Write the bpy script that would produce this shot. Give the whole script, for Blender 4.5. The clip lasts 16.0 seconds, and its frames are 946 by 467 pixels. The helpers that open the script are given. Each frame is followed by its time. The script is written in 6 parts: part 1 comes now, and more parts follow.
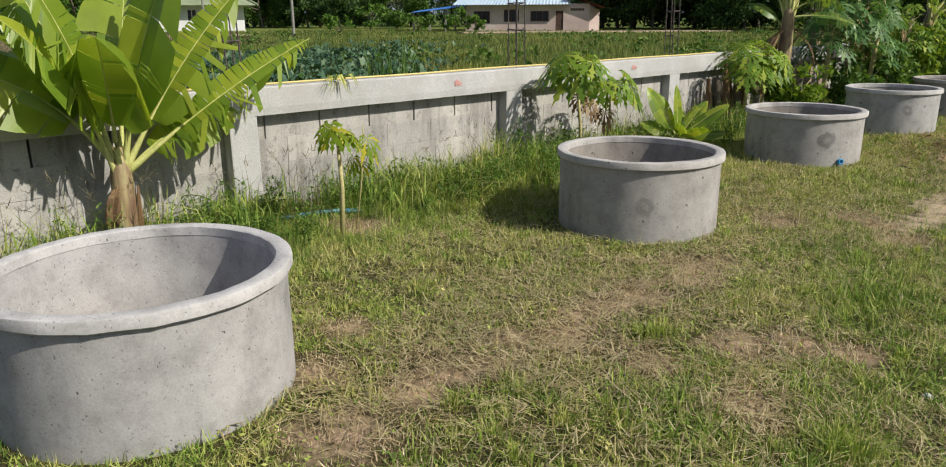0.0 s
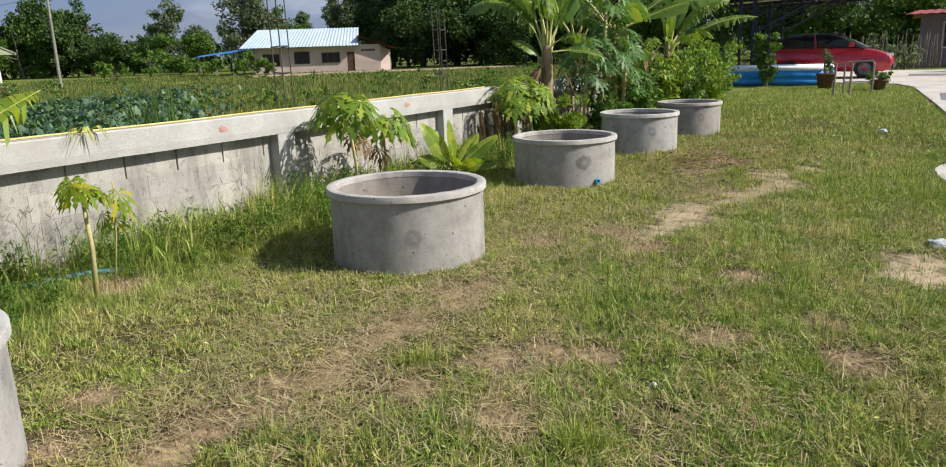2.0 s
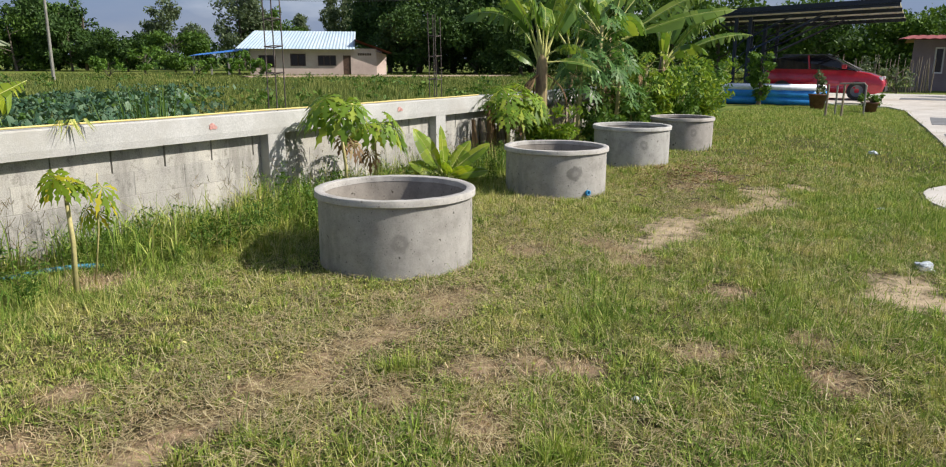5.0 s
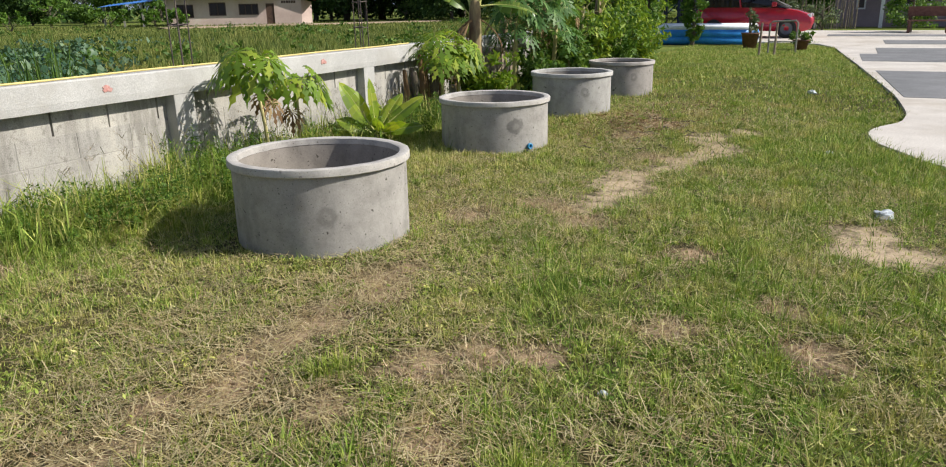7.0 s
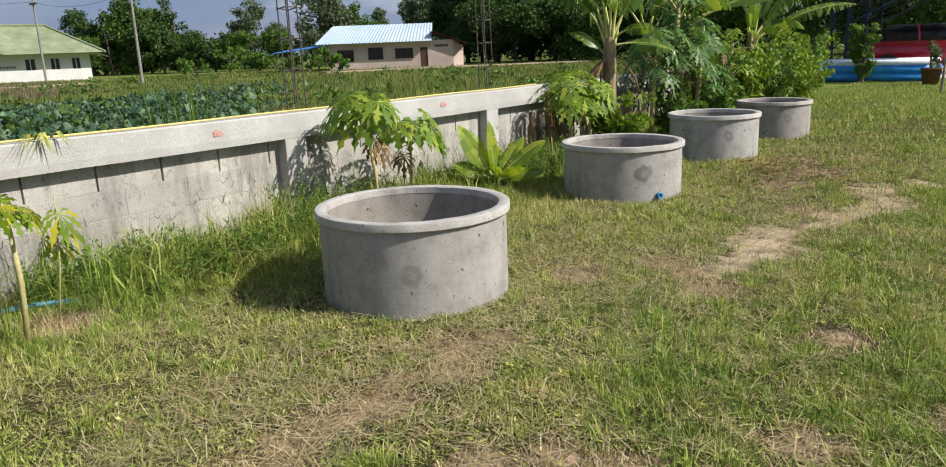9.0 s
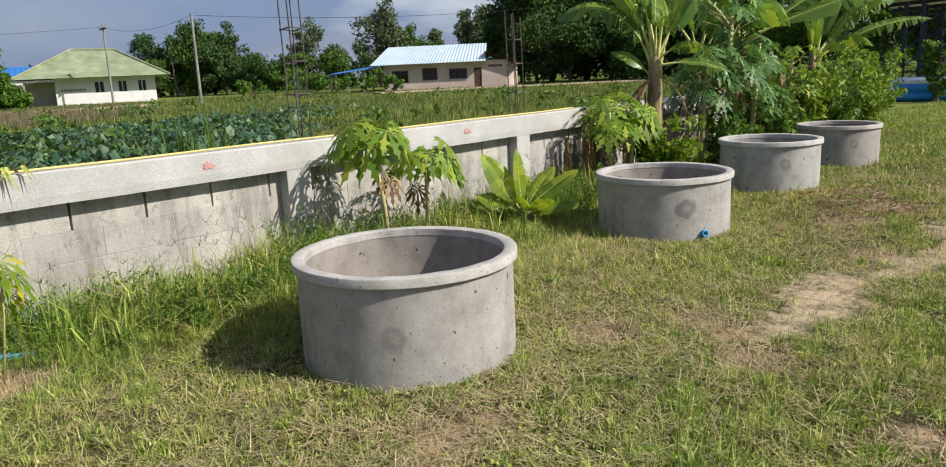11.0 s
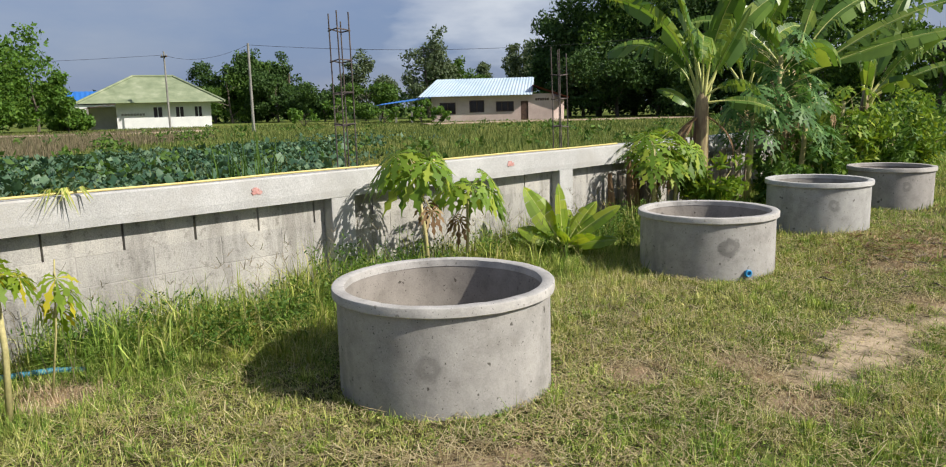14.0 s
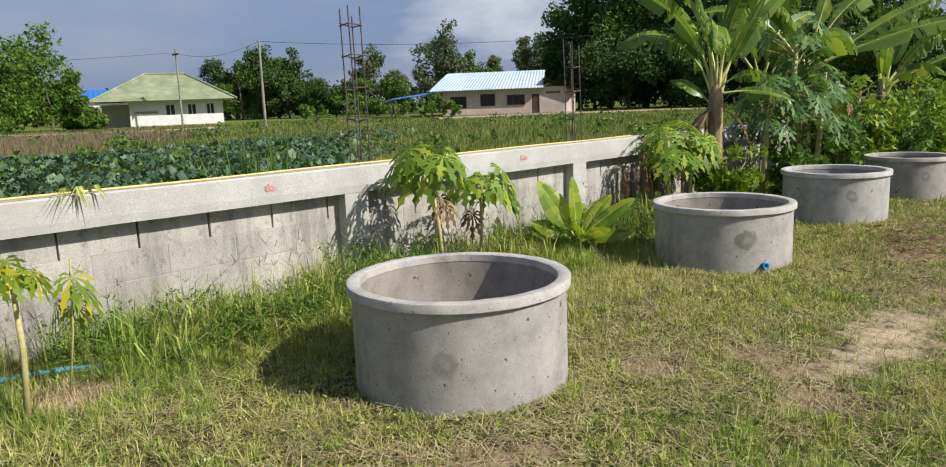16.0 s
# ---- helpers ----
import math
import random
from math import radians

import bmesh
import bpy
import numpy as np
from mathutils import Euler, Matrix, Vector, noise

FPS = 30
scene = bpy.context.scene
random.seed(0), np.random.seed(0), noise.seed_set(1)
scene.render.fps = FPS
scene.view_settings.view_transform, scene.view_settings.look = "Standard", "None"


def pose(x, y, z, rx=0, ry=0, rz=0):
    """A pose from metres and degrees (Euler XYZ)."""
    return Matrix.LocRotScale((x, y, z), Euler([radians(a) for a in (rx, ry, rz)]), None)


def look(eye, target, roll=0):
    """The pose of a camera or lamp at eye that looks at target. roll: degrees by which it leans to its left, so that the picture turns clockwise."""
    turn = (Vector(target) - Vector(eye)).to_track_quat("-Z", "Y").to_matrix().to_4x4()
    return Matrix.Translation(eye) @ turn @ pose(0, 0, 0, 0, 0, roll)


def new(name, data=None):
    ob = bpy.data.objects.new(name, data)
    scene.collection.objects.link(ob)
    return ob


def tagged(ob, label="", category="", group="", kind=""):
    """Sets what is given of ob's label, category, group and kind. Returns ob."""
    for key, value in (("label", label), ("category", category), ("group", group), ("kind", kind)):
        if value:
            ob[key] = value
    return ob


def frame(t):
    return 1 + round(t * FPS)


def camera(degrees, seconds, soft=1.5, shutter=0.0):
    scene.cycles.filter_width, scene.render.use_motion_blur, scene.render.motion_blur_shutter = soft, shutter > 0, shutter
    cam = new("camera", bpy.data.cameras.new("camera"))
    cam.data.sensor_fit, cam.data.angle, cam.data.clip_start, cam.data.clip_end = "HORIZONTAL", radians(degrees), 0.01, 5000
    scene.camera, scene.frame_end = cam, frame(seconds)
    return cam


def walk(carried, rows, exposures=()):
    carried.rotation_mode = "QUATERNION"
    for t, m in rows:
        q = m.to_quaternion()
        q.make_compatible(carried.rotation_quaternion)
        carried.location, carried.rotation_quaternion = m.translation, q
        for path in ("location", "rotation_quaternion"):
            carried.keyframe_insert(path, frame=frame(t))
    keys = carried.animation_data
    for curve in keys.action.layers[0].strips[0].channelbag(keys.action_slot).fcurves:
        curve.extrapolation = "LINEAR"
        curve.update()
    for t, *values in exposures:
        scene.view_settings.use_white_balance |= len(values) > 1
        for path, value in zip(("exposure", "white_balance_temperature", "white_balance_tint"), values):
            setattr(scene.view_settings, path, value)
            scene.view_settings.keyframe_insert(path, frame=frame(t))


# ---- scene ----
cam = camera(65.0, 16.0, 1.1)

PATH = [
    (0, (0.55, -1.232, 1.349), (-0.852, 0.078, 0.785), -0.3),
    (0.5, (0.682, -1.142, 1.364), (-0.636, 0.285, 0.889), -2.5),
    (1, (0.763, -1.112, 1.359), (-0.429, 0.427, 0.897), -2.7),
    (1.5, (0.779, -1.108, 1.359), (-0.27, 0.532, 0.902), -2.5),
    (2, (0.779, -1.111, 1.352), (-0.252, 0.536, 0.876), -1.9),
    (2.5, (0.791, -1.097, 1.336), (-0.211, 0.557, 0.824), -1.6),
    (3, (0.779, -1.097, 1.339), (-0.24, 0.542, 0.813), -1.6),
    (5.5, (0.778, -1.054, 1.339), (-0.213, 0.624, 0.887), 1.0),
    (6, (0.707, -0.952, 1.33), (-0.221, 0.746, 0.824), 0.7),
    (6.5, (0.599, -0.777, 1.33), (-0.303, 0.91, 0.746), 0.2),
    (7, (0.547, -0.67, 1.337), (-0.303, 1.041, 0.747), -1.0),
    (7.5, (0.507, -0.474, 1.321), (-0.415, 1.194, 0.714), -1.4),
    (8, (0.543, -0.336, 1.322), (-0.552, 1.26, 0.818), -1.0),
    (8.5, (0.538, -0.252, 1.315), (-0.625, 1.299, 0.827), -1.8),
    (11, (0.353, 0.522, 1.325), (-0.961, 1.968, 0.9), -2.6),
    (11.5, (0.341, 0.538, 1.323), (-1.008, 1.963, 0.935), -3.3),
    (12, (0.348, 0.527, 1.323), (-1.019, 1.936, 0.943), -2.8),
    (12.5, (0.37, 0.511, 1.33), (-1.013, 1.906, 0.956), -2.7),
    (13, (0.386, 0.511, 1.331), (-0.992, 1.912, 0.962), -1.8),
    (13.5, (0.384, 0.514, 1.329), (-1.004, 1.91, 0.977), -2.4),
    (14, (0.384, 0.516, 1.332), (-1.022, 1.897, 0.994), -1.4),
    (14.5, (0.379, 0.52, 1.332), (-1.022, 1.905, 0.988), -1.7),
    (15, (0.361, 0.532, 1.332), (-1.043, 1.912, 0.981), -1.7),
    (15.5, (0.359, 0.525, 1.332), (-1.058, 1.897, 1.001), -2.3),
    (16, (0.355, 0.524, 1.332), (-1.072, 1.88, 0.979), -2.1),
]
walk(cam, [(t, look(eye, target, roll)) for t, eye, target, roll in PATH], [(0.0, 0.02), (1.0, 0.1), (1.6, 0.22), (2.2, 0.26), (16.0, 0.24)])

# ---- light ----
SUN_EL, SUN_AZ = radians(39.5), radians(20.0)
to_sun = Vector((math.cos(SUN_EL) * math.cos(SUN_AZ), math.cos(SUN_EL) * math.sin(SUN_AZ), math.sin(SUN_EL)))
sun_data = bpy.data.lights.new("sun", "SUN")
sun_data.energy, sun_data.angle, sun_data.color = 5.0, radians(0.55), (1.0, 0.95, 0.86)
sun = new("sun", sun_data)
sun.matrix_world = look((0, 0, 40), Vector((0, 0, 40)) - to_sun)

world = bpy.data.worlds.new("sky")
scene.world = world
world.use_nodes = True
wn, wl = world.node_tree.nodes, world.node_tree.links
wn.clear()
w_out = wn.new("ShaderNodeOutputWorld")
w_bg = wn.new("ShaderNodeBackground")
w_bg.inputs["Strength"].default_value = 0.095
w_sky = wn.new("ShaderNodeTexSky")
w_sky.sky_type, w_sky.sun_disc = "NISHITA", False
w_sky.sun_elevation, w_sky.sun_rotation = SUN_EL, radians(90) - SUN_AZ
w_sky.air_density, w_sky.dust_density = 1.0, 2.0
w_tc = wn.new("ShaderNodeTexCoord")
w_map = wn.new("ShaderNodeMapping")
w_map.inputs["Scale"].default_value = (1.0, 1.0, 3.2)
w_noise = wn.new("ShaderNodeTexNoise")
w_noise.inputs["Scale"].default_value, w_noise.inputs["Detail"].default_value = 2.6, 7.0
w_noise.inputs["Roughness"].default_value = 0.55
w_ramp = wn.new("ShaderNodeValToRGB")
w_ramp.color_ramp.elements[0].position, w_ramp.color_ramp.elements[0].color = 0.38, (1.75, 2.45, 4.2, 1)
w_ramp.color_ramp.elements[1].position, w_ramp.color_ramp.elements[1].color = 0.74, (6.5, 6.9, 7.4, 1)
w_mid = w_ramp.color_ramp.elements.new(0.6)
w_mid.color = (2.7, 3.2, 4.5, 1)
w_mix = wn.new("ShaderNodeMix")
w_mix.data_type = "RGBA"
w_sep = wn.new("ShaderNodeSeparateXYZ")
w_cover = wn.new("ShaderNodeMapRange")
w_cover.inputs["From Min"].default_value, w_cover.inputs["From Max"].default_value = 0.25, 0.65
w_cover.inputs["To Min"].default_value, w_cover.inputs["To Max"].default_value = 0.8, 0.3
wl.new(w_tc.outputs["Generated"], w_sep.inputs["Vector"])
wl.new(w_sep.outputs["Z"], w_cover.inputs["Value"])
wl.new(w_cover.outputs["Result"], w_mix.inputs["Factor"])
wl.new(w_tc.outputs["Generated"], w_map.inputs["Vector"])
wl.new(w_map.outputs["Vector"], w_noise.inputs["Vector"])
wl.new(w_noise.outputs["Fac"], w_ramp.inputs["Fac"])
wl.new(w_sky.outputs["Color"], w_mix.inputs["A"])
wl.new(w_ramp.outputs["Color"], w_mix.inputs["B"])
# one paler bank of cloud low over the far house
w_dot = wn.new("ShaderNodeVectorMath")
w_dot.operation = "DISTANCE"
w_flat = wn.new("ShaderNodeMapping")
w_flat.inputs["Scale"].default_value = (1.0, 1.0, 1.9)
wl.new(w_tc.outputs["Generated"], w_flat.inputs["Vector"])
w_dot.inputs[1].default_value = (-0.672, 0.727, 0.135 * 1.9)
wl.new(w_flat.outputs["Vector"], w_dot.inputs[0])
w_fine = wn.new("ShaderNodeTexNoise")
w_fine.inputs["Scale"].default_value, w_fine.inputs["Detail"].default_value = 9.0, 8.0
wl.new(w_map.outputs["Vector"], w_fine.inputs["Vector"])
w_add = wn.new("ShaderNodeMath")
w_add.operation = "MULTIPLY_ADD"
w_add.inputs[1].default_value = 0.32
wl.new(w_fine.outputs["Fac"], w_add.inputs[0])
wl.new(w_dot.outputs["Value"], w_add.inputs[2])
w_bank = wn.new("ShaderNodeMapRange")
w_bank.inputs["From Min"].default_value, w_bank.inputs["From Max"].default_value = 0.33, 0.18
w_bank.inputs["To Max"].default_value = 0.8
wl.new(w_add.outputs["Value"], w_bank.inputs["Value"])
w_mix2 = wn.new("ShaderNodeMix")
w_mix2.data_type = "RGBA"
wl.new(w_bank.outputs["Result"], w_mix2.inputs["Factor"])
wl.new(w_mix.outputs["Result"], w_mix2.inputs["A"])
w_mix2.inputs["B"].default_value = (6.2, 6.6, 7.2, 1)
wl.new(w_mix2.outputs["Result"], w_bg.inputs["Color"])
wl.new(w_bg.outputs["Background"], w_out.inputs["Surface"])


# ---- materials ----
def ramp_node(nt, fac, stops):
    r = nt.nodes.new("ShaderNodeValToRGB")
    els = r.color_ramp.elements
    els[0].position, els[0].color = stops[0][0], (*stops[0][1], 1)
    els[1].position, els[1].color = stops[-1][0], (*stops[-1][1], 1)
    for p, c in stops[1:-1]:
        els.new(p).color = (*c, 1)
    nt.links.new(fac, r.inputs["Fac"])
    return r.outputs["Color"]


def noise_node(nt, scale, detail=4.0, rough=0.55, stretch=None, coords="Object"):
    tc = nt.nodes.new("ShaderNodeTexCoord")
    n = nt.nodes.new("ShaderNodeTexNoise")
    n.inputs["Scale"].default_value, n.inputs["Detail"].default_value, n.inputs["Roughness"].default_value = scale, detail, rough
    src = nt.nodes.new("ShaderNodeNewGeometry").outputs["Position"] if coords == "World" else tc.outputs[coords]
    if stretch:
        m = nt.nodes.new("ShaderNodeMapping")
        m.inputs["Scale"].default_value = stretch
        nt.links.new(src, m.inputs["Vector"])
        src = m.outputs["Vector"]
    nt.links.new(src, n.inputs["Vector"])
    return n.outputs["Fac"]


def mixed(nt, fac, a, b, blend="MIX"):
    m = nt.nodes.new("ShaderNodeMix")
    m.data_type, m.blend_type = "RGBA", blend
    for sock, v in (("Factor", fac), ("A", a), ("B", b)):
        if hasattr(v, "is_linked"):
            nt.links.new(v, m.inputs[sock])
        elif sock == "Factor":
            m.inputs[sock].default_value = v
        else:
            m.inputs[sock].default_value = (*v, 1)
    return m.outputs["Result"]


def bare(name):
    m = bpy.data.materials.new(name)
    m.use_nodes = True
    return m, m.node_tree, m.node_tree.nodes["Principled BSDF"]


def surface(name, stops, scale=6.0, rough=0.8, metal=0.0, fine=60.0, bump=0.15, stretch=None, vary=0.0, dirt=None, spec=0.3):
    """A rough surface: colour over two scales of noise, relief from the fine one."""
    m, nt, p = bare(name)
    big = noise_node(nt, scale, 5.0, 0.6, stretch)
    small = noise_node(nt, fine, 3.0, 0.6, stretch)
    col = ramp_node(nt, big, stops)
    grain = ramp_node(nt, small, [(0.3, (0.72, 0.72, 0.72)), (0.7, (1.12, 1.12, 1.12))])
    col = mixed(nt, 0.8, col, grain, "MULTIPLY")
    if vary:
        info = nt.nodes.new("ShaderNodeObjectInfo")
        v = ramp_node(nt, info.outputs["Random"], [(0.0, (1 - vary,) * 3), (1.0, (1 + vary,) * 3)])
        col = mixed(nt, 1.0, col, v, "MULTIPLY")
    if dirt:
        d = ramp_node(nt, noise_node(nt, scale * 0.45, 6.0, 0.7, stretch), [(0.5, (0, 0, 0)), (0.68, (1, 1, 1))])
        col = mixed(nt, d, col, dirt)
    nt.links.new(col, p.inputs["Base Color"])
    p.inputs["Roughness"].default_value, p.inputs["Metallic"].default_value = rough, metal
    p.inputs["Specular IOR Level"].default_value = spec
    b = nt.nodes.new("ShaderNodeBump")
    b.inputs["Strength"].default_value, b.inputs["Distance"].default_value = bump, 0.01
    nt.links.new(small, b.inputs["Height"])
    nt.links.new(b.outputs["Normal"], p.inputs["Normal"])
    return m


def leafy(name, stops, rough=0.55, through_light=0.35, spec=0.25, scale=3.0):
    """Leaves: colour varied from leaf to leaf, light passes through the blade."""
    m, nt, p = bare(name)
    geo = nt.nodes.new("ShaderNodeNewGeometry")
    col = ramp_node(nt, geo.outputs["Random Per Island"], stops)
    n = ramp_node(nt, noise_node(nt, scale, 3.0, 0.6), [(0.3, (0.7, 0.72, 0.7)), (0.7, (1.2, 1.18, 1.1))])
    col = mixed(nt, 0.8, col, n, "MULTIPLY")
    nt.links.new(col, p.inputs["Base Color"])
    p.inputs["Roughness"].default_value, p.inputs["Specular IOR Level"].default_value = rough, spec
    tr = nt.nodes.new("ShaderNodeBsdfTranslucent")
    warm = mixed(nt, 1.0, col, (1.35, 1.3, 0.72), "MULTIPLY")
    nt.links.new(warm, tr.inputs["Color"])
    mx = nt.nodes.new("ShaderNodeMixShader")
    mx.inputs["Fac"].default_value = through_light
    nt.links.new(p.outputs["BSDF"], mx.inputs[1])
    nt.links.new(tr.outputs["BSDF"], mx.inputs[2])
    nt.links.new(mx.outputs["Shader"], nt.nodes["Material Output"].inputs["Surface"])
    return m


def tank_concrete(name, tone, spot, size, damp=0.72, pitted=0.85):
    """Cast concrete with pores, pale bloom, damp streaks and one darker patch round `spot` (in the tank's own space)."""
    m, nt, p = bare(name)
    big = noise_node(nt, 4.2, 8.0, 0.68)
    streak = noise_node(nt, 5.0, 4.0, 0.6, (1, 1, 0.25))
    pores = noise_node(nt, 85.0, 3.0, 0.6)
    fine = noise_node(nt, 140.0, 2.0, 0.6)
    col = ramp_node(nt, big, [(0.3, tuple(c * 0.8 for c in tone)), (0.5, tone), (0.72, tuple(min(1, c * 1.14) for c in tone))])
    col = mixed(nt, 0.6, col, ramp_node(nt, streak, [(0.32, (0.7, 0.7, 0.71)), (0.46, (1.03, 1.02, 1.01))]), "MULTIPLY")
    col = mixed(nt, 0.9, col, ramp_node(nt, pores, [(0.3, (0.2, 0.19, 0.18)), (0.35, (1, 1, 1))]), "MULTIPLY")
    col = mixed(nt, 0.6, col, ramp_node(nt, fine, [(0.3, (0.82, 0.82, 0.82)), (0.7, (1.1, 1.1, 1.1))]), "MULTIPLY")
    blotch = noise_node(nt, 9.0, 6.0, 0.75)
    pits = noise_node(nt, 24.0, 2.0, 0.5)
    col = mixed(nt, pitted, col, ramp_node(nt, pits, [(0.26, (0.22, 0.21, 0.19)), (0.29, (1, 1, 1))]), "MULTIPLY")
    col = mixed(nt, 0.5, col, ramp_node(nt, blotch, [(0.36, (0.7, 0.69, 0.67)), (0.5, (1.0, 1.0, 1.0)), (0.66, (1.18, 1.18, 1.18))]), "MULTIPLY")
    tc = nt.nodes.new("ShaderNodeTexCoord")
    warp = nt.nodes.new("ShaderNodeVectorMath")
    warp.operation = "SUBTRACT"
    warp.inputs[1].default_value = spot
    nt.links.new(tc.outputs["Object"], warp.inputs[0])
    ln = nt.nodes.new("ShaderNodeVectorMath")
    ln.operation = "LENGTH"
    nt.links.new(warp.outputs["Vector"], ln.inputs[0])
    wob = nt.nodes.new("ShaderNodeMath")
    wob.operation = "MULTIPLY_ADD"
    nt.links.new(noise_node(nt, 14.0, 3.0, 0.6), wob.inputs[0])
    wob.inputs[1].default_value = size * 1.6
    nt.links.new(ln.outputs["Value"], wob.inputs[2])
    pale = min(1.0, damp * 1.25)
    d = ramp_node(nt, wob.outputs["Value"], [(size * 1.0, (pale, pale, pale)), (size * 1.25, (damp, damp, damp)), (size * 1.65, (damp, damp, damp)), (size * 1.95, (1, 1, 1))])
    col = mixed(nt, 1.0, col, d, "MULTIPLY")
    nt.links.new(col, p.inputs["Base Color"])
    p.inputs["Roughness"].default_value, p.inputs["Specular IOR Level"].default_value = 0.88, 0.2
    b = nt.nodes.new("ShaderNodeBump")
    b.inputs["Strength"].default_value, b.inputs["Distance"].default_value = 0.16, 0.004
    nt.links.new(pores, b.inputs["Height"])
    nt.links.new(b.outputs["Normal"], p.inputs["Normal"])
    return m


def plain(name, colour, rough=0.5, metal=0.0, spec=0.5, coat=0.0):
    m, nt, p = bare(name)
    n = ramp_node(nt, noise_node(nt, 9.0, 4.0, 0.6), [(0.3, tuple(c * 0.85 for c in colour)), (0.7, tuple(min(1, c * 1.1) for c in colour))])
    nt.links.new(n, p.inputs["Base Color"])
    p.inputs["Roughness"].default_value, p.inputs["Metallic"].default_value, p.inputs["Specular IOR Level"].default_value = rough, metal, spec
    p.inputs["Coat Weight"].default_value = coat
    return m


M = {}
M["coping"] = surface("coping_concrete", [(0.3, (0.42, 0.415, 0.4)), (0.5, (0.47, 0.465, 0.45)), (0.7, (0.53, 0.525, 0.51))], 4.0, 0.9, dirt=(0.4, 0.385, 0.36), bump=0.3, fine=110.0)


def block_concrete():
    """Pressed blocks: sandy grain, soft blotches and damp runs that carry on from block to block."""
    m, nt, p = bare("block_concrete")
    big = noise_node(nt, 1.6, 6.0, 0.65, coords="World")
    grain = noise_node(nt, 110.0, 3.0, 0.7, coords="World")
    runs = noise_node(nt, 7.0, 5.0, 0.7, (1.0, 1.0, 0.16), coords="World")
    spots = noise_node(nt, 17.0, 4.0, 0.75, coords="World")
    col = ramp_node(nt, big, [(0.32, (0.34, 0.325, 0.305)), (0.5, (0.43, 0.415, 0.39)), (0.68, (0.51, 0.49, 0.455))])
    col = mixed(nt, 0.6, col, ramp_node(nt, runs, [(0.36, (0.5, 0.49, 0.47)), (0.47, (0.92, 0.92, 0.92)), (0.6, (1.08, 1.07, 1.04))]), "MULTIPLY")
    col = mixed(nt, 0.6, col, ramp_node(nt, spots, [(0.34, (0.45, 0.44, 0.42)), (0.44, (1.0, 1.0, 1.0))]), "MULTIPLY")
    col = mixed(nt, 0.8, col, ramp_node(nt, grain, [(0.3, (0.7, 0.7, 0.7)), (0.6, (1.08, 1.08, 1.08))]), "MULTIPLY")
    info = nt.nodes.new("ShaderNodeObjectInfo")
    col = mixed(nt, 1.0, col, ramp_node(nt, info.outputs["Random"], [(0.0, (0.88, 0.88, 0.88)), (1.0, (1.1, 1.09, 1.07))]), "MULTIPLY")
    nt.links.new(col, p.inputs["Base Color"])
    p.inputs["Roughness"].default_value, p.inputs["Specular IOR Level"].default_value = 0.95, 0.15
    b = nt.nodes.new("ShaderNodeBump")
    b.inputs["Strength"].default_value, b.inputs["Distance"].default_value = 0.5, 0.006
    nt.links.new(grain, b.inputs["Height"])
    nt.links.new(b.outputs["Normal"], p.inputs["Normal"])
    return m


M["block"] = block_concrete()
M["mortar"] = surface("mortar", [(0.3, (0.3, 0.285, 0.265)), (0.7, (0.43, 0.41, 0.385))], 8.0, 0.95)
M["rust"] = surface("rusty_rebar", [(0.3, (0.05, 0.04, 0.04)), (0.7, (0.17, 0.14, 0.125))], 12.0, 0.75, 0.3)
M["yellow"] = plain("faded_yellow_plastic", (0.66, 0.54, 0.2), 0.6)
M["red_paint"] = surface("red_spray_paint", [(0.3, (0.46, 0.17, 0.15)), (0.7, (0.62, 0.42, 0.38))], 40.0, 0.85)
M["blue_plastic"] = plain("blue_plastic", (0.03, 0.25, 0.5), 0.4)
M["hose_blue"] = plain("faded_blue_hose", (0.035, 0.2, 0.3), 0.55)
M["white_wall"] = surface("white_render", [(0.3, (0.7, 0.7, 0.7)), (0.7, (0.82, 0.82, 0.8))], 1.2, 0.9)
M["pink_wall"] = surface("unpainted_pink_render", [(0.3, (0.48, 0.36, 0.33)), (0.55, (0.6, 0.47, 0.43)), (0.75, (0.64, 0.55, 0.5))], 0.7, 0.92)
M["green_roof"] = surface("mossy_green_tiles", [(0.3, (0.17, 0.21, 0.12)), (0.55, (0.27, 0.31, 0.19)), (0.75, (0.38, 0.4, 0.28))], 0.9, 0.85)
M["blue_roof"] = surface("pale_blue_metal_sheet", [(0.3, (0.5, 0.64, 0.75)), (0.7, (0.68, 0.78, 0.85))], 0.6, 0.45, 0.2)
M["deep_blue_roof"] = plain("deep_blue_metal_sheet", (0.03, 0.16, 0.5), 0.45)
M["red_roof"] = plain("red_metal_sheet", (0.3, 0.06, 0.045), 0.55)
M["rusty_sheet"] = surface("rusty_metal_sheet", [(0.3, (0.16, 0.09, 0.07)), (0.5, (0.3, 0.2, 0.17)), (0.7, (0.42, 0.34, 0.3))], 1.4, 0.75, 0.1)
M["dark_wood"] = surface("dark_wood", [(0.3, (0.05, 0.03, 0.025)), (0.7, (0.12, 0.07, 0.05))], 6.0, 0.7)
M["window_dark"] = plain("dark_glass", (0.03, 0.02, 0.025), 0.15)
M["pole"] = surface("pole_concrete", [(0.3, (0.2, 0.19, 0.17)), (0.7, (0.34, 0.33, 0.3))], 2.0, 0.9)
M["steel_dark"] = plain("dark_painted_steel", (0.025, 0.03, 0.045), 0.45, 0.4)
M["metal_sheet"] = leafy("grey_translucent_sheet", [(0.0, (0.42, 0.42, 0.43)), (1.0, (0.5, 0.5, 0.51))], 0.5, 0.3)
M["car_red"] = plain("red_car_paint", (0.42, 0.012, 0.03), 0.25, 0.2, 0.5, 0.8)
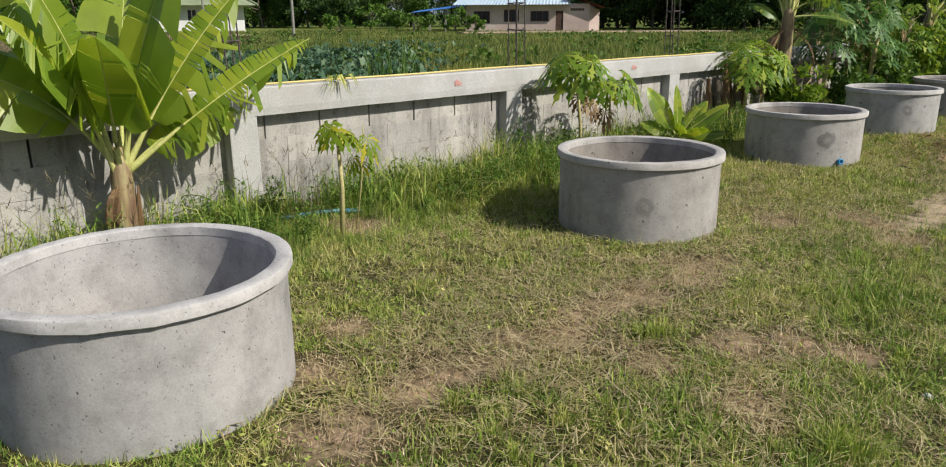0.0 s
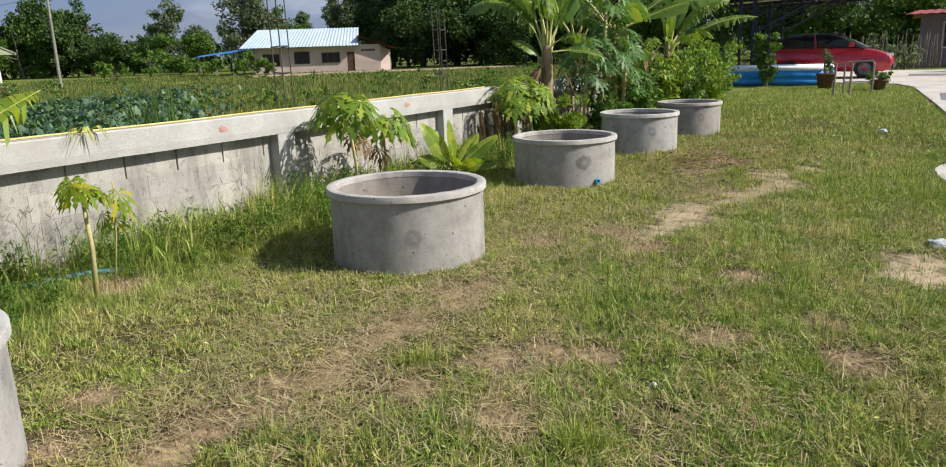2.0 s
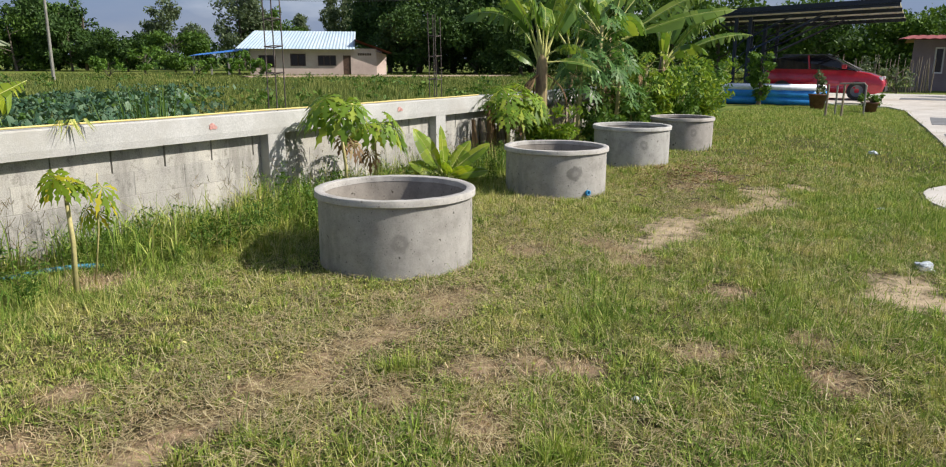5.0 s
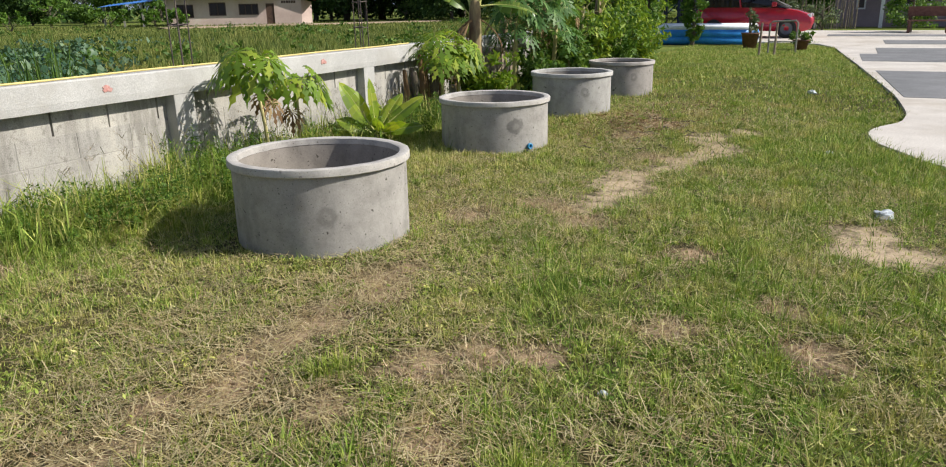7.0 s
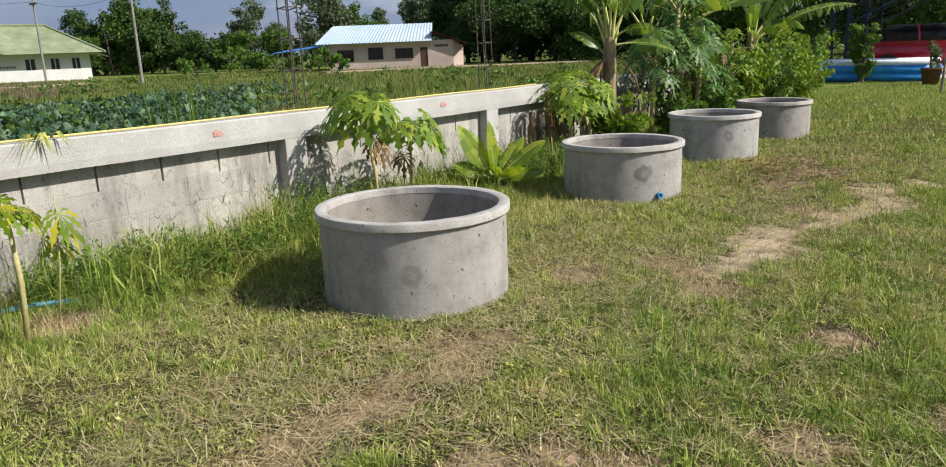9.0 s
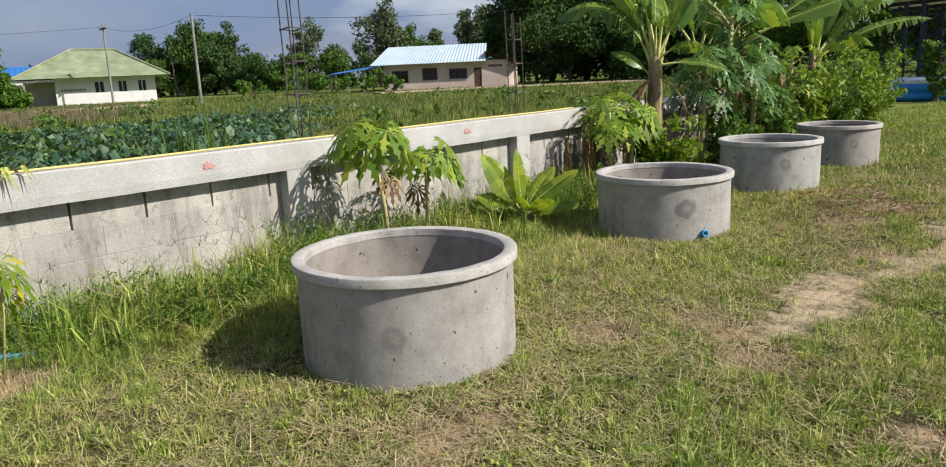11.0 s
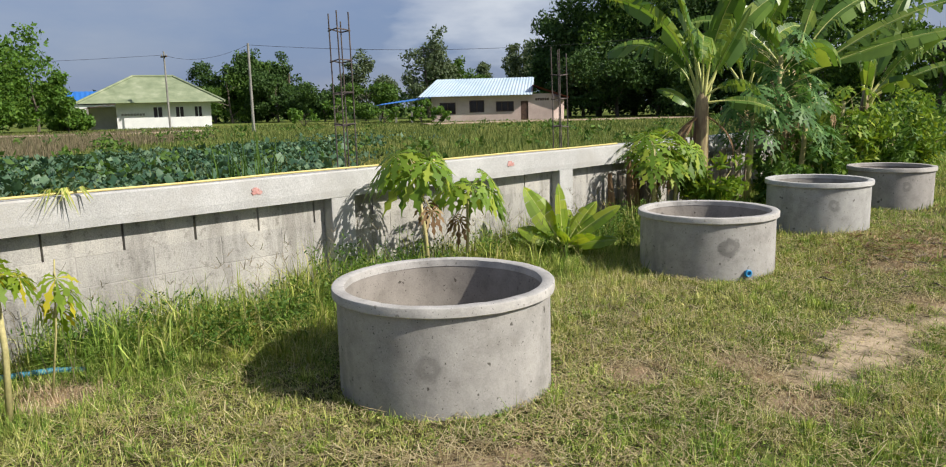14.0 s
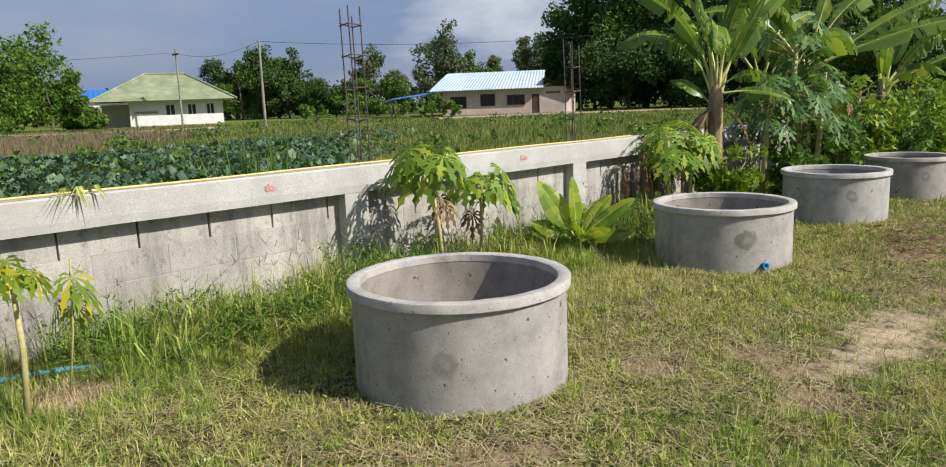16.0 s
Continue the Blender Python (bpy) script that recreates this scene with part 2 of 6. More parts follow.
M["car_glass"] = plain("tinted_glass", (0.012, 0.012, 0.015), 0.05, 0.0, 0.6)
M["rubber"] = plain("black_rubber", (0.02, 0.02, 0.02), 0.8)
M["alloy"] = plain("dark_grey_alloy", (0.12, 0.12, 0.13), 0.35, 0.8)
M["lamp_clear"] = plain("headlight_plastic", (0.75, 0.75, 0.78), 0.1)
M["pool_blue"] = surface("blue_pool_vinyl", [(0.3, (0.02, 0.2, 0.62)), (0.7, (0.05, 0.36, 0.85))], 3.0, 0.4)
M["pool_white"] = plain("white_pool_vinyl", (0.78, 0.8, 0.85), 0.45)
M["slab"] = surface("pale_concrete_slab", [(0.3, (0.5, 0.46, 0.42)), (0.7, (0.66, 0.62, 0.57))], 1.2, 0.9, dirt=(0.42, 0.37, 0.31))
M["slab_grey"] = surface("dark_grey_slab", [(0.3, (0.15, 0.155, 0.16)), (0.7, (0.24, 0.24, 0.25))], 1.2, 0.9)
M["bag"] = plain("white_plastic_bag", (0.5, 0.54, 0.58), 0.35)
M["terracotta"] = surface("brown_clay_pot", [(0.3, (0.12, 0.06, 0.045)), (0.7, (0.22, 0.11, 0.08))], 10.0, 0.8)
M["purple_wall"] = surface("faded_mauve_render", [(0.3, (0.25, 0.2, 0.22)), (0.7, (0.36, 0.3, 0.31))], 1.0, 0.9)
M["sand"] = surface("sandy_earth", [(0.3, (0.28, 0.2, 0.13)), (0.7, (0.46, 0.36, 0.26))], 1.5, 0.95)
M["stick"] = surface("dry_stick", [(0.3, (0.2, 0.15, 0.11)), (0.7, (0.42, 0.35, 0.27))], 8.0, 0.9)
M["bark"] = surface("tree_bark", [(0.3, (0.08, 0.065, 0.05)), (0.7, (0.2, 0.17, 0.13))], 4.0, 0.95, stretch=(1, 1, 0.3))
M["dead_leaf"] = leafy("dead_leaf", [(0.0, (0.13, 0.075, 0.04)), (0.5, (0.24, 0.15, 0.08)), (1.0, (0.4, 0.3, 0.17))], 0.85, 0.15)
M["banana_stem"] = surface("banana_stem", [(0.36, (0.14, 0.08, 0.05)), (0.5, (0.3, 0.22, 0.12)), (0.62, (0.46, 0.42, 0.2))], 9.0, 0.6, stretch=(1, 1, 0.15))
M["banana_rib"] = surface("banana_rib", [(0.3, (0.38, 0.42, 0.1)), (0.7, (0.6, 0.58, 0.24))], 6.0, 0.5)
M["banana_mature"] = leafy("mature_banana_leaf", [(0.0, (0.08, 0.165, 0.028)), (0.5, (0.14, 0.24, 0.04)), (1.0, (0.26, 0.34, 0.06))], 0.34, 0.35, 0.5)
M["banana_leaf"] = leafy("banana_leaf", [(0.0, (0.15, 0.25, 0.022)), (0.5, (0.24, 0.34, 0.03)), (1.0, (0.4, 0.46, 0.05))], 0.36, 0.45, 0.5)
M["papaya_stem"] = surface("papaya_stem", [(0.3, (0.36, 0.33, 0.13)), (0.7, (0.56, 0.49, 0.24))], 8.0, 0.7)
M["papaya_leaf"] = leafy("papaya_leaf", [(0.0, (0.1, 0.19, 0.024)), (0.6, (0.2, 0.31, 0.036)), (1.0, (0.36, 0.43, 0.06))], 0.5, 0.35)
M["papaya_young"] = leafy("young_papaya_leaf", [(0.0, (0.16, 0.27, 0.02)), (0.6, (0.25, 0.34, 0.03)), (1.0, (0.58, 0.5, 0.035))], 0.5, 0.4)
M["papaya_grey"] = leafy("bluish_papaya_leaf", [(0.0, (0.05, 0.125, 0.03)), (0.6, (0.095, 0.2, 0.055)), (1.0, (0.18, 0.3, 0.1))], 0.5, 0.3)
M["bush_leaf"] = leafy("bush_leaf", [(0.0, (0.05, 0.11, 0.018)), (0.6, (0.095, 0.19, 0.03)), (1.0, (0.2, 0.3, 0.055))], 0.55, 0.3)
M["tree_leaf"] = leafy("tree_leaf", [(0.0, (0.04, 0.09, 0.016)), (0.6, (0.08, 0.155, 0.025)), (1.0, (0.14, 0.23, 0.04))], 0.6, 0.25)
M["tree_dark"] = leafy("dark_tree_leaf", [(0.0, (0.025, 0.06, 0.014)), (0.6, (0.05, 0.1, 0.022)), (1.0, (0.09, 0.16, 0.04))], 0.6, 0.2)
M["tree_light"] = leafy("light_tree_leaf", [(0.0, (0.06, 0.13, 0.018)), (0.6, (0.1, 0.2, 0.03)), (1.0, (0.16, 0.26, 0.04))], 0.6, 0.3)
M["tree_grey"] = leafy("greyish_tree_leaf", [(0.0, (0.07, 0.1, 0.055)), (0.6, (0.12, 0.165, 0.085)), (1.0, (0.18, 0.22, 0.13))], 0.6, 0.25)
M["squash"] = leafy("squash_leaf", [(0.0, (0.035, 0.085, 0.045)), (0.6, (0.075, 0.145, 0.08)), (1.0, (0.17, 0.25, 0.15))], 0.45, 0.2, 0.35)
M["straw"] = leafy("dry_straw", [(0.0, (0.22, 0.16, 0.08)), (0.5, (0.4, 0.33, 0.18)), (1.0, (0.58, 0.5, 0.32))], 0.8, 0.15)
M["brown_grass"] = leafy("brown_seeding_grass", [(0.0, (0.12, 0.12, 0.06)), (0.5, (0.19, 0.16, 0.1)), (1.0, (0.27, 0.21, 0.15))], 0.8, 0.2)


def ground_material():
    """Soil under the lawn, sandy where worn, green and brown in the field; all by place in the world."""
    m, nt, p = bare("ground_soil")
    soil = ramp_node(nt, noise_node(nt, 1.6, 6.0, 0.65, coords="World"), [(0.3, (0.045, 0.042, 0.018)), (0.5, (0.08, 0.07, 0.032)), (0.62, (0.07, 0.068, 0.026)), (0.8, (0.15, 0.12, 0.065))])
    fine = noise_node(nt, 38.0, 4.0, 0.7, coords="World")
    soil = mixed(nt, 0.85, soil, ramp_node(nt, fine, [(0.3, (0.5, 0.5, 0.5)), (0.7, (1.25, 1.22, 1.15))]), "MULTIPLY")
    green = ramp_node(nt, noise_node(nt, 0.35, 5.0, 0.6, coords="World"), [(0.3, (0.1, 0.14, 0.03)), (0.55, (0.16, 0.2, 0.045)), (0.75, (0.24, 0.23, 0.08))])
    green = mixed(nt, 0.7, green, ramp_node(nt, noise_node(nt, 9.0, 4.0, 0.7, coords="World"), [(0.3, (0.55, 0.55, 0.5)), (0.7, (1.2, 1.2, 1.1))]), "MULTIPLY")
    geo = nt.nodes.new("ShaderNodeNewGeometry")
    sep = nt.nodes.new("ShaderNodeSeparateXYZ")
    nt.links.new(geo.outputs["Position"], sep.inputs["Vector"])
    far = nt.nodes.new("ShaderNodeMapRange")
    far.inputs["From Min"].default_value, far.inputs["From Max"].default_value = -4.2, -6.0
    nt.links.new(sep.outputs["X"], far.inputs["Value"])
    away = nt.nodes.new("ShaderNodeMapRange")
    away.inputs["From Min"].default_value, away.inputs["From Max"].default_value = 11.0, 20.0
    nt.links.new(sep.outputs["Y"], away.inputs["Value"])
    either = nt.nodes.new("ShaderNodeMath")
    either.operation = "MAXIMUM"
    nt.links.new(far.outputs["Result"], either.inputs[0])
    nt.links.new(away.outputs["Result"], either.inputs[1])
    col = mixed(nt, either.outputs["Value"], soil, green)
    # worn sandy patches on the lawn: centre x, y and radius
    for x, y, r in SANDY:
        off = nt.nodes.new("ShaderNodeVectorMath")
        off.operation = "DISTANCE"
        off.inputs[1].default_value = (x, y, 0.03)
        nt.links.new(geo.outputs["Position"], off.inputs[0])
        wob = nt.nodes.new("ShaderNodeMath")
        wob.operation = "MULTIPLY_ADD"
        nt.links.new(noise_node(nt, 6.5, 7.0, 0.8, coords="World"), wob.inputs[0])
        wob.inputs[1].default_value = r * 4.2
        nt.links.new(off.outputs["Value"], wob.inputs[2])
        f = nt.nodes.new("ShaderNodeMapRange")
        f.inputs["From Min"].default_value, f.inputs["From Max"].default_value = r * 3.3, r * 2.3
        nt.links.new(wob.outputs["Value"], f.inputs["Value"])
        sand = mixed(nt, 0.8, (0.5, 0.4, 0.28), ramp_node(nt, fine, [(0.3, (0.7, 0.68, 0.64)), (0.7, (1.15, 1.12, 1.1))]), "MULTIPLY")
        col = mixed(nt, f.outputs["Result"], col, sand)
    broken = noise_node(nt, 8.0, 7.0, 0.8, coords="World")
    for x, y, r in THIN:
        off = nt.nodes.new("ShaderNodeVectorMath")
        off.operation = "DISTANCE"
        off.inputs[1].default_value = (x, y, 0.0)
        nt.links.new(geo.outputs["Position"], off.inputs[0])
        f = nt.nodes.new("ShaderNodeMapRange")
        wob = nt.nodes.new("ShaderNodeMath")
        wob.operation = "MULTIPLY_ADD"
        nt.links.new(broken, wob.inputs[0])
        wob.inputs[1].default_value = r * 3.4
        nt.links.new(off.outputs["Value"], wob.inputs[2])
        f.inputs["From Min"].default_value, f.inputs["From Max"].default_value = r * 2.7, r * 1.5
        nt.links.new(wob.outputs["Value"], f.inputs["Value"])
        earth = mixed(nt, 0.8, (0.5, 0.37, 0.255), ramp_node(nt, fine, [(0.3, (0.65, 0.62, 0.6)), (0.7, (1.2, 1.15, 1.1))]), "MULTIPLY")
        col = mixed(nt, f.outputs["Result"], col, earth)
    nt.links.new(col, p.inputs["Base Color"])
    p.inputs["Roughness"].default_value, p.inputs["Specular IOR Level"].default_value = 0.95, 0.1
    b = nt.nodes.new("ShaderNodeBump")
    b.inputs["Strength"].default_value, b.inputs["Distance"].default_value = 0.5, 0.02
    nt.links.new(fine, b.inputs["Height"])
    nt.links.new(b.outputs["Normal"], p.inputs["Normal"])
    return m


SANDY = [(-0.85, 4.15, 0.22), (-0.84, 4.45, 0.26), (-0.92, 4.8, 0.28), (-0.9, 5.15, 0.27), (-0.72, 5.5, 0.24), (-0.6, 5.85, 0.26), (-0.5, 6.2, 0.28), (-0.45, 6.55, 0.32), (-0.6, 6.9, 0.3), (-0.3, 7.3, 0.2), (0.74, 3.75, 0.24), (0.78, 4.08, 0.24), (0.96, 3.75, 0.26)]
# thin brown places where the soil shows between the blades
THIN = [(-1.42 - 0.07 * math.sin(2.6 * k), 0.3 + 0.2 * k, 0.15 + 0.045 * math.sin(2.1 * k)) for k in range(12)] + [(-0.8, 1.55, 0.17), (-0.62, 1.76, 0.16), (-0.42, 1.84, 0.13), (-0.53, 1.08, 0.17), (-0.95, 1.15, 0.13), (-1.38, -0.05, 0.2), (-1.81, 0.12, 0.15), (-2.08, 0.46, 0.14), (0.0, 2.3, 0.13), (0.57, 2.28, 0.16), (0.45, 2.7, 0.12), (-0.1, 3.3, 0.15), (-3.44, 1.42, 0.2), (-0.86, 3.66, 0.19), (-1.05, 3.92, 0.15), (-1.6, 3.58, 0.17), (-1.28, 4.03, 0.16), (-0.93, 5.9, 0.18), (-1.25, 6.75, 0.26), (-1.15, 7.35, 0.28), (-1.4, 7.8, 0.22)]
M["ground"] = ground_material()


# ---- mesh helpers ----
def finish(ob, mat, smooth=True):
    if mat is not None:
        ob.data.materials.append(mat)
    if smooth:
        ob.data.polygons.foreach_set("use_smooth", [True] * len(ob.data.polygons))
    return ob


def part(name, bm, mat, parent=None, label="", smooth=False, at=None):
    """Links a bmesh as one mesh object under a thing or a part."""
    me = bpy.data.meshes.new(name)
    bmesh.ops.recalc_face_normals(bm, faces=bm.faces)
    bm.to_mesh(me)
    bm.free()
    ob = finish(new(name, me), mat, smooth)
    ob.parent = parent
    if at is not None:
        ob.matrix_local = at
    return tagged(ob, label)


def raw(name, verts, faces, mat, parent=None, label="", smooth=False):
    me = bpy.data.meshes.new(name)
    me.from_pydata(verts, [], faces)
    ob = finish(new(name, me), mat, smooth)
    ob.parent = parent
    return tagged(ob, label)


def thing(name, at, label, category, group="", kind=""):
    ob = new(name)
    ob.empty_display_size = 0.1
    ob.matrix_world = at
    return tagged(ob, label, category, group, kind)


def box(bm, x0, x1, y0, y1, z0, z1, bevel=0.0):
    g = bmesh.ops.create_cube(bm, size=1.0, matrix=Matrix.Translation(((x0 + x1) / 2, (y0 + y1) / 2, (z0 + z1) / 2)) @ Matrix.Diagonal((x1 - x0, y1 - y0, z1 - z0, 1)))
    if bevel:
        es = list({e for v in g["verts"] for e in v.link_edges})
        bmesh.ops.bevel(bm, geom=es, offset=bevel, segments=2, affect="EDGES", profile=0.6)
    return bm


def boxed(x0, x1, y0, y1, z0, z1, bevel=0.0):
    return box(bmesh.new(), x0, x1, y0, y1, z0, z1, bevel)


def tube(bm, pts, radii, sides=8):
    """A round bar along points, with a radius at each."""
    pts = [Vector(p) for p in pts]
    if not hasattr(radii, "__len__"):
        radii = [radii] * len(pts)
    rings = []
    for i, p in enumerate(pts):
        d = (pts[min(i + 1, len(pts) - 1)] - pts[max(i - 1, 0)]).normalized()
        side = d.cross(Vector((0.13, 0.29, 1)) if abs(d.z) < 0.95 else Vector((1, 0.1, 0))).normalized()
        up = side.cross(d)
        rings.append([bm.verts.new(p + (side * math.cos(a) + up * math.sin(a)) * radii[i]) for a in (2 * math.pi * k / sides for k in range(sides))])
    for a, b in zip(rings, rings[1:]):
        for k in range(sides):
            bm.faces.new((a[k], a[(k + 1) % sides], b[(k + 1) % sides], b[k]))
    bm.faces.new(rings[0][::-1])
    bm.faces.new(rings[-1])
    return bm


def lathe(bm, profile, sides=48):
    """A closed profile of (radius, z) turned about z."""
    rings = [[bm.verts.new((r * math.cos(2 * math.pi * k / sides), r * math.sin(2 * math.pi * k / sides), z)) for k in range(sides)] for r, z in profile]
    for a, b in zip(rings, rings[1:] + rings[:1]):
        for k in range(sides):
            bm.faces.new((a[k], a[(k + 1) % sides], b[(k + 1) % sides], b[k]))
    return bm


def smooth01(v, a, b):
    s = np.clip((np.asarray(v, float) - a) / (b - a), 0, 1)
    return s * s * (3 - 2 * s)


def ground_z(x, y):
    """Height of the ground: nearly flat, slightly up past the third tank."""
    x, y = np.asarray(x, float), np.asarray(y, float)
    lump = 0.012 * np.sin(x * 2.1 + 0.6 * y) * np.cos(y * 1.7 - 0.4 * x) + 0.008 * np.sin(5.3 * x + 1.0) * np.sin(4.1 * y)
    near = 1 - smooth01(np.hypot(x, y - 5), 14, 24)
    return 0.075 * smooth01(y, 5.8, 8.2) * (1 - smooth01(y, 14, 22)) * smooth01(x, -4.4, -3.6) * (1 - smooth01(x, -0.6, 0.6)) + lump * near


# ---- ground ----
def build_ground():
    fx = np.unique(np.concatenate([np.linspace(-6, 5, 90), np.linspace(-40, 16, 60), np.linspace(-300, 300, 40), np.linspace(-3000, 3000, 14)]).round(3))
    fy = np.unique(np.concatenate([np.linspace(-2, 14, 120), np.linspace(-20, 50, 60), np.linspace(-300, 300, 40), np.linspace(-3000, 3000, 14)]).round(3))
    gx, gy = np.meshgrid(fx, fy)
    gz = ground_z(gx, gy)
    v = np.stack([gx, gy, gz], -1).reshape(-1, 3)
    n = len(fx)
    i, j = np.meshgrid(np.arange(n - 1), np.arange(len(fy) - 1))
    a = (j * n + i).reshape(-1)
    f = np.stack([a, a + 1, a + n + 1, a + n], -1)
    ob = raw("ground", v.tolist(), f.tolist(), M["ground"], smooth=True)
    return tagged(ob, "worn lawn soil running on into green field", "ground", kind="structure")


build_ground()


# ---- boundary wall ----
WALL_X = -4.035          # the face of posts and coping
BASE = 0.715             # underside of the coping
POSTS = [1.0 + 2.565 * k for k in range(-3, 7)]
wall = thing("wall_boundary", pose(0, 0, 0), "grey concrete block boundary wall with cast coping beam", "wall", kind="structure")


def build_coping():
    bm = bmesh.new()
    ys = np.linspace(-7.5, 16.2, 96)
    sect = [(0.0, BASE), (0.004, BASE + 0.05), (0.0, 0.892), (-0.012, 0.903), (-0.19, 0.9), (-0.2, 0.89), (-0.2, BASE)]
    rings = []
    for y in ys:
        w = 0.004 * noise.noise((y * 1.7, 0, 0)), 0.004 * noise.noise((y * 2.3, 5, 0))
        rings.append([bm.verts.new((WALL_X + dx + w[0], y, z + w[1])) for dx, z in sect])
    for a, b in zip(rings, rings[1:]):
        for k in range(len(sect)):
            bm.faces.new((a[k], a[(k + 1) % len(sect)], b[(k + 1) % len(sect)], b[k]))
    bm.faces.new(rings[0])
    bm.faces.new(rings[-1][::-1])
    part("coping", bm, M["coping"], wall, "pale cast concrete coping beam")


build_coping()
for y in POSTS:
    bm = bmesh.new()
    box(bm, WALL_X - 0.19, WALL_X - 0.003, y - 0.1, y + 0.1, -0.05, BASE + 0.004, 0.008)
    part("post", bm, M["coping"], wall, "cast concrete wall post")
bm = boxed(WALL_X - 0.165, WALL_X - 0.1025, -7.4, 16.1, -0.05, 0.541)
box(bm, WALL_X - 0.19, WALL_X - 0.158, -7.4, 16.1, 0.541, BASE + 0.003)
part("mortar", bm, M["mortar"], wall, "mortar between the blocks")


def splat(y, z, r, seed):
    rnd = random.Random(seed)
    bm = bmesh.new()
    c = [bm.verts.new((WALL_X + 0.0065 + 0.0003 * seed, y + r * (0.7 + 0.6 * rnd.random()) * math.cos(a) * 1.2, z + r * (0.5 + 0.6 * rnd.random()) * math.sin(a))) for a in np.linspace(0, 2 * math.pi, 19)[:-1]]
    bm.faces.new(c)
    g = bmesh.ops.extrude_face_region(bm, geom=bm.faces[:])
    bmesh.ops.translate(bm, vec=(-0.012, 0, 0), verts=[v for v in g["geom"] if hasattr(v, "co")])
    part("paint_mark", bm, M["red_paint"], wall, "sprayed red paint mark")


for k, (y, z, r) in enumerate(((2.885, 0.828, 0.022), (2.91, 0.81, 0.018), (2.87, 0.808, 0.014), (5.33, 0.832, 0.024), (5.36, 0.82, 0.02), (5.31, 0.815, 0.014))):
    splat(y, z, r, k)


def rebar_cage(y, top, stirrups, lean, seed):
    """Four tied bars that stand up out of a wall post."""
    rnd = random.Random(seed)
    cage = thing("rebar_cage", pose(WALL_X - 0.1, y, 0.895), "tall rusty reinforcing bar cage standing on the wall post", "rebar", "cages on the wall posts")
    for i, (sx, sy) in enumerate(((-1, -1), (1, -1), (1, 1), (-1, 1))):
        h = top - 0.895 + rnd.uniform(-0.05, 0.03)
        bm = tube(bmesh.new(), [(sx * 0.05, sy * 0.05, -0.02), (sx * 0.05 + lean[0] * h / 2 + rnd.uniform(-.006, .006), sy * 0.05 + lean[1] * h / 2, h / 2), (sx * 0.05 + lean[0] * h, sy * 0.05 + lean[1] * h, h)], 0.0052, 6)
        part("bar", bm, M["rust"], cage)
    for z in stirrups:
        h = z - 0.895
        q = [(0.055 * sx + lean[0] * h, 0.055 * sy + lean[1] * h, h + rnd.uniform(-.012, .012)) for sx, sy in ((-1, -1), (1, -1), (1, 1), (-1, 1), (-1, -1))]
        part("stirrup", tube(bmesh.new(), q, 0.005, 5), M["rust"], cage)


rebar_cage(POSTS[3], 2.05, (1.2, 1.48, 1.72, 1.95), (0.0, -0.03), 4)
rebar_cage(POSTS[4] + 0.12, 2.0, (1.22, 1.45, 1.67, 1.89), (0.0, -0.012), 5)
rebar_cage(POSTS[5] + 0.04, 1.85, (1.12, 1.38, 1.6), (0.0, -0.035), 6)

bm = bmesh.new()
tube(bm, [(WALL_X - 0.022 + 0.006 * math.sin(k * 1.3), -5 + k * 0.25, 0.916 + 0.002 * math.sin(k * 0.8)) for k in range(49)], 0.0075, 8)
tagged(part("yellow_hose", bm, M["yellow"], None, smooth=True), "thin yellow hose lying along the wall coping", "hose")

# ---- concrete tanks ----
TANKS = [  # x, y, ground, radius of the rim, height, tone, angle of the patch, its height, its size
    (-2.13, -0.38, 0.0, 0.54, 0.5, (0.37, 0.36, 0.35), 215, 0.2, 0.05),
    (-2.24, 2.883, 0.0, 0.54, 0.505, (0.34, 0.326, 0.307), -50.5, 0.23, 0.055),
    (-2.5, 5.985, -0.01, 0.542, 0.49, (0.35, 0.336, 0.318), -43.5, 0.26, 0.075),
    (-2.404, 8.012, 0.08, 0.49, 0.473, (0.36, 0.355, 0.34), -51, 0.26, 0.055),
    (-2.336, 10.004, 0.08, 0.464, 0.459, (0.32, 0.3, 0.28), -52, 0.26, 0.05),
]


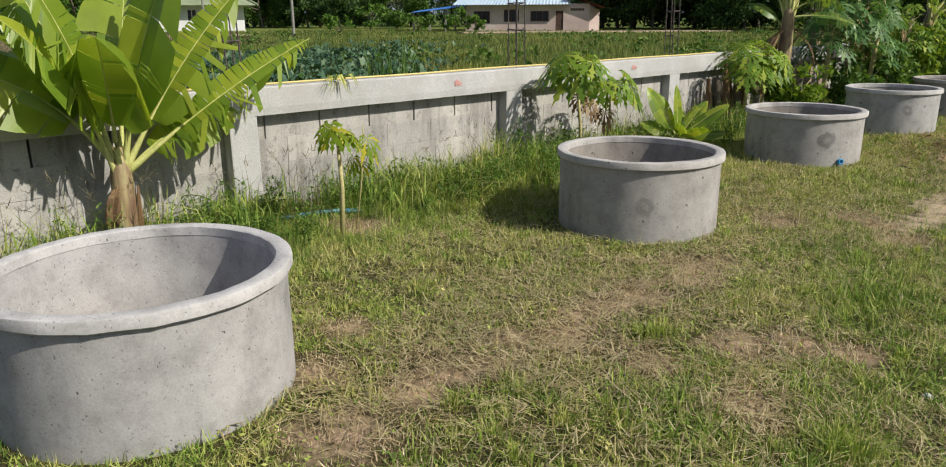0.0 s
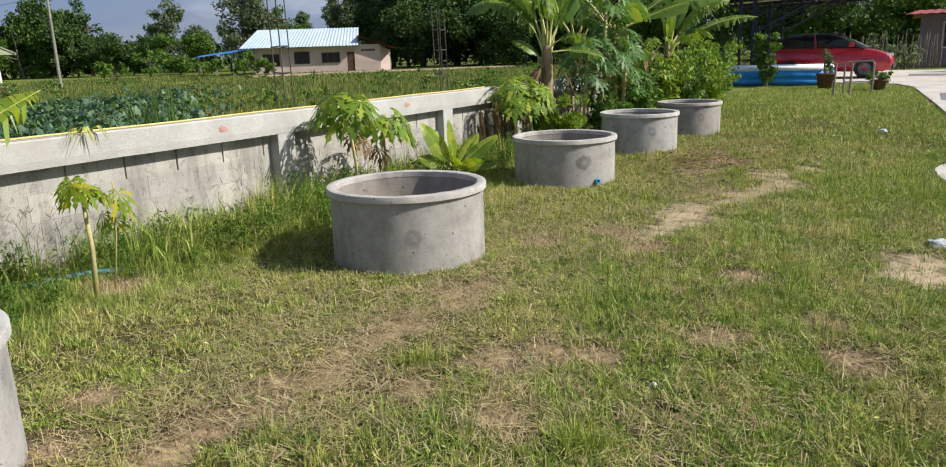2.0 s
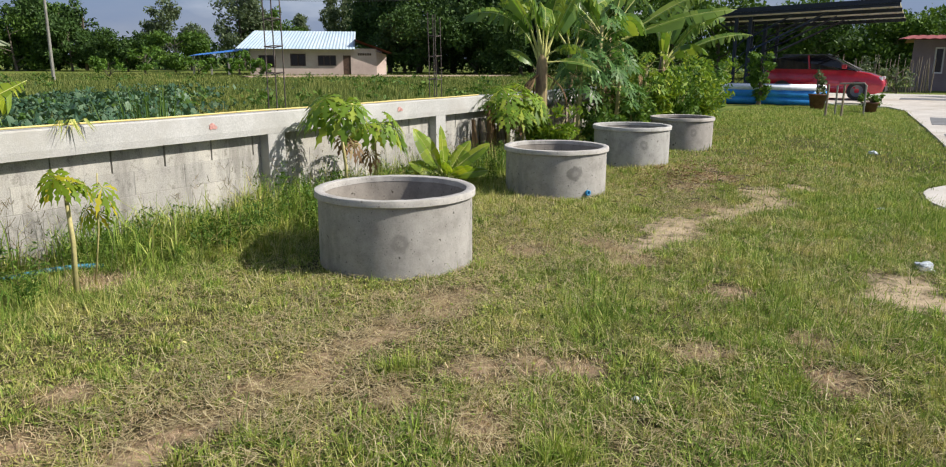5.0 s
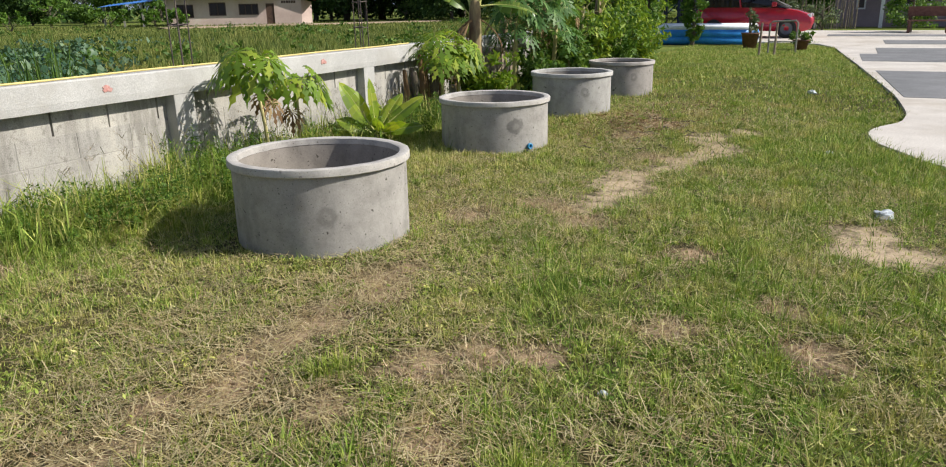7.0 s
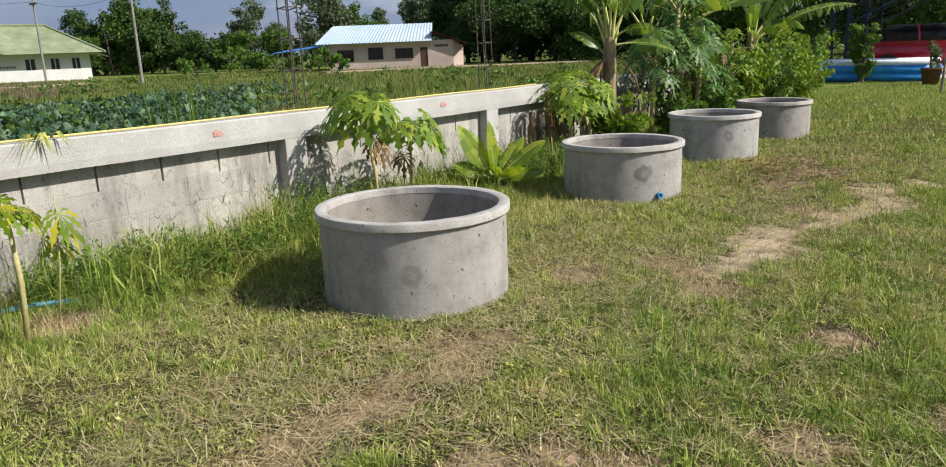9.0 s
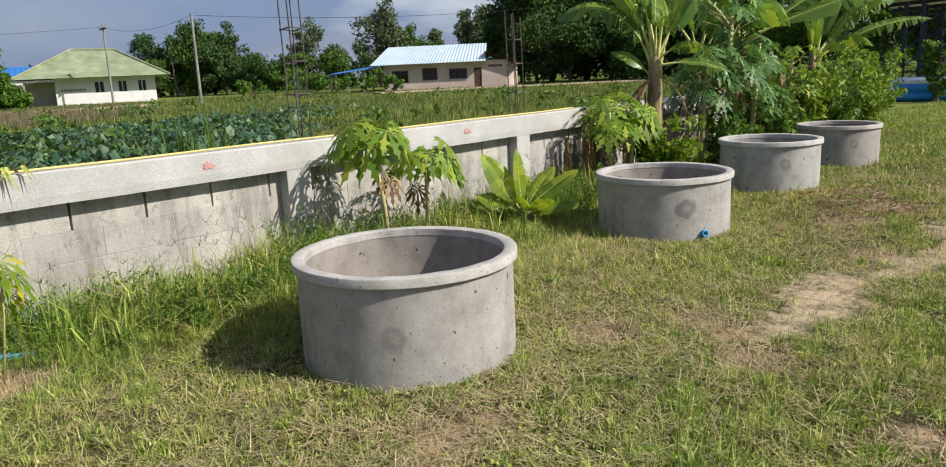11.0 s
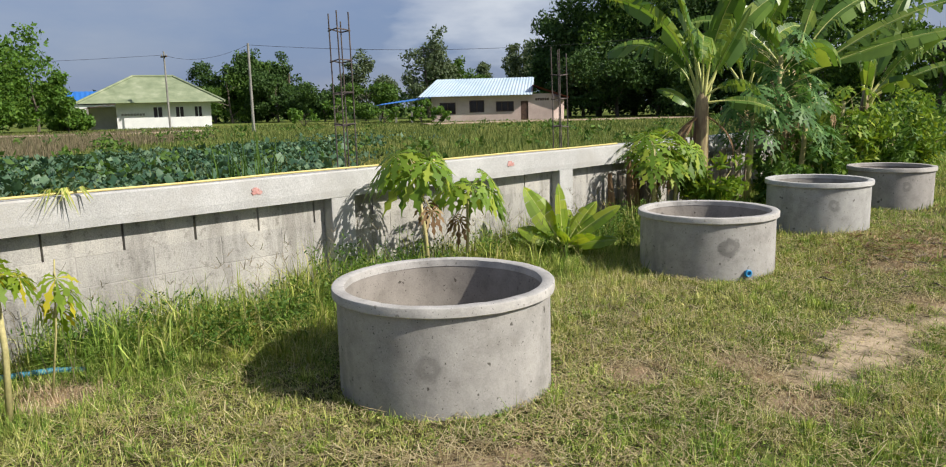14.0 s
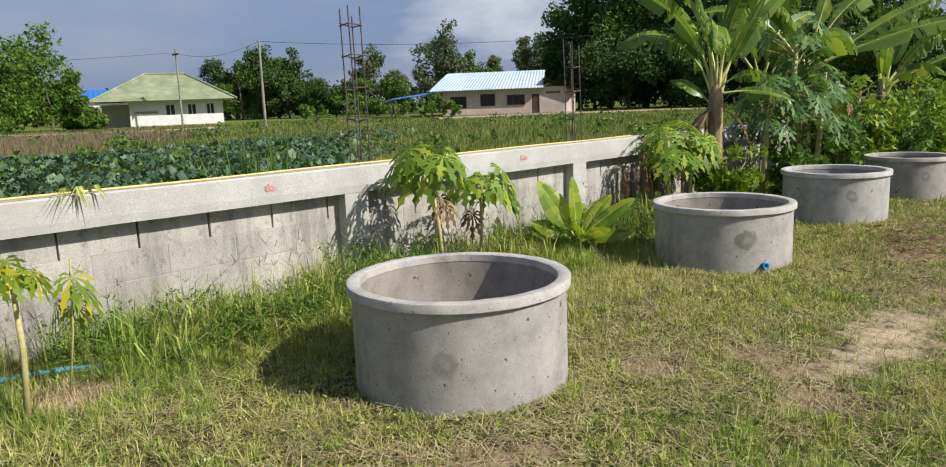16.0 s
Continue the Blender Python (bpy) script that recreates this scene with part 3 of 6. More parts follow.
def tank(x, y, g, r, h, tone, ang, sz, size, k):
    root = thing("concrete_tank", pose(x, y, g), ("pale grey" if k == 0 else "weathered grey") + " round concrete ring tank standing on the lawn", "tank", "tanks in a row along the wall")
    ro, t = r - 0.022, 0.036
    a = radians(ang)
    mat = tank_concrete("tank_concrete", tone, (ro * math.cos(a), ro * math.sin(a), sz), size, (0.8, 0.75, 0.56, 0.7, 0.75)[k], 0.85 if k else 0.2)
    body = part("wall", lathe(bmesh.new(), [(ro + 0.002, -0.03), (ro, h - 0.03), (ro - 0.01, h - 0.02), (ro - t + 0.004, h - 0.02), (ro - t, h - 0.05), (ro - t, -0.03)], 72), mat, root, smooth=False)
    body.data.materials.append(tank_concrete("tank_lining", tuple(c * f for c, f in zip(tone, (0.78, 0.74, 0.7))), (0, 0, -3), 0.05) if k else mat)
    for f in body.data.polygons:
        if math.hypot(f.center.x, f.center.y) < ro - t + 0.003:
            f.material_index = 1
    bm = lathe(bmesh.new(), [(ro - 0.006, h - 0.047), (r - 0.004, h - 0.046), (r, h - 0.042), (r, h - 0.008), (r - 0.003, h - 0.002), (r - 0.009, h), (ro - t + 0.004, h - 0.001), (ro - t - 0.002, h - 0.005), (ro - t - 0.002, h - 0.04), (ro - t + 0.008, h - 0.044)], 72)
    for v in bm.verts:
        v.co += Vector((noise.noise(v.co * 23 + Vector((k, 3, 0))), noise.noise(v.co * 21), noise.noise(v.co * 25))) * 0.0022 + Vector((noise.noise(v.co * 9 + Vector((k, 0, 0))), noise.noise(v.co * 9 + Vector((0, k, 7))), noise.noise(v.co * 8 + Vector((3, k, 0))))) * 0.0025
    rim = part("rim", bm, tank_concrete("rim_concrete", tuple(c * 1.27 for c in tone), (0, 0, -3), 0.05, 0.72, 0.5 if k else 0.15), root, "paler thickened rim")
    part("floor", lathe(bmesh.new(), [(0.001, -0.02), (ro - t + 0.01, -0.02), (ro - t + 0.01, 0.03), (0.001, 0.03)], 40), mat, root)
    for o in root.children:
        o.data.polygons.foreach_set("use_smooth", [True] * len(o.data.polygons))
        o.data.set_sharp_from_angle(angle=radians(35))
    return root


tanks = [tank(*row, k) for k, row in enumerate(TANKS)]
a = math.atan2(5.69 - 5.985, -1.94 + 2.5)
bm = lathe(bmesh.new(), [(0.016, -0.02), (0.024, -0.02), (0.024, 0.03), (0.029, 0.032), (0.029, 0.05), (0.016, 0.05)], 20)
part("outlet_pipe", bm, M["blue_plastic"], tanks[2], "blue plastic outlet pipe", True, Matrix.Translation((0.498 * math.cos(a), 0.498 * math.sin(a), 0.068)) @ Matrix.Rotation(a, 4, "Z") @ Matrix.Rotation(math.pi / 2, 4, "Y"))


# ---- far houses ----
def frame_at(x, y, z, dx, dy):
    """A frame at a place: its x along (dx, dy), its y away from the lawn."""
    n = math.hypot(dx, dy)
    return Matrix.Translation((x, y, z)) @ Matrix.Rotation(math.atan2(dy / n, dx / n), 4, "Z")


def bearing(deg_left, dist):
    """A place seen from the last stand of the walk, by its bearing left of +y."""
    a = radians(deg_left)
    return 0.355 - dist * math.sin(a), 0.524 + dist * math.cos(a)


def prism(bm, pts, d):
    """A solid from a closed outline of points, pushed along d."""
    a = [bm.verts.new(p) for p in pts]
    b = [bm.verts.new(Vector(p) + Vector(d)) for p in pts]
    bm.faces.new(a)
    bm.faces.new(b[::-1])
    for k in range(len(a)):
        bm.faces.new((a[k], b[k], b[(k + 1) % len(a)], a[(k + 1) % len(a)]))
    return bm


def wall_with_holes(bm, x0, x1, z0, z1, y0, y1, holes):
    """An upright wall with openings cut through."""
    xs = sorted({x0, x1, *[h[0] for h in holes], *[h[1] for h in holes]})
    zs = sorted({z0, z1, *[max(z0, h[2]) for h in holes], *[h[3] for h in holes]})
    pts = {}

    def v(i, k, y):
        if (i, k, y) not in pts:
            pts[i, k, y] = bm.verts.new((xs[i], y, zs[k]))
        return pts[i, k, y]

    def solid(i, k):
        if not (0 <= i < len(xs) - 1 and 0 <= k < len(zs) - 1):
            return False
        mx, mz = (xs[i] + xs[i + 1]) / 2, (zs[k] + zs[k + 1]) / 2
        return not any(h[0] < mx < h[1] and h[2] < mz < h[3] for h in holes)
    for i in range(len(xs) - 1):
        for k in range(len(zs) - 1):
            if not solid(i, k):
                continue
            for y in (y0, y1):
                bm.faces.new((v(i, k, y), v(i + 1, k, y), v(i + 1, k + 1, y), v(i, k + 1, y)))
            for di, dk, a, b in ((-1, 0, (i, k), (i, k + 1)), (1, 0, (i + 1, k), (i + 1, k + 1)), (0, -1, (i, k), (i + 1, k)), (0, 1, (i, k + 1), (i + 1, k + 1))):
                if not solid(i + di, k + dk):
                    bm.faces.new((v(*a, y0), v(*b, y0), v(*b, y1), v(*a, y1)))
    return bm


def window(parent, u0, u1, v0, v1, cols, frame_mat, y=0.0):
    w = part("window", boxed(u0, u1, y + 0.1, y + 0.13, v0, v1), M["window_dark"], parent, "dark glazed window")
    bm = bmesh.new()
    t = 0.07
    for a, b, c, d in ((u0, u1, v0, v0 + t), (u0, u1, v1 - t, v1), (u0, u0 + t, v0 + t, v1 - t), (u1 - t, u1, v0 + t, v1 - t)):
        box(bm, a, b, y + 0.03, y + 0.1, c, d)
    for k in range(1, cols):
        c = u0 + (u1 - u0) * k / cols
        box(bm, c - t / 2, c + t / 2, y + 0.035, y + 0.1, v0 + t, v1 - t)
    part("frame", bm, frame_mat, w)


def corrugated(bm, p00, p10, p01, p11, n, amp, thick=0.02):
    """A sheet of ribs running from the edge p00-p10 up to p01-p11."""
    p00, p10, p01, p11 = map(Vector, (p00, p10, p01, p11))
    nor = (p10 - p00).cross(p01 - p00).normalized()
    prev = None
    for k in range(n + 1):
        s = k / n
        off = nor * (amp if k % 2 else 0)
        row = [bm.verts.new(p00.lerp(p10, s) + off), bm.verts.new(p01.lerp(p11, s) + off), bm.verts.new(p01.lerp(p11, s) + off - nor * thick), bm.verts.new(p00.lerp(p10, s) + off - nor * thick)]
        if prev:
            for i in range(4):
                bm.faces.new((prev[i], prev[(i + 1) % 4], row[(i + 1) % 4], row[i]))
        prev = row
    return bm


pink = thing("house", frame_at(-48.75, 44.1, 0.06, 0.753, 0.658), "unfinished pinkish bungalow with pale blue metal roof", "house")
holes = [(0.7, 2.1, 0.6, 1.62), (3.3, 4.6, 0.72, 1.75), (5.6, 7.15, 0.75, 1.62), (7.75, 8.4, 0.0, 1.62)]
part("wall", wall_with_holes(bmesh.new(), 0, 10.6, -0.2, 2.2, 0, 0.18, holes), M["pink_wall"], pink)
bm = bmesh.new()
box(bm, 0, 0.18, 0.18, 6, -0.2, 2.2)
box(bm, 0, 11.4, 5.82, 6, -0.2, 2.2)
part("wall", bm, M["pink_wall"], pink)
part("wall", prism(bmesh.new(), [(10.6, 0.0, -0.2), (11.5, 0.9, -0.2), (11.5, 0.9, 1.7), (10.6, 0.0, 1.95)], (-0.1, 0.12, 0)), M["pink_wall"], pink)
for h, c in zip(holes[:3], (2, 2, 3)):
    window(pink, *h, c, M["dark_wood"])
part("door", boxed(7.75, 8.4, 0.06, 0.12, 0.0, 1.62), M["dark_wood"], pink, "dark wooden door")
for k in range(6):
    part("vent_block", boxed(9.0 + k * 0.2, 9.16 + k * 0.2, -0.02, 0.0, 1.62, 1.82), M["dark_wood"], pink)
part("roof", corrugated(bmesh.new(), (-1.1, -0.7, 2.12), (8.75, -0.7, 2.12), (0.1, 3.2, 3.7), (8.95, 3.2, 3.7), 70, 0.04), M["blue_roof"], pink, "pale blue ribbed metal roof")
part("roof", corrugated(bmesh.new(), (0.1, 3.2, 3.7), (8.95, 3.2, 3.7), (-1.1, 7.0, 2.1), (8.75, 7.0, 2.1), 30, 0.04), M["blue_roof"], pink)
part("gable", prism(bmesh.new(), [(8.7, -0.5, 2.1), (8.9, 3.2, 3.62), (8.7, 6.6, 2.1)], (0.06, 0, 0)), M["dark_wood"], pink, "dark red-brown gable end")
part("roof", corrugated(bmesh.new(), (8.75, -0.5, 2.95), (8.75, 5.5, 2.95), (11.9, -0.5, 1.85), (11.9, 5.5, 1.85), 20, 0.03), M["red_roof"], pink, "low red lean-to roof")
part("awning", corrugated(bmesh.new(), (-4.9, -0.4, 1.5), (-0.1, -0.4, 2.0), (-4.9, 4.0, 1.7), (-0.1, 4.0, 2.3), 30, 0.03), M["deep_blue_roof"], pink, "deep blue metal awning")
for u in (-4.6, -3.2, -1.8):
    part("post", boxed(u, u + 0.14, -0.2, -0.06, -0.1, 1.55 + (u + 4.9) * 0.1), M["pole"], pink)

green = thing("house", frame_at(-71.1, 23.6, -0.1, 0.371, 0.929), "white house with mossy green hipped roof", "house")
gh = [(4.95, 5.8, 1.05, 2.1), (6.85, 7.65, 1.05, 2.1), (8.5, 9.25, 1.05, 2.1)]
part("wall", wall_with_holes(bmesh.new(), 1.9, 10.0, -0.3, 2.6, 0, 0.18, gh), M["white_wall"], green)
bm = bmesh.new()
box(bm, 1.9, 2.08, 0.18, 8, -0.3, 2.6)
box(bm, 9.82, 10.0, 0.18, 8, -0.3, 2.6)
box(bm, 2.08, 9.82, 7.82, 8, -0.3, 2.6)
part("wall", bm, M["white_wall"], green)
for h in gh[:3]:
    window(green, *h, 2, M["white_wall"])
for k in range(8):
    part("vent_block", boxed(2.3 + 0.25 * k, 2.5 + 0.25 * k, -0.02, 0.0, 1.3, 1.5), M["pole"], green)
part("wall", boxed(-0.6, 1.88, 2.4, 2.55, -0.3, 2.2), M["white_wall"], green, "shaded wall under the lean-to")
bm = bmesh.new()
e = [bm.verts.new(p) for p in ((-1.2, -1.2, 2.45), (11.2, -1.2, 2.45), (11.2, 9.2, 2.45), (-1.2, 9.2, 2.45), (3.4, 4, 4.95), (7.0, 4, 4.95))]
for f in ((0, 1, 5, 4), (1, 2, 5), (2, 3, 4, 5), (3, 0, 4), (3, 2, 1, 0)):
    bm.faces.new([e[i] for i in f])
part("roof", bm, M["green_roof"], green, "mossy green tiled hip roof")
bm = bmesh.new()
for p, q in ((0, 4), (1, 5), (4, 5)):
    pts = ((-1.2, -1.2, 2.5), (11.2, -1.2, 2.5), 0, 0, (3.4, 4, 5.0), (7.0, 4, 5.0))
    tube(bm, [pts[p], pts[q]], 0.12, 6)
part("ridge", bm, M["green_roof"], green)
part("carport_roof", corrugated(bmesh.new(), (-2.6, -1.3, 1.75), (1.9, -1.3, 2.35), (-2.6, 5, 1.85), (1.9, 5, 2.42), 24, 0.03), M["rusty_sheet"], green, "rusty lean-to roof")
for u in (-2.4, -0.4):
    part("post", boxed(u, u + 0.15, -1.2, -1.05, -0.2, 1.76 + (u + 2.6) * 0.13), M["pole"], green)

shed = thing("shed", frame_at(*bearing(74.2, 92), 0, 0.28, 0.96), "low white shed with a bright blue metal roof", "shed")
part("wall", wall_with_holes(bmesh.new(), 0, 7, -0.2, 2.9, 0, 0.16, [(1.0, 2.0, 0.9, 2.0), (4.0, 5.2, 0.9, 2.0)]), M["white_wall"], shed)
part("wall", boxed(0, 7, 3.8, 4.0, -0.2, 2.9), M["white_wall"], shed)
part("roof", corrugated(bmesh.new(), (-0.5, -0.6, 2.85), (7.5, -0.6, 2.85), (-0.3, 2.0, 3.95), (7.3, 2.0, 3.95), 30, 0.04), M["deep_blue_roof"], shed, "bright blue metal roof")
part("roof", corrugated(bmesh.new(), (-0.3, 2.0, 3.95), (7.3, 2.0, 3.95), (-0.5, 4.6, 2.85), (7.5, 4.6, 2.85), 30, 0.04), M["deep_blue_roof"], shed)


def utility_pole(x, y, h, arm):
    p = thing("utility_pole", pose(x, y, 0), "slim concrete utility pole beside the field", "pole")
    part("shaft", tube(bmesh.new(), [(0, 0, -0.3), (0.03, 0, h)], [0.1, 0.07], 8), M["pole"], p)
    if arm:
        part("crossarm", boxed(-0.6, 0.6, -0.06, 0.06, h - 0.5, h - 0.38), M["dark_wood"], p)
        for s in (-0.5, 0.0, 0.5):
            part("insulator", tube(bmesh.new(), [(s, 0, h - 0.38), (s, 0, h - 0.2)], [0.05, 0.03], 6), M["pole"], p)
    return p


utility_pole(-64.8, 27.8, 6.6, True)
utility_pole(-44.0, 24.5, 5.6, False)


def wire(a, b, sag):
    a, b = Vector(a), Vector(b)
    pts = [a.lerp(b, k / 20) - Vector((0, 0, sag * 4 * (k / 20) * (1 - k / 20))) for k in range(21)]
    tagged(part("power_line", tube(bmesh.new(), pts, 0.012, 4), M["rubber"]), "thin dark power line across the field", "wire")


wire((-64.8, 27.8, 6.3), (-44.0, 24.5, 5.5), 0.6)
wire((-44.0, 24.5, 5.5), (-20, 52, 6.6), 1.0)
wire((-64.8, 27.8, 6.3), (-95, -20, 6.3), 0.8)

# ---- yard at the far end ----
def build_slab():
    edge = [(1.35, 6.1), (1.08, 6.75), (0.86, 7.2), (0.8, 7.75), (0.92, 8.2), (1.15, 8.6), (1.27, 9.5), (1.2, 11.5), (0.75, 16.5), (0.2, 22.6), (-0.28, 24.4), (-4.5, 26.6), (-6.5, 26.8), (-6.5, 35), (14, 35), (14, 5.0), (2.4, 5.4)]
    for turn in range(2):    # round the cast edge
        soft = []
        for (ax, ay), (bx, by) in zip(edge, edge[1:] + edge[:1]):
            if max(ay, by) < 12 and max(ax, bx) < 5:
                soft += [(ax * 0.75 + bx * 0.25, ay * 0.75 + by * 0.25), (ax * 0.25 + bx * 0.75, ay * 0.25 + by * 0.75)]
            else:
                soft.append((ax, ay))
        edge = soft
    edge = [(x + (0.03 * noise.noise((3 * y, 3 * x, 0)) if x < 5 else 0), y) for x, y in edge]
    bm = prism(bmesh.new(), [(x, y, -0.05) for x, y in edge], (0, 0, 0.085))
    return tagged(part("paving", bm, M["slab"]), "pale concrete yard slab edging the lawn", "paving", kind="structure")


build_slab()
# thin dark grey sheets lying just above the pale slab
for pts in (((1.3, 11.0), (9, 11.0), (9, 15.2), (1.05, 15.2)), ((0.85, 17.6), (9, 17.6), (9, 22.5), (1.2, 22.5), (1.2, 20.0), (0.8, 20.0)), ((1.5, 24.5), (9, 24.5), (9, 26.8), (1.5, 26.8)), ((-0.2, 29.5), (7, 29.5), (7, 31), (-0.2, 31))):
    tagged(part("cement_patch", prism(bmesh.new(), [(x, y, 0.02) for x, y in pts], (0, 0, 0.021)), M["slab_grey"]), "darker grey patch on the yard slab", "paving", kind="structure")

carport = thing("carport", pose(0, 0, -0.08), "dark steel carport with a flat grey sheet roof", "carport")
part("roof_sheet", corrugated(bmesh.new(), (-6.4, 25.6, 3.02), (-0.4, 25.6, 3.22), (-6.4, 31.5, 2.85), (-0.4, 31.5, 2.98), 60, 0.03), M["metal_sheet"], carport, "ribbed grey translucent roof sheet")
bm = bmesh.new()
for y, dz in ((25.6, 0.0), (27.5, -0.06), (29.5, -0.13), (31.4, -0.2)):
    prism(bm, [(-6.4, y, 2.86 + dz), (-0.38, y, 3.06 + dz), (-0.38, y, 3.18 + dz), (-6.4, y, 2.98 + dz)], (0, 0.07, 0))
part("rafter", bm, M["steel_dark"], carport)
part("fascia", prism(bmesh.new(), [(-6.45, 25.52, 2.94), (-0.35, 25.52, 3.16), (-0.35, 25.52, 3.3), (-6.45, 25.52, 3.08)], (0, 0.06, 0)), M["steel_dark"], carport)
for x, y in ((-5.2, 26.0), (-4.75, 26.0), (-5.2, 28.6), (-4.75, 28.6), (-5.2, 31.2), (-4.75, 31.2)):
    part("post", boxed(x - 0.055, x + 0.055, y - 0.055, y + 0.055, 0.08, 2.85), M["steel_dark"], carport)
for y in (26.0, 28.6, 31.2):
    bm = bmesh.new()
    tube(bm, [(-4.75, y, 1.75), (-2.4, y, 2.95)], 0.04, 4)
    tube(bm, [(-4.75, y, 2.2), (-3.4, y, 2.92)], 0.03, 4)
    tube(bm, [(-5.2, y, 2.3), (-6.0, y, 2.85)], 0.035, 4)
    for k in range(5):
        tube(bm, [(-5.2, y, 0.5 + 0.45 * k), (-4.75, y, 0.95 + 0.45 * k)], 0.02, 4)
    part("brace", bm, M["steel_dark"], carport)


def build_car():
    car = thing("car", pose(-4.6, 28.7, 0.035), "red hatchback car parked under the carport", "car")
    L, W = 4.3, 1.74
    # side outline, front to +x, and half width at each station
    low = [(0.0, 0.5), (0.05, 0.36), (0.3, 0.26), (3.68, 0.22), (3.92, 0.3), (3.97, 0.5)]
    top = [(3.95, 0.66), (3.8, 0.8), (3.45, 0.92), (3.0, 1.0), (2.8, 1.03), (0.35, 1.06), (0.1, 0.95), (0.02, 0.75)]
    prof = low + top
    bm = bmesh.new()
    rings = []
    for s, inset in ((-1, 0.05), (-0.93, 0.0), (0.93, 0.0), (1, 0.05)):
        cx, cz = 2.0, 0.62
        rings.append([bm.verts.new((cx + (x - cx) * (1 - inset), s * W / 2, cz + (z - cz) * (1 - inset * 1.6))) for x, z in prof])
    for a, b in zip(rings, rings[1:]):
        for k in range(len(prof)):
            bm.faces.new((a[k], a[(k + 1) % len(prof)], b[(k + 1) % len(prof)], b[k]))
    bm.faces.new(rings[0])
    bm.faces.new(rings[-1][::-1])
    bmesh.ops.bevel(bm, geom=[e for e in bm.edges if e.is_boundary is False and e.calc_face_angle(0) > 0.5], offset=0.03, segments=2, affect="EDGES")
    part("body", bm, M["car_red"], car, "glossy red body", True)

    def cabin(h, grow):
        out = [(0.3, 1.04), (0.45, 1.4), (0.75, 1.5 + h), (2.0, 1.52 + h), (2.35, 1.42), (3.12, 1.0)]
        b = bmesh.new()
        rr = []
        for s, f in ((-1, 1), (1, 1)):
            rr.append([b.verts.new((x, s * (0.84 if z < 1.1 else 0.66 if z > 1.38 else 0.7) + s * grow, z)) for x, z in out])
        for k in range(len(out)):
            b.faces.new((rr[0][k], rr[0][(k + 1) % len(out)], rr[1][(k + 1) % len(out)], rr[1][k]))
        b.faces.new(rr[0])
        b.faces.new(rr[1][::-1])
        return b
    part("cabin", cabin(0.0, 0.0), M["car_glass"], car, "dark tinted windows")
    part("roof", boxed(0.62, 2.12, -0.66, 0.66, 1.5, 1.55, 0.018), M["alloy"], car, "dark grey roof panel")
    for s in (-1, 1):
        part("pillar", tube(bmesh.new(), [(2.05, s * 0.66, 1.53), (3.12, s * 0.85, 1.0)], 0.035, 6), M["alloy"], car)
        part("pillar", tube(bmesh.new(), [(1.5, s * 0.68, 1.5), (1.6, s * 0.86, 1.03)], 0.035, 6), M["car_red"], car)
        part("mirror", boxed(2.62, 2.78, s * 0.97 - 0.1, s * 0.97 + 0.1, 1.05, 1.2, 0.03), M["car_red"], car)
        part("headlight", boxed(3.56, 3.9, s * 0.74 - 0.1, s * 0.74 + 0.1, 0.66, 0.8, 0.03), M["lamp_clear"], car, "clear headlight")
        for x in (0.72, 3.15):
            w = part("wheel", lathe(bmesh.new(), [(0.2, -0.1), (0.3, -0.1), (0.32, -0.07), (0.32, 0.07), (0.3, 0.1), (0.2, 0.1)], 28), M["rubber"], car, "black tyre", True, Matrix.Translation((x, s * 0.8, 0.32)) @ Matrix.Rotation(math.pi / 2, 4, "X"))
            part("rim", lathe(bmesh.new(), [(0.02, -0.06), (0.2, -0.09), (0.2, 0.09), (0.02, 0.06)], 14), M["alloy"], w)
    part("bumper", boxed(3.8, 4.0, -0.7, 0.7, 0.3, 0.48, 0.04), M["rubber"], car)
    part("trim", boxed(1.0, 3.1, -0.885, 0.885, 0.4, 0.46), M["car_red"], car)


build_car()

pool = thing("paddling_pool", pose(-3.65, 24.6, 0.03), "large blue and white rectangular paddling pool", "pool")
for k in range(3):
    z = 0.12 + (0.0, 0.2, 0.38)[k]
    bm = bmesh.new()
    pts = [(-1.45, -0.8, z), (1.45, -0.8, z), (1.45, 0.8, z), (-1.45, 0.8, z), (-1.45, -0.8, z)]
    for a, b in zip(pts, pts[1:]):
        tube(bm, [a, b], 0.13 if k < 2 else 0.085, 10)
    part("air_ring", bm, M["pool_white"] if k == 2 else M["pool_blue"], pool, "white top ring" if k == 2 else "blue ring", True)
part("base", boxed(-1.4, 1.4, -0.75, 0.75, -0.02, 0.06), M["pool_blue"], pool)

for x, y, h in ((-1.38, 18.85, 0.8), (-1.1, 19.6, 0.78)):
    tagged(part("stake", tube(bmesh.new(), [(x, y, -0.05), (x + 0.02, y, h)], [0.03, 0.026], 7), M["stick"]), "brown wooden stake standing in the lawn", "stake", "stakes by the yard")
frame_n = thing("metal_frame", pose(-0.95, 20.2, 0.0), "small bent steel pipe frame in the lawn", "frame")
part("pipe", tube(bmesh.new(), [(-0.35, 0, -0.05), (-0.35, 0, 0.74), (-0.3, 0, 0.79), (0.25, 0, 0.81), (0.3, 0, 0.76), (0.3, 0, -0.05)], 0.022, 8), M["pole"], frame_n)
part("crossbar", tube(bmesh.new(), [(-0.35, 0, 0.3), (0.3, 0, 0.3)], 0.015, 6), M["pole"], frame_n)


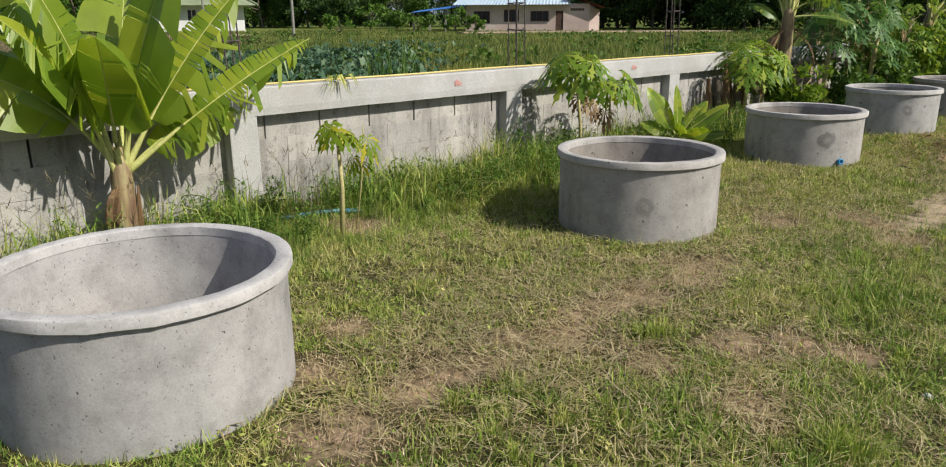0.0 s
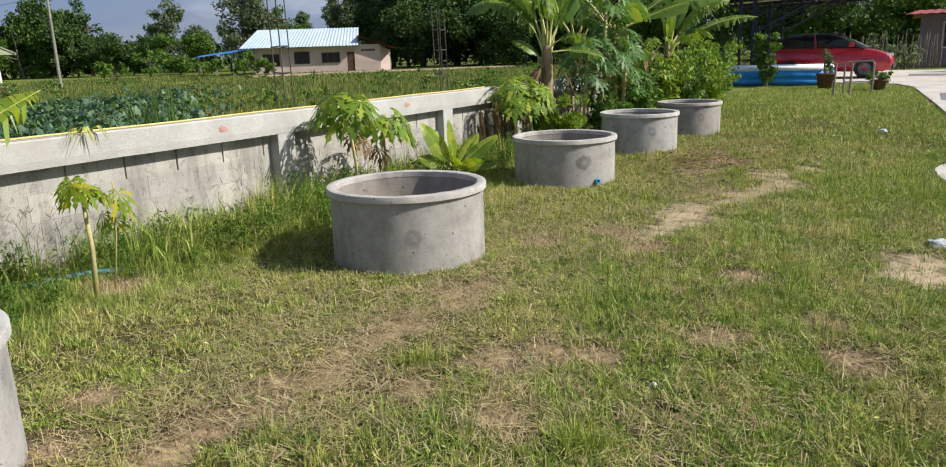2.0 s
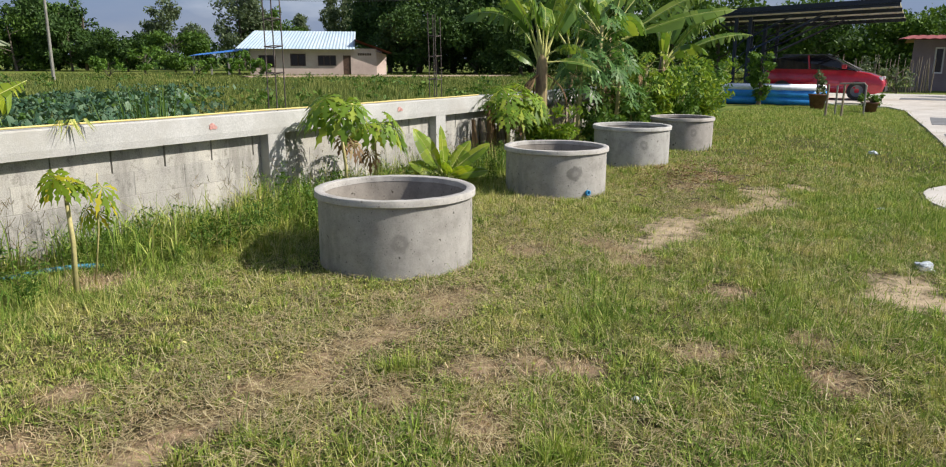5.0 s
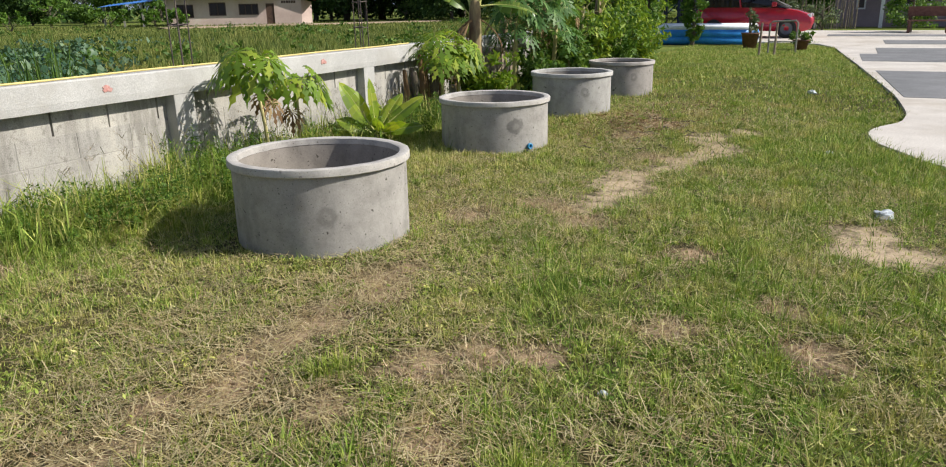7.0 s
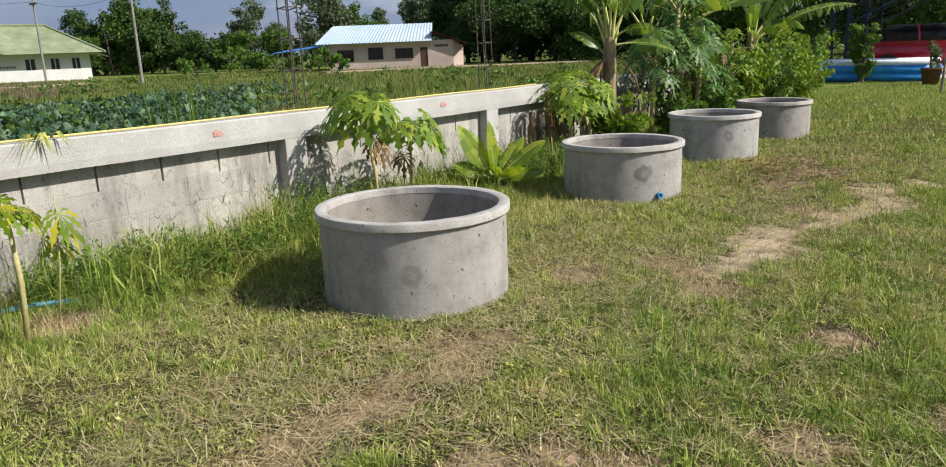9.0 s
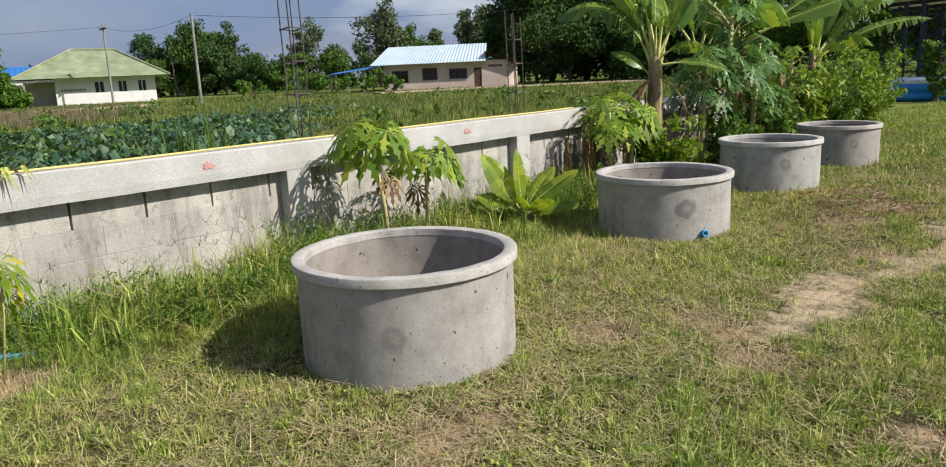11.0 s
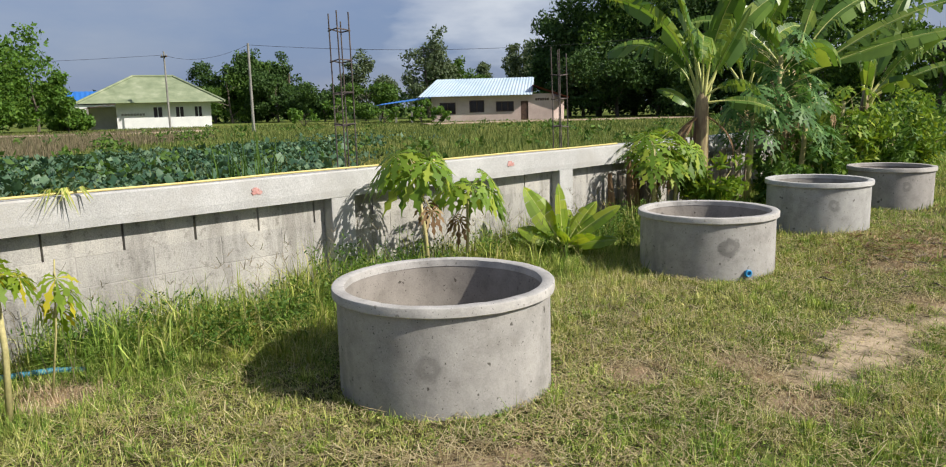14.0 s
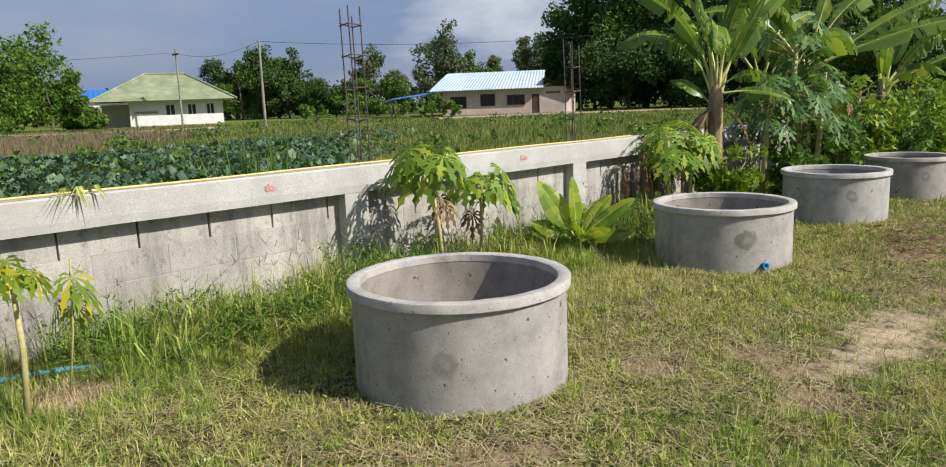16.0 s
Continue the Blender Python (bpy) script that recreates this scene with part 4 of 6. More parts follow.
def pot(x, y, r, h, label):
    p = thing("plant_pot", pose(x, y, 0.0), label, "pot")
    part("body", lathe(bmesh.new(), [(0.01, 0.0), (r * 0.72, 0.0), (r, h), (r * 1.08, h), (r * 1.08, h + 0.03), (r * 0.92, h + 0.03), (r * 0.9, h - 0.04), (0.01, h - 0.05)], 24), M["terracotta"], p, "", True)
    return p


pot(-2.0, 22.4, 0.24, 0.4, "brown clay pot with a tall croton at the lawn edge")
pot(-0.62, 21.9, 0.2, 0.24, "dark bowl pot with low weeds at the lawn edge")

mauve = thing("house", pose(-0.25, 40.5, 0), "low mauve house with a red metal roof", "house")
part("wall", wall_with_holes(bmesh.new(), 0, 9, -0.1, 2.34, 0, 0.16, [(0.9, 1.3, 0.8, 2.0), (2.6, 4.0, 0.95, 2.0), (6.0, 7.0, 0, 2.0)]), M["purple_wall"], mauve)
bm = bmesh.new()
box(bm, 0, 0.16, 0.16, 6, -0.1, 2.34)
box(bm, 0.16, 9, 5.84, 6, -0.1, 2.34)
box(bm, 8.84, 9, 0.16, 5.84, -0.1, 2.34)
part("wall", bm, M["purple_wall"], mauve)
window(mauve, 0.9, 1.3, 0.8, 2.0, 1, M["white_wall"])
window(mauve, 2.6, 4.0, 0.95, 2.0, 2, M["white_wall"])
part("door", boxed(6.0, 7.0, 0.05, 0.1, 0, 2.0), M["dark_wood"], mauve)
part("roof", corrugated(bmesh.new(), (-0.6, -1.6, 2.34), (9.6, -1.6, 2.34), (-0.3, 3, 2.62), (9.3, 3, 2.62), 50, 0.03), M["red_roof"], mauve, "red metal roof")
part("roof", corrugated(bmesh.new(), (-0.3, 3, 2.62), (9.3, 3, 2.62), (-0.6, 6.5, 2.34), (9.6, 6.5, 2.34), 30, 0.03), M["red_roof"], mauve)
part("post", boxed(1.9, 2.05, -1.4, -1.25, -0.1, 2.34), M["white_wall"], mauve, "white porch post")

fence = thing("stick_fence", pose(-3.6, 37.5, 0), "fence of uneven dry grey sticks", "fence")
rnd = random.Random(12)
for k in range(44):
    x = k * 0.1 + rnd.uniform(-0.03, 0.03)
    h = rnd.uniform(1.0, 1.7)
    part("stick", tube(bmesh.new(), [(x, rnd.uniform(-.03, .03), -0.1), (x + rnd.uniform(-.12, .12), 0, h)], [0.03, 0.015], 5), M["stick"], fence)
bench = thing("wooden_bench", pose(3.1, 32.4, 0.035), "rough brown wooden bench in the yard", "bench")
part("seat", boxed(-0.7, 0.7, -0.2, 0.2, 0.42, 0.47, 0.01), M["terracotta"], bench)
part("backrest", boxed(-0.7, 0.7, 0.18, 0.22, 0.6, 0.95, 0.01), M["terracotta"], bench)
for x in (-0.62, 0.62):
    for y in (-0.16, 0.2):
        part("leg", boxed(x - 0.04, x + 0.04, y - 0.03, y + 0.03, 0, 0.42 if y < 0 else 0.9), M["terracotta"], bench)


# ---- plants ----
def soup(name, verts, sizes, mat, parent=None, label="", smooth=False, order=None):
    """A mesh of loose faces: vertices in order, and how many each face takes."""
    verts, sizes = np.asarray(verts, np.float32).reshape(-1, 3), np.asarray(sizes, np.int32)
    me = bpy.data.meshes.new(name)
    me.vertices.add(len(verts))
    me.vertices.foreach_set("co", verts.ravel())
    order = np.arange(len(verts)) if order is None else order
    me.loops.add(len(order))
    me.loops.foreach_set("vertex_index", np.asarray(order, np.int32).ravel())
    me.polygons.add(len(sizes))
    me.polygons.foreach_set("loop_start", np.concatenate([[0], np.cumsum(sizes)[:-1]]).astype(np.int32))
    me.polygons.foreach_set("loop_total", sizes)
    me.update(calc_edges=True)
    ob = finish(new(name, me), mat, smooth)
    ob.parent = parent
    return tagged(ob, label)


def tufted(rng, x, y, each, spread):
    """Blades that spring in tufts from the given places: x, y and the way each leans."""
    n = len(x) * each
    a, r = rng.uniform(0, 2 * np.pi, n), spread * np.abs(rng.normal(0, 1, n))
    return np.repeat(x, each) + np.cos(a) * r, np.repeat(y, each) + np.sin(a) * r, a + rng.normal(0, 0.5, n)


def blades(name, x, y, h, w, mat, rng, lean=0.5, bent=True, z=None, az=None):
    """Grass: each blade a bent, tapering strip of its own."""
    n = len(x)
    z0 = ground_z(x, y) - 0.004 if z is None else z
    face = rng.uniform(0, 2 * np.pi, n)
    az = rng.uniform(0, 2 * np.pi, n) if az is None else az
    ln = np.abs(rng.normal(0, lean, n))
    d = np.stack([np.cos(az), np.sin(az), np.zeros(n)], 1)
    s = np.stack([np.cos(face), np.sin(face), np.zeros(n)], 1) * (w / 2)[:, None]
    base = np.stack([x, y, z0], 1)
    up = np.array([0, 0, 1.0])
    tip = base + d * (h * ln)[:, None] + up * (h / np.sqrt(1 + ln ** 2))[:, None]
    if bent:
        mid = base + d * (h * ln * 0.22)[:, None] + up * (h * 0.62 / np.sqrt(1 + 0.3 * ln ** 2))[:, None]
        v = np.stack([base - s, base + s, mid + s * 0.85, tip, mid - s * 0.85], 1).reshape(-1, 3)
        order = (np.arange(n)[:, None] * 5 + np.array([0, 1, 2, 4, 4, 2, 3])).ravel()
        return soup(name, v, np.tile([4, 3], n), mat, order=order)
    v = np.stack([base - s, base + s, tip], 1).reshape(-1, 3)
    return soup(name, v, np.full(n, 3), mat)


def grass_material(name, green, dry, scale, bias, trans=0.3, tuft=2.5):
    """Blades that turn from green to dry in drifts across the ground."""
    m, nt, p = bare(name)
    geo = nt.nodes.new("ShaderNodeNewGeometry")
    a = ramp_node(nt, geo.outputs["Random Per Island"], green)
    b = ramp_node(nt, geo.outputs["Random Per Island"], dry)
    f = ramp_node(nt, noise_node(nt, scale, 8.0, 0.74, coords="World"), [(bias - 0.07, (0, 0, 0)), (bias + 0.08, (1, 1, 1))])
    col = mixed(nt, f, a, b)
    # lusher and paler tufts side by side
    col = mixed(nt, 1.0, col, ramp_node(nt, noise_node(nt, tuft, 4.0, 0.7, coords="World"), [(0.34, (0.42, 0.5, 0.45)), (0.5, (1.0, 1.0, 1.0)), (0.66, (1.5, 1.42, 1.35))]), "MULTIPLY")
    nt.links.new(col, p.inputs["Base Color"])
    p.inputs["Roughness"].default_value, p.inputs["Specular IOR Level"].default_value = 0.6, 0.2
    tr = nt.nodes.new("ShaderNodeBsdfTranslucent")
    nt.links.new(mixed(nt, 1.0, col, (1.3, 1.3, 0.75), "MULTIPLY"), tr.inputs["Color"])
    mx = nt.nodes.new("ShaderNodeMixShader")
    mx.inputs["Fac"].default_value = trans
    nt.links.new(p.outputs["BSDF"], mx.inputs[1])
    nt.links.new(tr.outputs["BSDF"], mx.inputs[2])
    nt.links.new(mx.outputs["Shader"], nt.nodes["Material Output"].inputs["Surface"])
    return m


M["lawn"] = grass_material("lawn_blade", [(0.0, (0.1, 0.19, 0.03)), (0.5, (0.21, 0.32, 0.05)), (1.0, (0.42, 0.47, 0.13))],
                           [(0.0, (0.22, 0.25, 0.05)), (0.4, (0.4, 0.36, 0.12)), (1.0, (0.72, 0.6, 0.33))], 1.7, 0.555, 0.17, 12.0)
M["lawn_dry"] = leafy("drying_lawn_blade", [(0.0, (0.24, 0.28, 0.06)), (0.4, (0.37, 0.38, 0.1)), (0.8, (0.56, 0.52, 0.2)), (1.0, (0.75, 0.7, 0.4))], 0.7, 0.12, scale=12.0)
M["lawn_dead"] = leafy("dead_grass_stubble", [(0.0, (0.3, 0.21, 0.13)), (0.4, (0.48, 0.35, 0.23)), (0.8, (0.64, 0.5, 0.34)), (1.0, (0.78, 0.68, 0.5))], 0.8, 0.08, scale=12.0)
M["field_near"] = grass_material("golden_field_blade", [(0.0, (0.08, 0.14, 0.025)), (0.5, (0.16, 0.21, 0.04)), (1.0, (0.28, 0.29, 0.075))],
                                 [(0.0, (0.22, 0.2, 0.05)), (0.5, (0.36, 0.31, 0.11)), (1.0, (0.5, 0.41, 0.18))], 0.5, 0.5)
M["field_grass"] = grass_material("field_grass_blade", [(0.0, (0.07, 0.115, 0.03)), (0.5, (0.13, 0.17, 0.045)), (1.0, (0.23, 0.25, 0.08))],
                                  [(0.0, (0.17, 0.19, 0.05)), (0.5, (0.28, 0.28, 0.09)), (1.0, (0.4, 0.36, 0.15))], 0.22, 0.57)
M["tall_grass"] = grass_material("tall_grass_blade", [(0.0, (0.11, 0.21, 0.03)), (0.5, (0.21, 0.33, 0.055)), (1.0, (0.42, 0.48, 0.12))],
                                 [(0.0, (0.2, 0.27, 0.035)), (0.6, (0.36, 0.38, 0.09)), (1.0, (0.6, 0.52, 0.25))], 1.4, 0.5, 0.2, 9.0)


def sandy(x, y, places):
    """How bare the lawn is at a place, 0 to 1."""
    b = np.zeros_like(x)
    for cx, cy, r in places:
        wob = 1 + 0.3 * np.sin(7 * x + 3) * np.cos(6 * y) + 0.25 * np.sin(19 * x + 5 * y) * np.sin(17 * y - 3 * x)
        b = np.maximum(b, 1 - smooth01(np.hypot(x - cx, y - cy), r * 0.55 * wob, r * 1.25 * wob))
    return b


def patchy(x, y):
    """Slow drifts in the thickness of the grass."""
    return 0.5 + 0.25 * np.sin(1.9 * x + 0.7 * y + 1) * np.cos(1.3 * y - 0.8 * x) + 0.25 * np.sin(4.7 * x - 2.1 * y) * np.cos(3.9 * y + 1.7 * x + 2)


def outside_tanks(x, y, grow=0.0):
    keep = np.ones(len(x), bool)
    for t in TANKS:
        keep &= np.hypot(x - t[0], y - t[1]) > t[3] - 0.025 + grow
    return keep


def off_slab(x, y):
    edge = np.interp(y, [5.0, 5.9, 6.3, 6.75, 7.2, 7.75, 8.2, 8.6, 9.5, 11.5, 16.5, 22.6, 24.4], [5.0, 2.2, 1.3, 1.08, 0.86, 0.8, 0.92, 1.15, 1.27, 1.2, 0.75, 0.2, -0.28])
    return x < edge - 0.02 + 0.06 * np.sin(9 * y) + 0.05 * np.sin(23 * y + 1) + 0.04 * np.sin(61 * y)


def scatter(rng, n, x0, x1, y0, y1):
    return rng.uniform(x0, x1, n), rng.uniform(y0, y1, n)


def build_lawn():
    rng = np.random.default_rng(3)
    cx, cy = scatter(rng, 74000, -4.0, 3.6, -0.9, 8.2)
    size = 0.35 + rng.gamma(2.2, 0.31, len(cx))
    x, y, az = tufted(rng, cx, cy, 15, 0.018)
    size = np.repeat(size, 15)
    keep = outside_tanks(x, y) & off_slab(x, y) & (rng.random(len(x)) < (0.5 + 0.6 * patchy(x, y)) * (1 - 0.92 * sandy(x, y, SANDY)) * (1 - 0.45 * sandy(x, y, THIN)))
    # nothing of the lawn shows close to the feet of the camera
    keep &= (y > -0.9 + 0.9 * np.clip(x + 1.2, 0, 2)) | (x < -1.2)
    x, y, az, size = x[keep], y[keep], az[keep], size[keep]
    h = size * rng.uniform(0.014, 0.058, len(x)) * (1 - 0.2 * smooth01(-x, 0.6, 1.2)) * (0.6 + 0.9 * patchy(x * 0.7 + 3, y * 0.7)) * (1 - 0.4 * sandy(x, y, THIN)) * (1 + 0.9 * smooth01(-x, 2.5, 3.4))
    wide = rng.uniform(0.0032, 0.0072, len(x)) * (1 + 0.6 * smooth01(y, 3.5, 7))
    fray = np.clip(1.3 * sandy(x, y, THIN), 0, 1) * (0.55 + 0.9 * patchy(x * 3.1, y * 3.1 + 2))
    dying = rng.random(len(x)) < np.clip(fray, 0, 0.93)
    parched = 0.08 + 0.36 * smooth01(-x, 1.2, 1.9) * (1 - smooth01(-x, 2.9, 3.4)) + 0.3 * np.exp(-((x + 1.0) ** 2 / 0.5 + (y - 1.2) ** 2 / 0.8)) + 0.22 * smooth01(y, 3.0, 4.5) * smooth01(-x, 0.2, 0.9)
    drying = ~dying & (rng.random(len(x)) < parched * (0.5 + 1.0 * patchy(x * 1.9 + 1, y * 2.3)))
    for some, mat, words in ((~dying & ~drying, M["lawn"], "short patchy green lawn grass"), (drying, M["lawn_dry"], "yellowed drying blades in the lawn"), (dying, M["lawn_dead"], "dead pinkish-brown grass stubble in worn places")):
        tagged(blades("lawn_grass", x[some], y[some], h[some], wide[some], mat, rng, 1.15, False, az=az[some]), words, "grass", kind="stuff")
    x, y = scatter(rng, 170000, -3.9, 2.2, 8.2, 25.5)
    keep = outside_tanks(x, y) & off_slab(x, y) & (rng.random(len(x)) < 0.5 + 0.6 * patchy(x, y))
    x, y = x[keep], y[keep]
    h = rng.gamma(5, 0.009, len(x)) * (0.6 + 0.8 * patchy(x, y))
    wide = rng.uniform(0.008, 0.018, len(x))
    pale = rng.random(len(x)) < 0.45 * patchy(x * 1.7 + 2, y * 1.1) + 0.25 * np.exp(-((x + 1.2) ** 2 / 0.8 + (y - 9) ** 2 / 6))
    for some, mat, words in ((~pale, M["lawn"], "short green lawn grass towards the yard"), (pale, M["lawn_dry"], "yellowed lawn grass towards the yard")):
        tagged(blades("lawn_grass", x[some], y[some], h[some], wide[some], mat, rng, 0.9, False), words, "grass", kind="stuff")
    # thinner grass round about the part that is walked
    cx, cy = scatter(rng, 34000, -4.0, 9.0, -8.0, 9.5)
    keep = off_slab(cx, cy) & ~((cx < 3.5) & (cy > -0.8 + 0.9 * np.clip(cx + 1.2, 0, 2)) & (cy < 8.2))
    x, y, az = tufted(rng, cx[keep], cy[keep], 10, 0.05)
    keep = outside_tanks(x, y) & off_slab(x, y) & (x > -4.0)
    x, y, az = x[keep], y[keep], az[keep]
    tagged(blades("lawn_grass", x, y, rng.uniform(0.02, 0.07, len(x)), rng.uniform(0.008, 0.016, len(x)), M["lawn"], rng, 1.1, False, az=az), "rough lawn grass round the tanks", "grass", kind="stuff")
    # stray thicker tussocks
    cx, cy = scatter(rng, 1500, -2.8, 2.4, 0.0, 9.5)
    keep = outside_tanks(cx, cy, 0.05) & off_slab(cx + 0.1, cy) & (patchy(cx + 1, cy) + rng.normal(0, 0.1, len(cx)) > 0.5) & (sandy(cx, cy, THIN) < 0.25) & (sandy(cx, cy, SANDY) < 0.6)
    cx, cy = cx[keep], cy[keep]
    x, y, az = tufted(rng, cx, cy, 55, 0.035)
    h = np.repeat(rng.uniform(0.035, 0.095, len(cx)), 55) * rng.uniform(0.4, 1.1, len(x))
    tagged(blades("grass_tussocks", x, y, h, rng.uniform(0.003, 0.006, len(x)), M["tall_grass"], rng, 0.85, az=az), "thicker green grass tussocks scattered in the lawn", "grass", kind="stuff")
    x, y, az = tufted(rng, np.array([-0.18, -0.12, -0.2, -1.05, -1.1]), np.array([0.98, 1.04, 1.08, 1.38, 1.32]), 110, 0.045)
    tagged(blades("grass_tussocks", x, y, rng.uniform(0.05, 0.12, len(x)), rng.uniform(0.003, 0.006, len(x)), M["tall_grass"], rng, 0.7, az=az), "lush bright grass tuft in the lawn", "grass", kind="stuff")
    # low broad-leaved weeds between the blades
    n = 110000
    x, y = scatter(rng, n, -3.6, 3.0, -0.6, 8.5)
    keep = outside_tanks(x, y) & off_slab(x, y) & (rng.random(n) < np.clip(1.5 * patchy(x * 0.8 + 2, y * 0.8 + 1) - 0.35, 0, 1) * (1 - 0.9 * sandy(x, y, SANDY)) * (1 - 0.8 * sandy(x, y, THIN)))
    x, y = x[keep], y[keep]
    n = len(x)
    c = np.stack([x, y, ground_z(x, y) + rng.uniform(0.006, 0.035, n)], 1)
    a, L = rng.uniform(0, 6.283, n), rng.uniform(0.005, 0.013, n)
    u = np.stack([np.cos(a), np.sin(a), rng.normal(0.1, 0.35, n)], 1) * L[:, None]
    w = np.stack([-np.sin(a), np.cos(a), rng.normal(0, 0.3, n)], 1) * (L * 0.45)[:, None]
    v = np.stack([c - u, c + w, c + u, c - w], 1).reshape(-1, 3)
    tagged(soup("lawn_weeds", v, np.full(n, 4), M["tall_grass"]), "small broad-leaved green weeds in the lawn", "weeds", kind="stuff")
    # fallen dry clippings, thickest in front of the second tank and by the fourth
    n = 190000
    x, y = scatter(rng, n, -3.4, 2.2, -0.4, 9.5)
    heap = np.exp(-((x + 1.1) ** 2 / 1.6 + (y - 1.3) ** 2 / 1.4)) + 0.9 * np.exp(-((x + 1.2) ** 2 / 0.5 + (y - 6.9) ** 2 / 1.6)) + 0.7 * np.exp(-((x + 1.6) ** 2 / 0.4 + (y - 3.6) ** 2 / 1.2)) + 1.1 * np.exp(-((x + 1.44) ** 2 / 0.05 + np.clip(np.abs(y - 1.4) - 1.1, 0, 9) ** 2 / 0.1)) + 0.27 + 0.3 * smooth01(y, 2.5, 4.0) * smooth01(1.5 - x, 0, 0.6)
    keep = outside_tanks(x, y) & off_slab(x, y) & (rng.random(n) < heap * np.clip(2.2 * patchy(x * 1.3 + 5, y * 1.3) - 0.35, 0.08, 1.5) * (1 - 0.7 * sandy(x, y, SANDY)))
    x, y = x[keep], y[keep]
    n = len(x)
    L, a = rng.gamma(2.6, 0.024, n), rng.uniform(0, 2 * np.pi, n)
    z = ground_z(x, y) + rng.uniform(0.004, 0.035, n)
    d = np.stack([np.cos(a) * L / 2, np.sin(a) * L / 2, rng.normal(0, 0.12, n) * L], 1)
    s = np.stack([-np.sin(a), np.cos(a), np.zeros(n)], 1) * rng.uniform(0.0007, 0.002, n)[:, None]
    c = np.stack([x, y, z], 1)
    v = np.stack([c - d - s, c - d + s, c + d + s, c + d - s], 1).reshape(-1, 3)
    # raked wisps: strands that lie side by side
    m = 3800
    wx, wy = scatter(rng, m, -3.3, 2.0, -0.2, 9.0)
    ok = outside_tanks(wx, wy, 0.03) & off_slab(wx, wy) & (rng.random(m) < 0.25 + 0.75 * np.clip(np.exp(-((wx + 1.3) ** 2 / 1.1 + (wy - 1.6) ** 2 / 2.5)) + np.exp(-((wx + 1.42) ** 2 / 0.03)) * (wy < 2.7) + np.exp(-((wx + 1.3) ** 2 / 0.6 + (wy - 6.9) ** 2 / 1.6)), 0, 1))
    wx, wy = wx[ok], wy[ok]
    wa = rng.uniform(0, np.pi, len(wx))
    e = 12
    n2 = len(wx) * e
    a2 = np.repeat(wa, e) + rng.normal(0, 0.3, n2)
    L2 = rng.uniform(0.025, 0.09, n2)
    x2, y2 = np.repeat(wx, e) + rng.normal(0, 0.03, n2), np.repeat(wy, e) + rng.normal(0, 0.03, n2)
    c2 = np.stack([x2, y2, ground_z(x2, y2) + rng.uniform(0.012, 0.045, n2)], 1)
    d2 = np.stack([np.cos(a2) * L2 / 2, np.sin(a2) * L2 / 2, rng.normal(0, 0.08, n2) * L2], 1)
    s2 = np.stack([-np.sin(a2), np.cos(a2), np.zeros(n2)], 1) * rng.uniform(0.0006, 0.0014, n2)[:, None]
    v = np.concatenate([v, np.stack([c2 - d2 - s2, c2 - d2 + s2, c2 + d2 + s2, c2 + d2 - s2], 1).reshape(-1, 3)])
    n += n2
    tagged(soup("dry_clippings", v, np.full(n, 4), M["straw"]), "dry straw-coloured grass clippings strewn on the lawn", "straw", kind="stuff")


build_lawn()


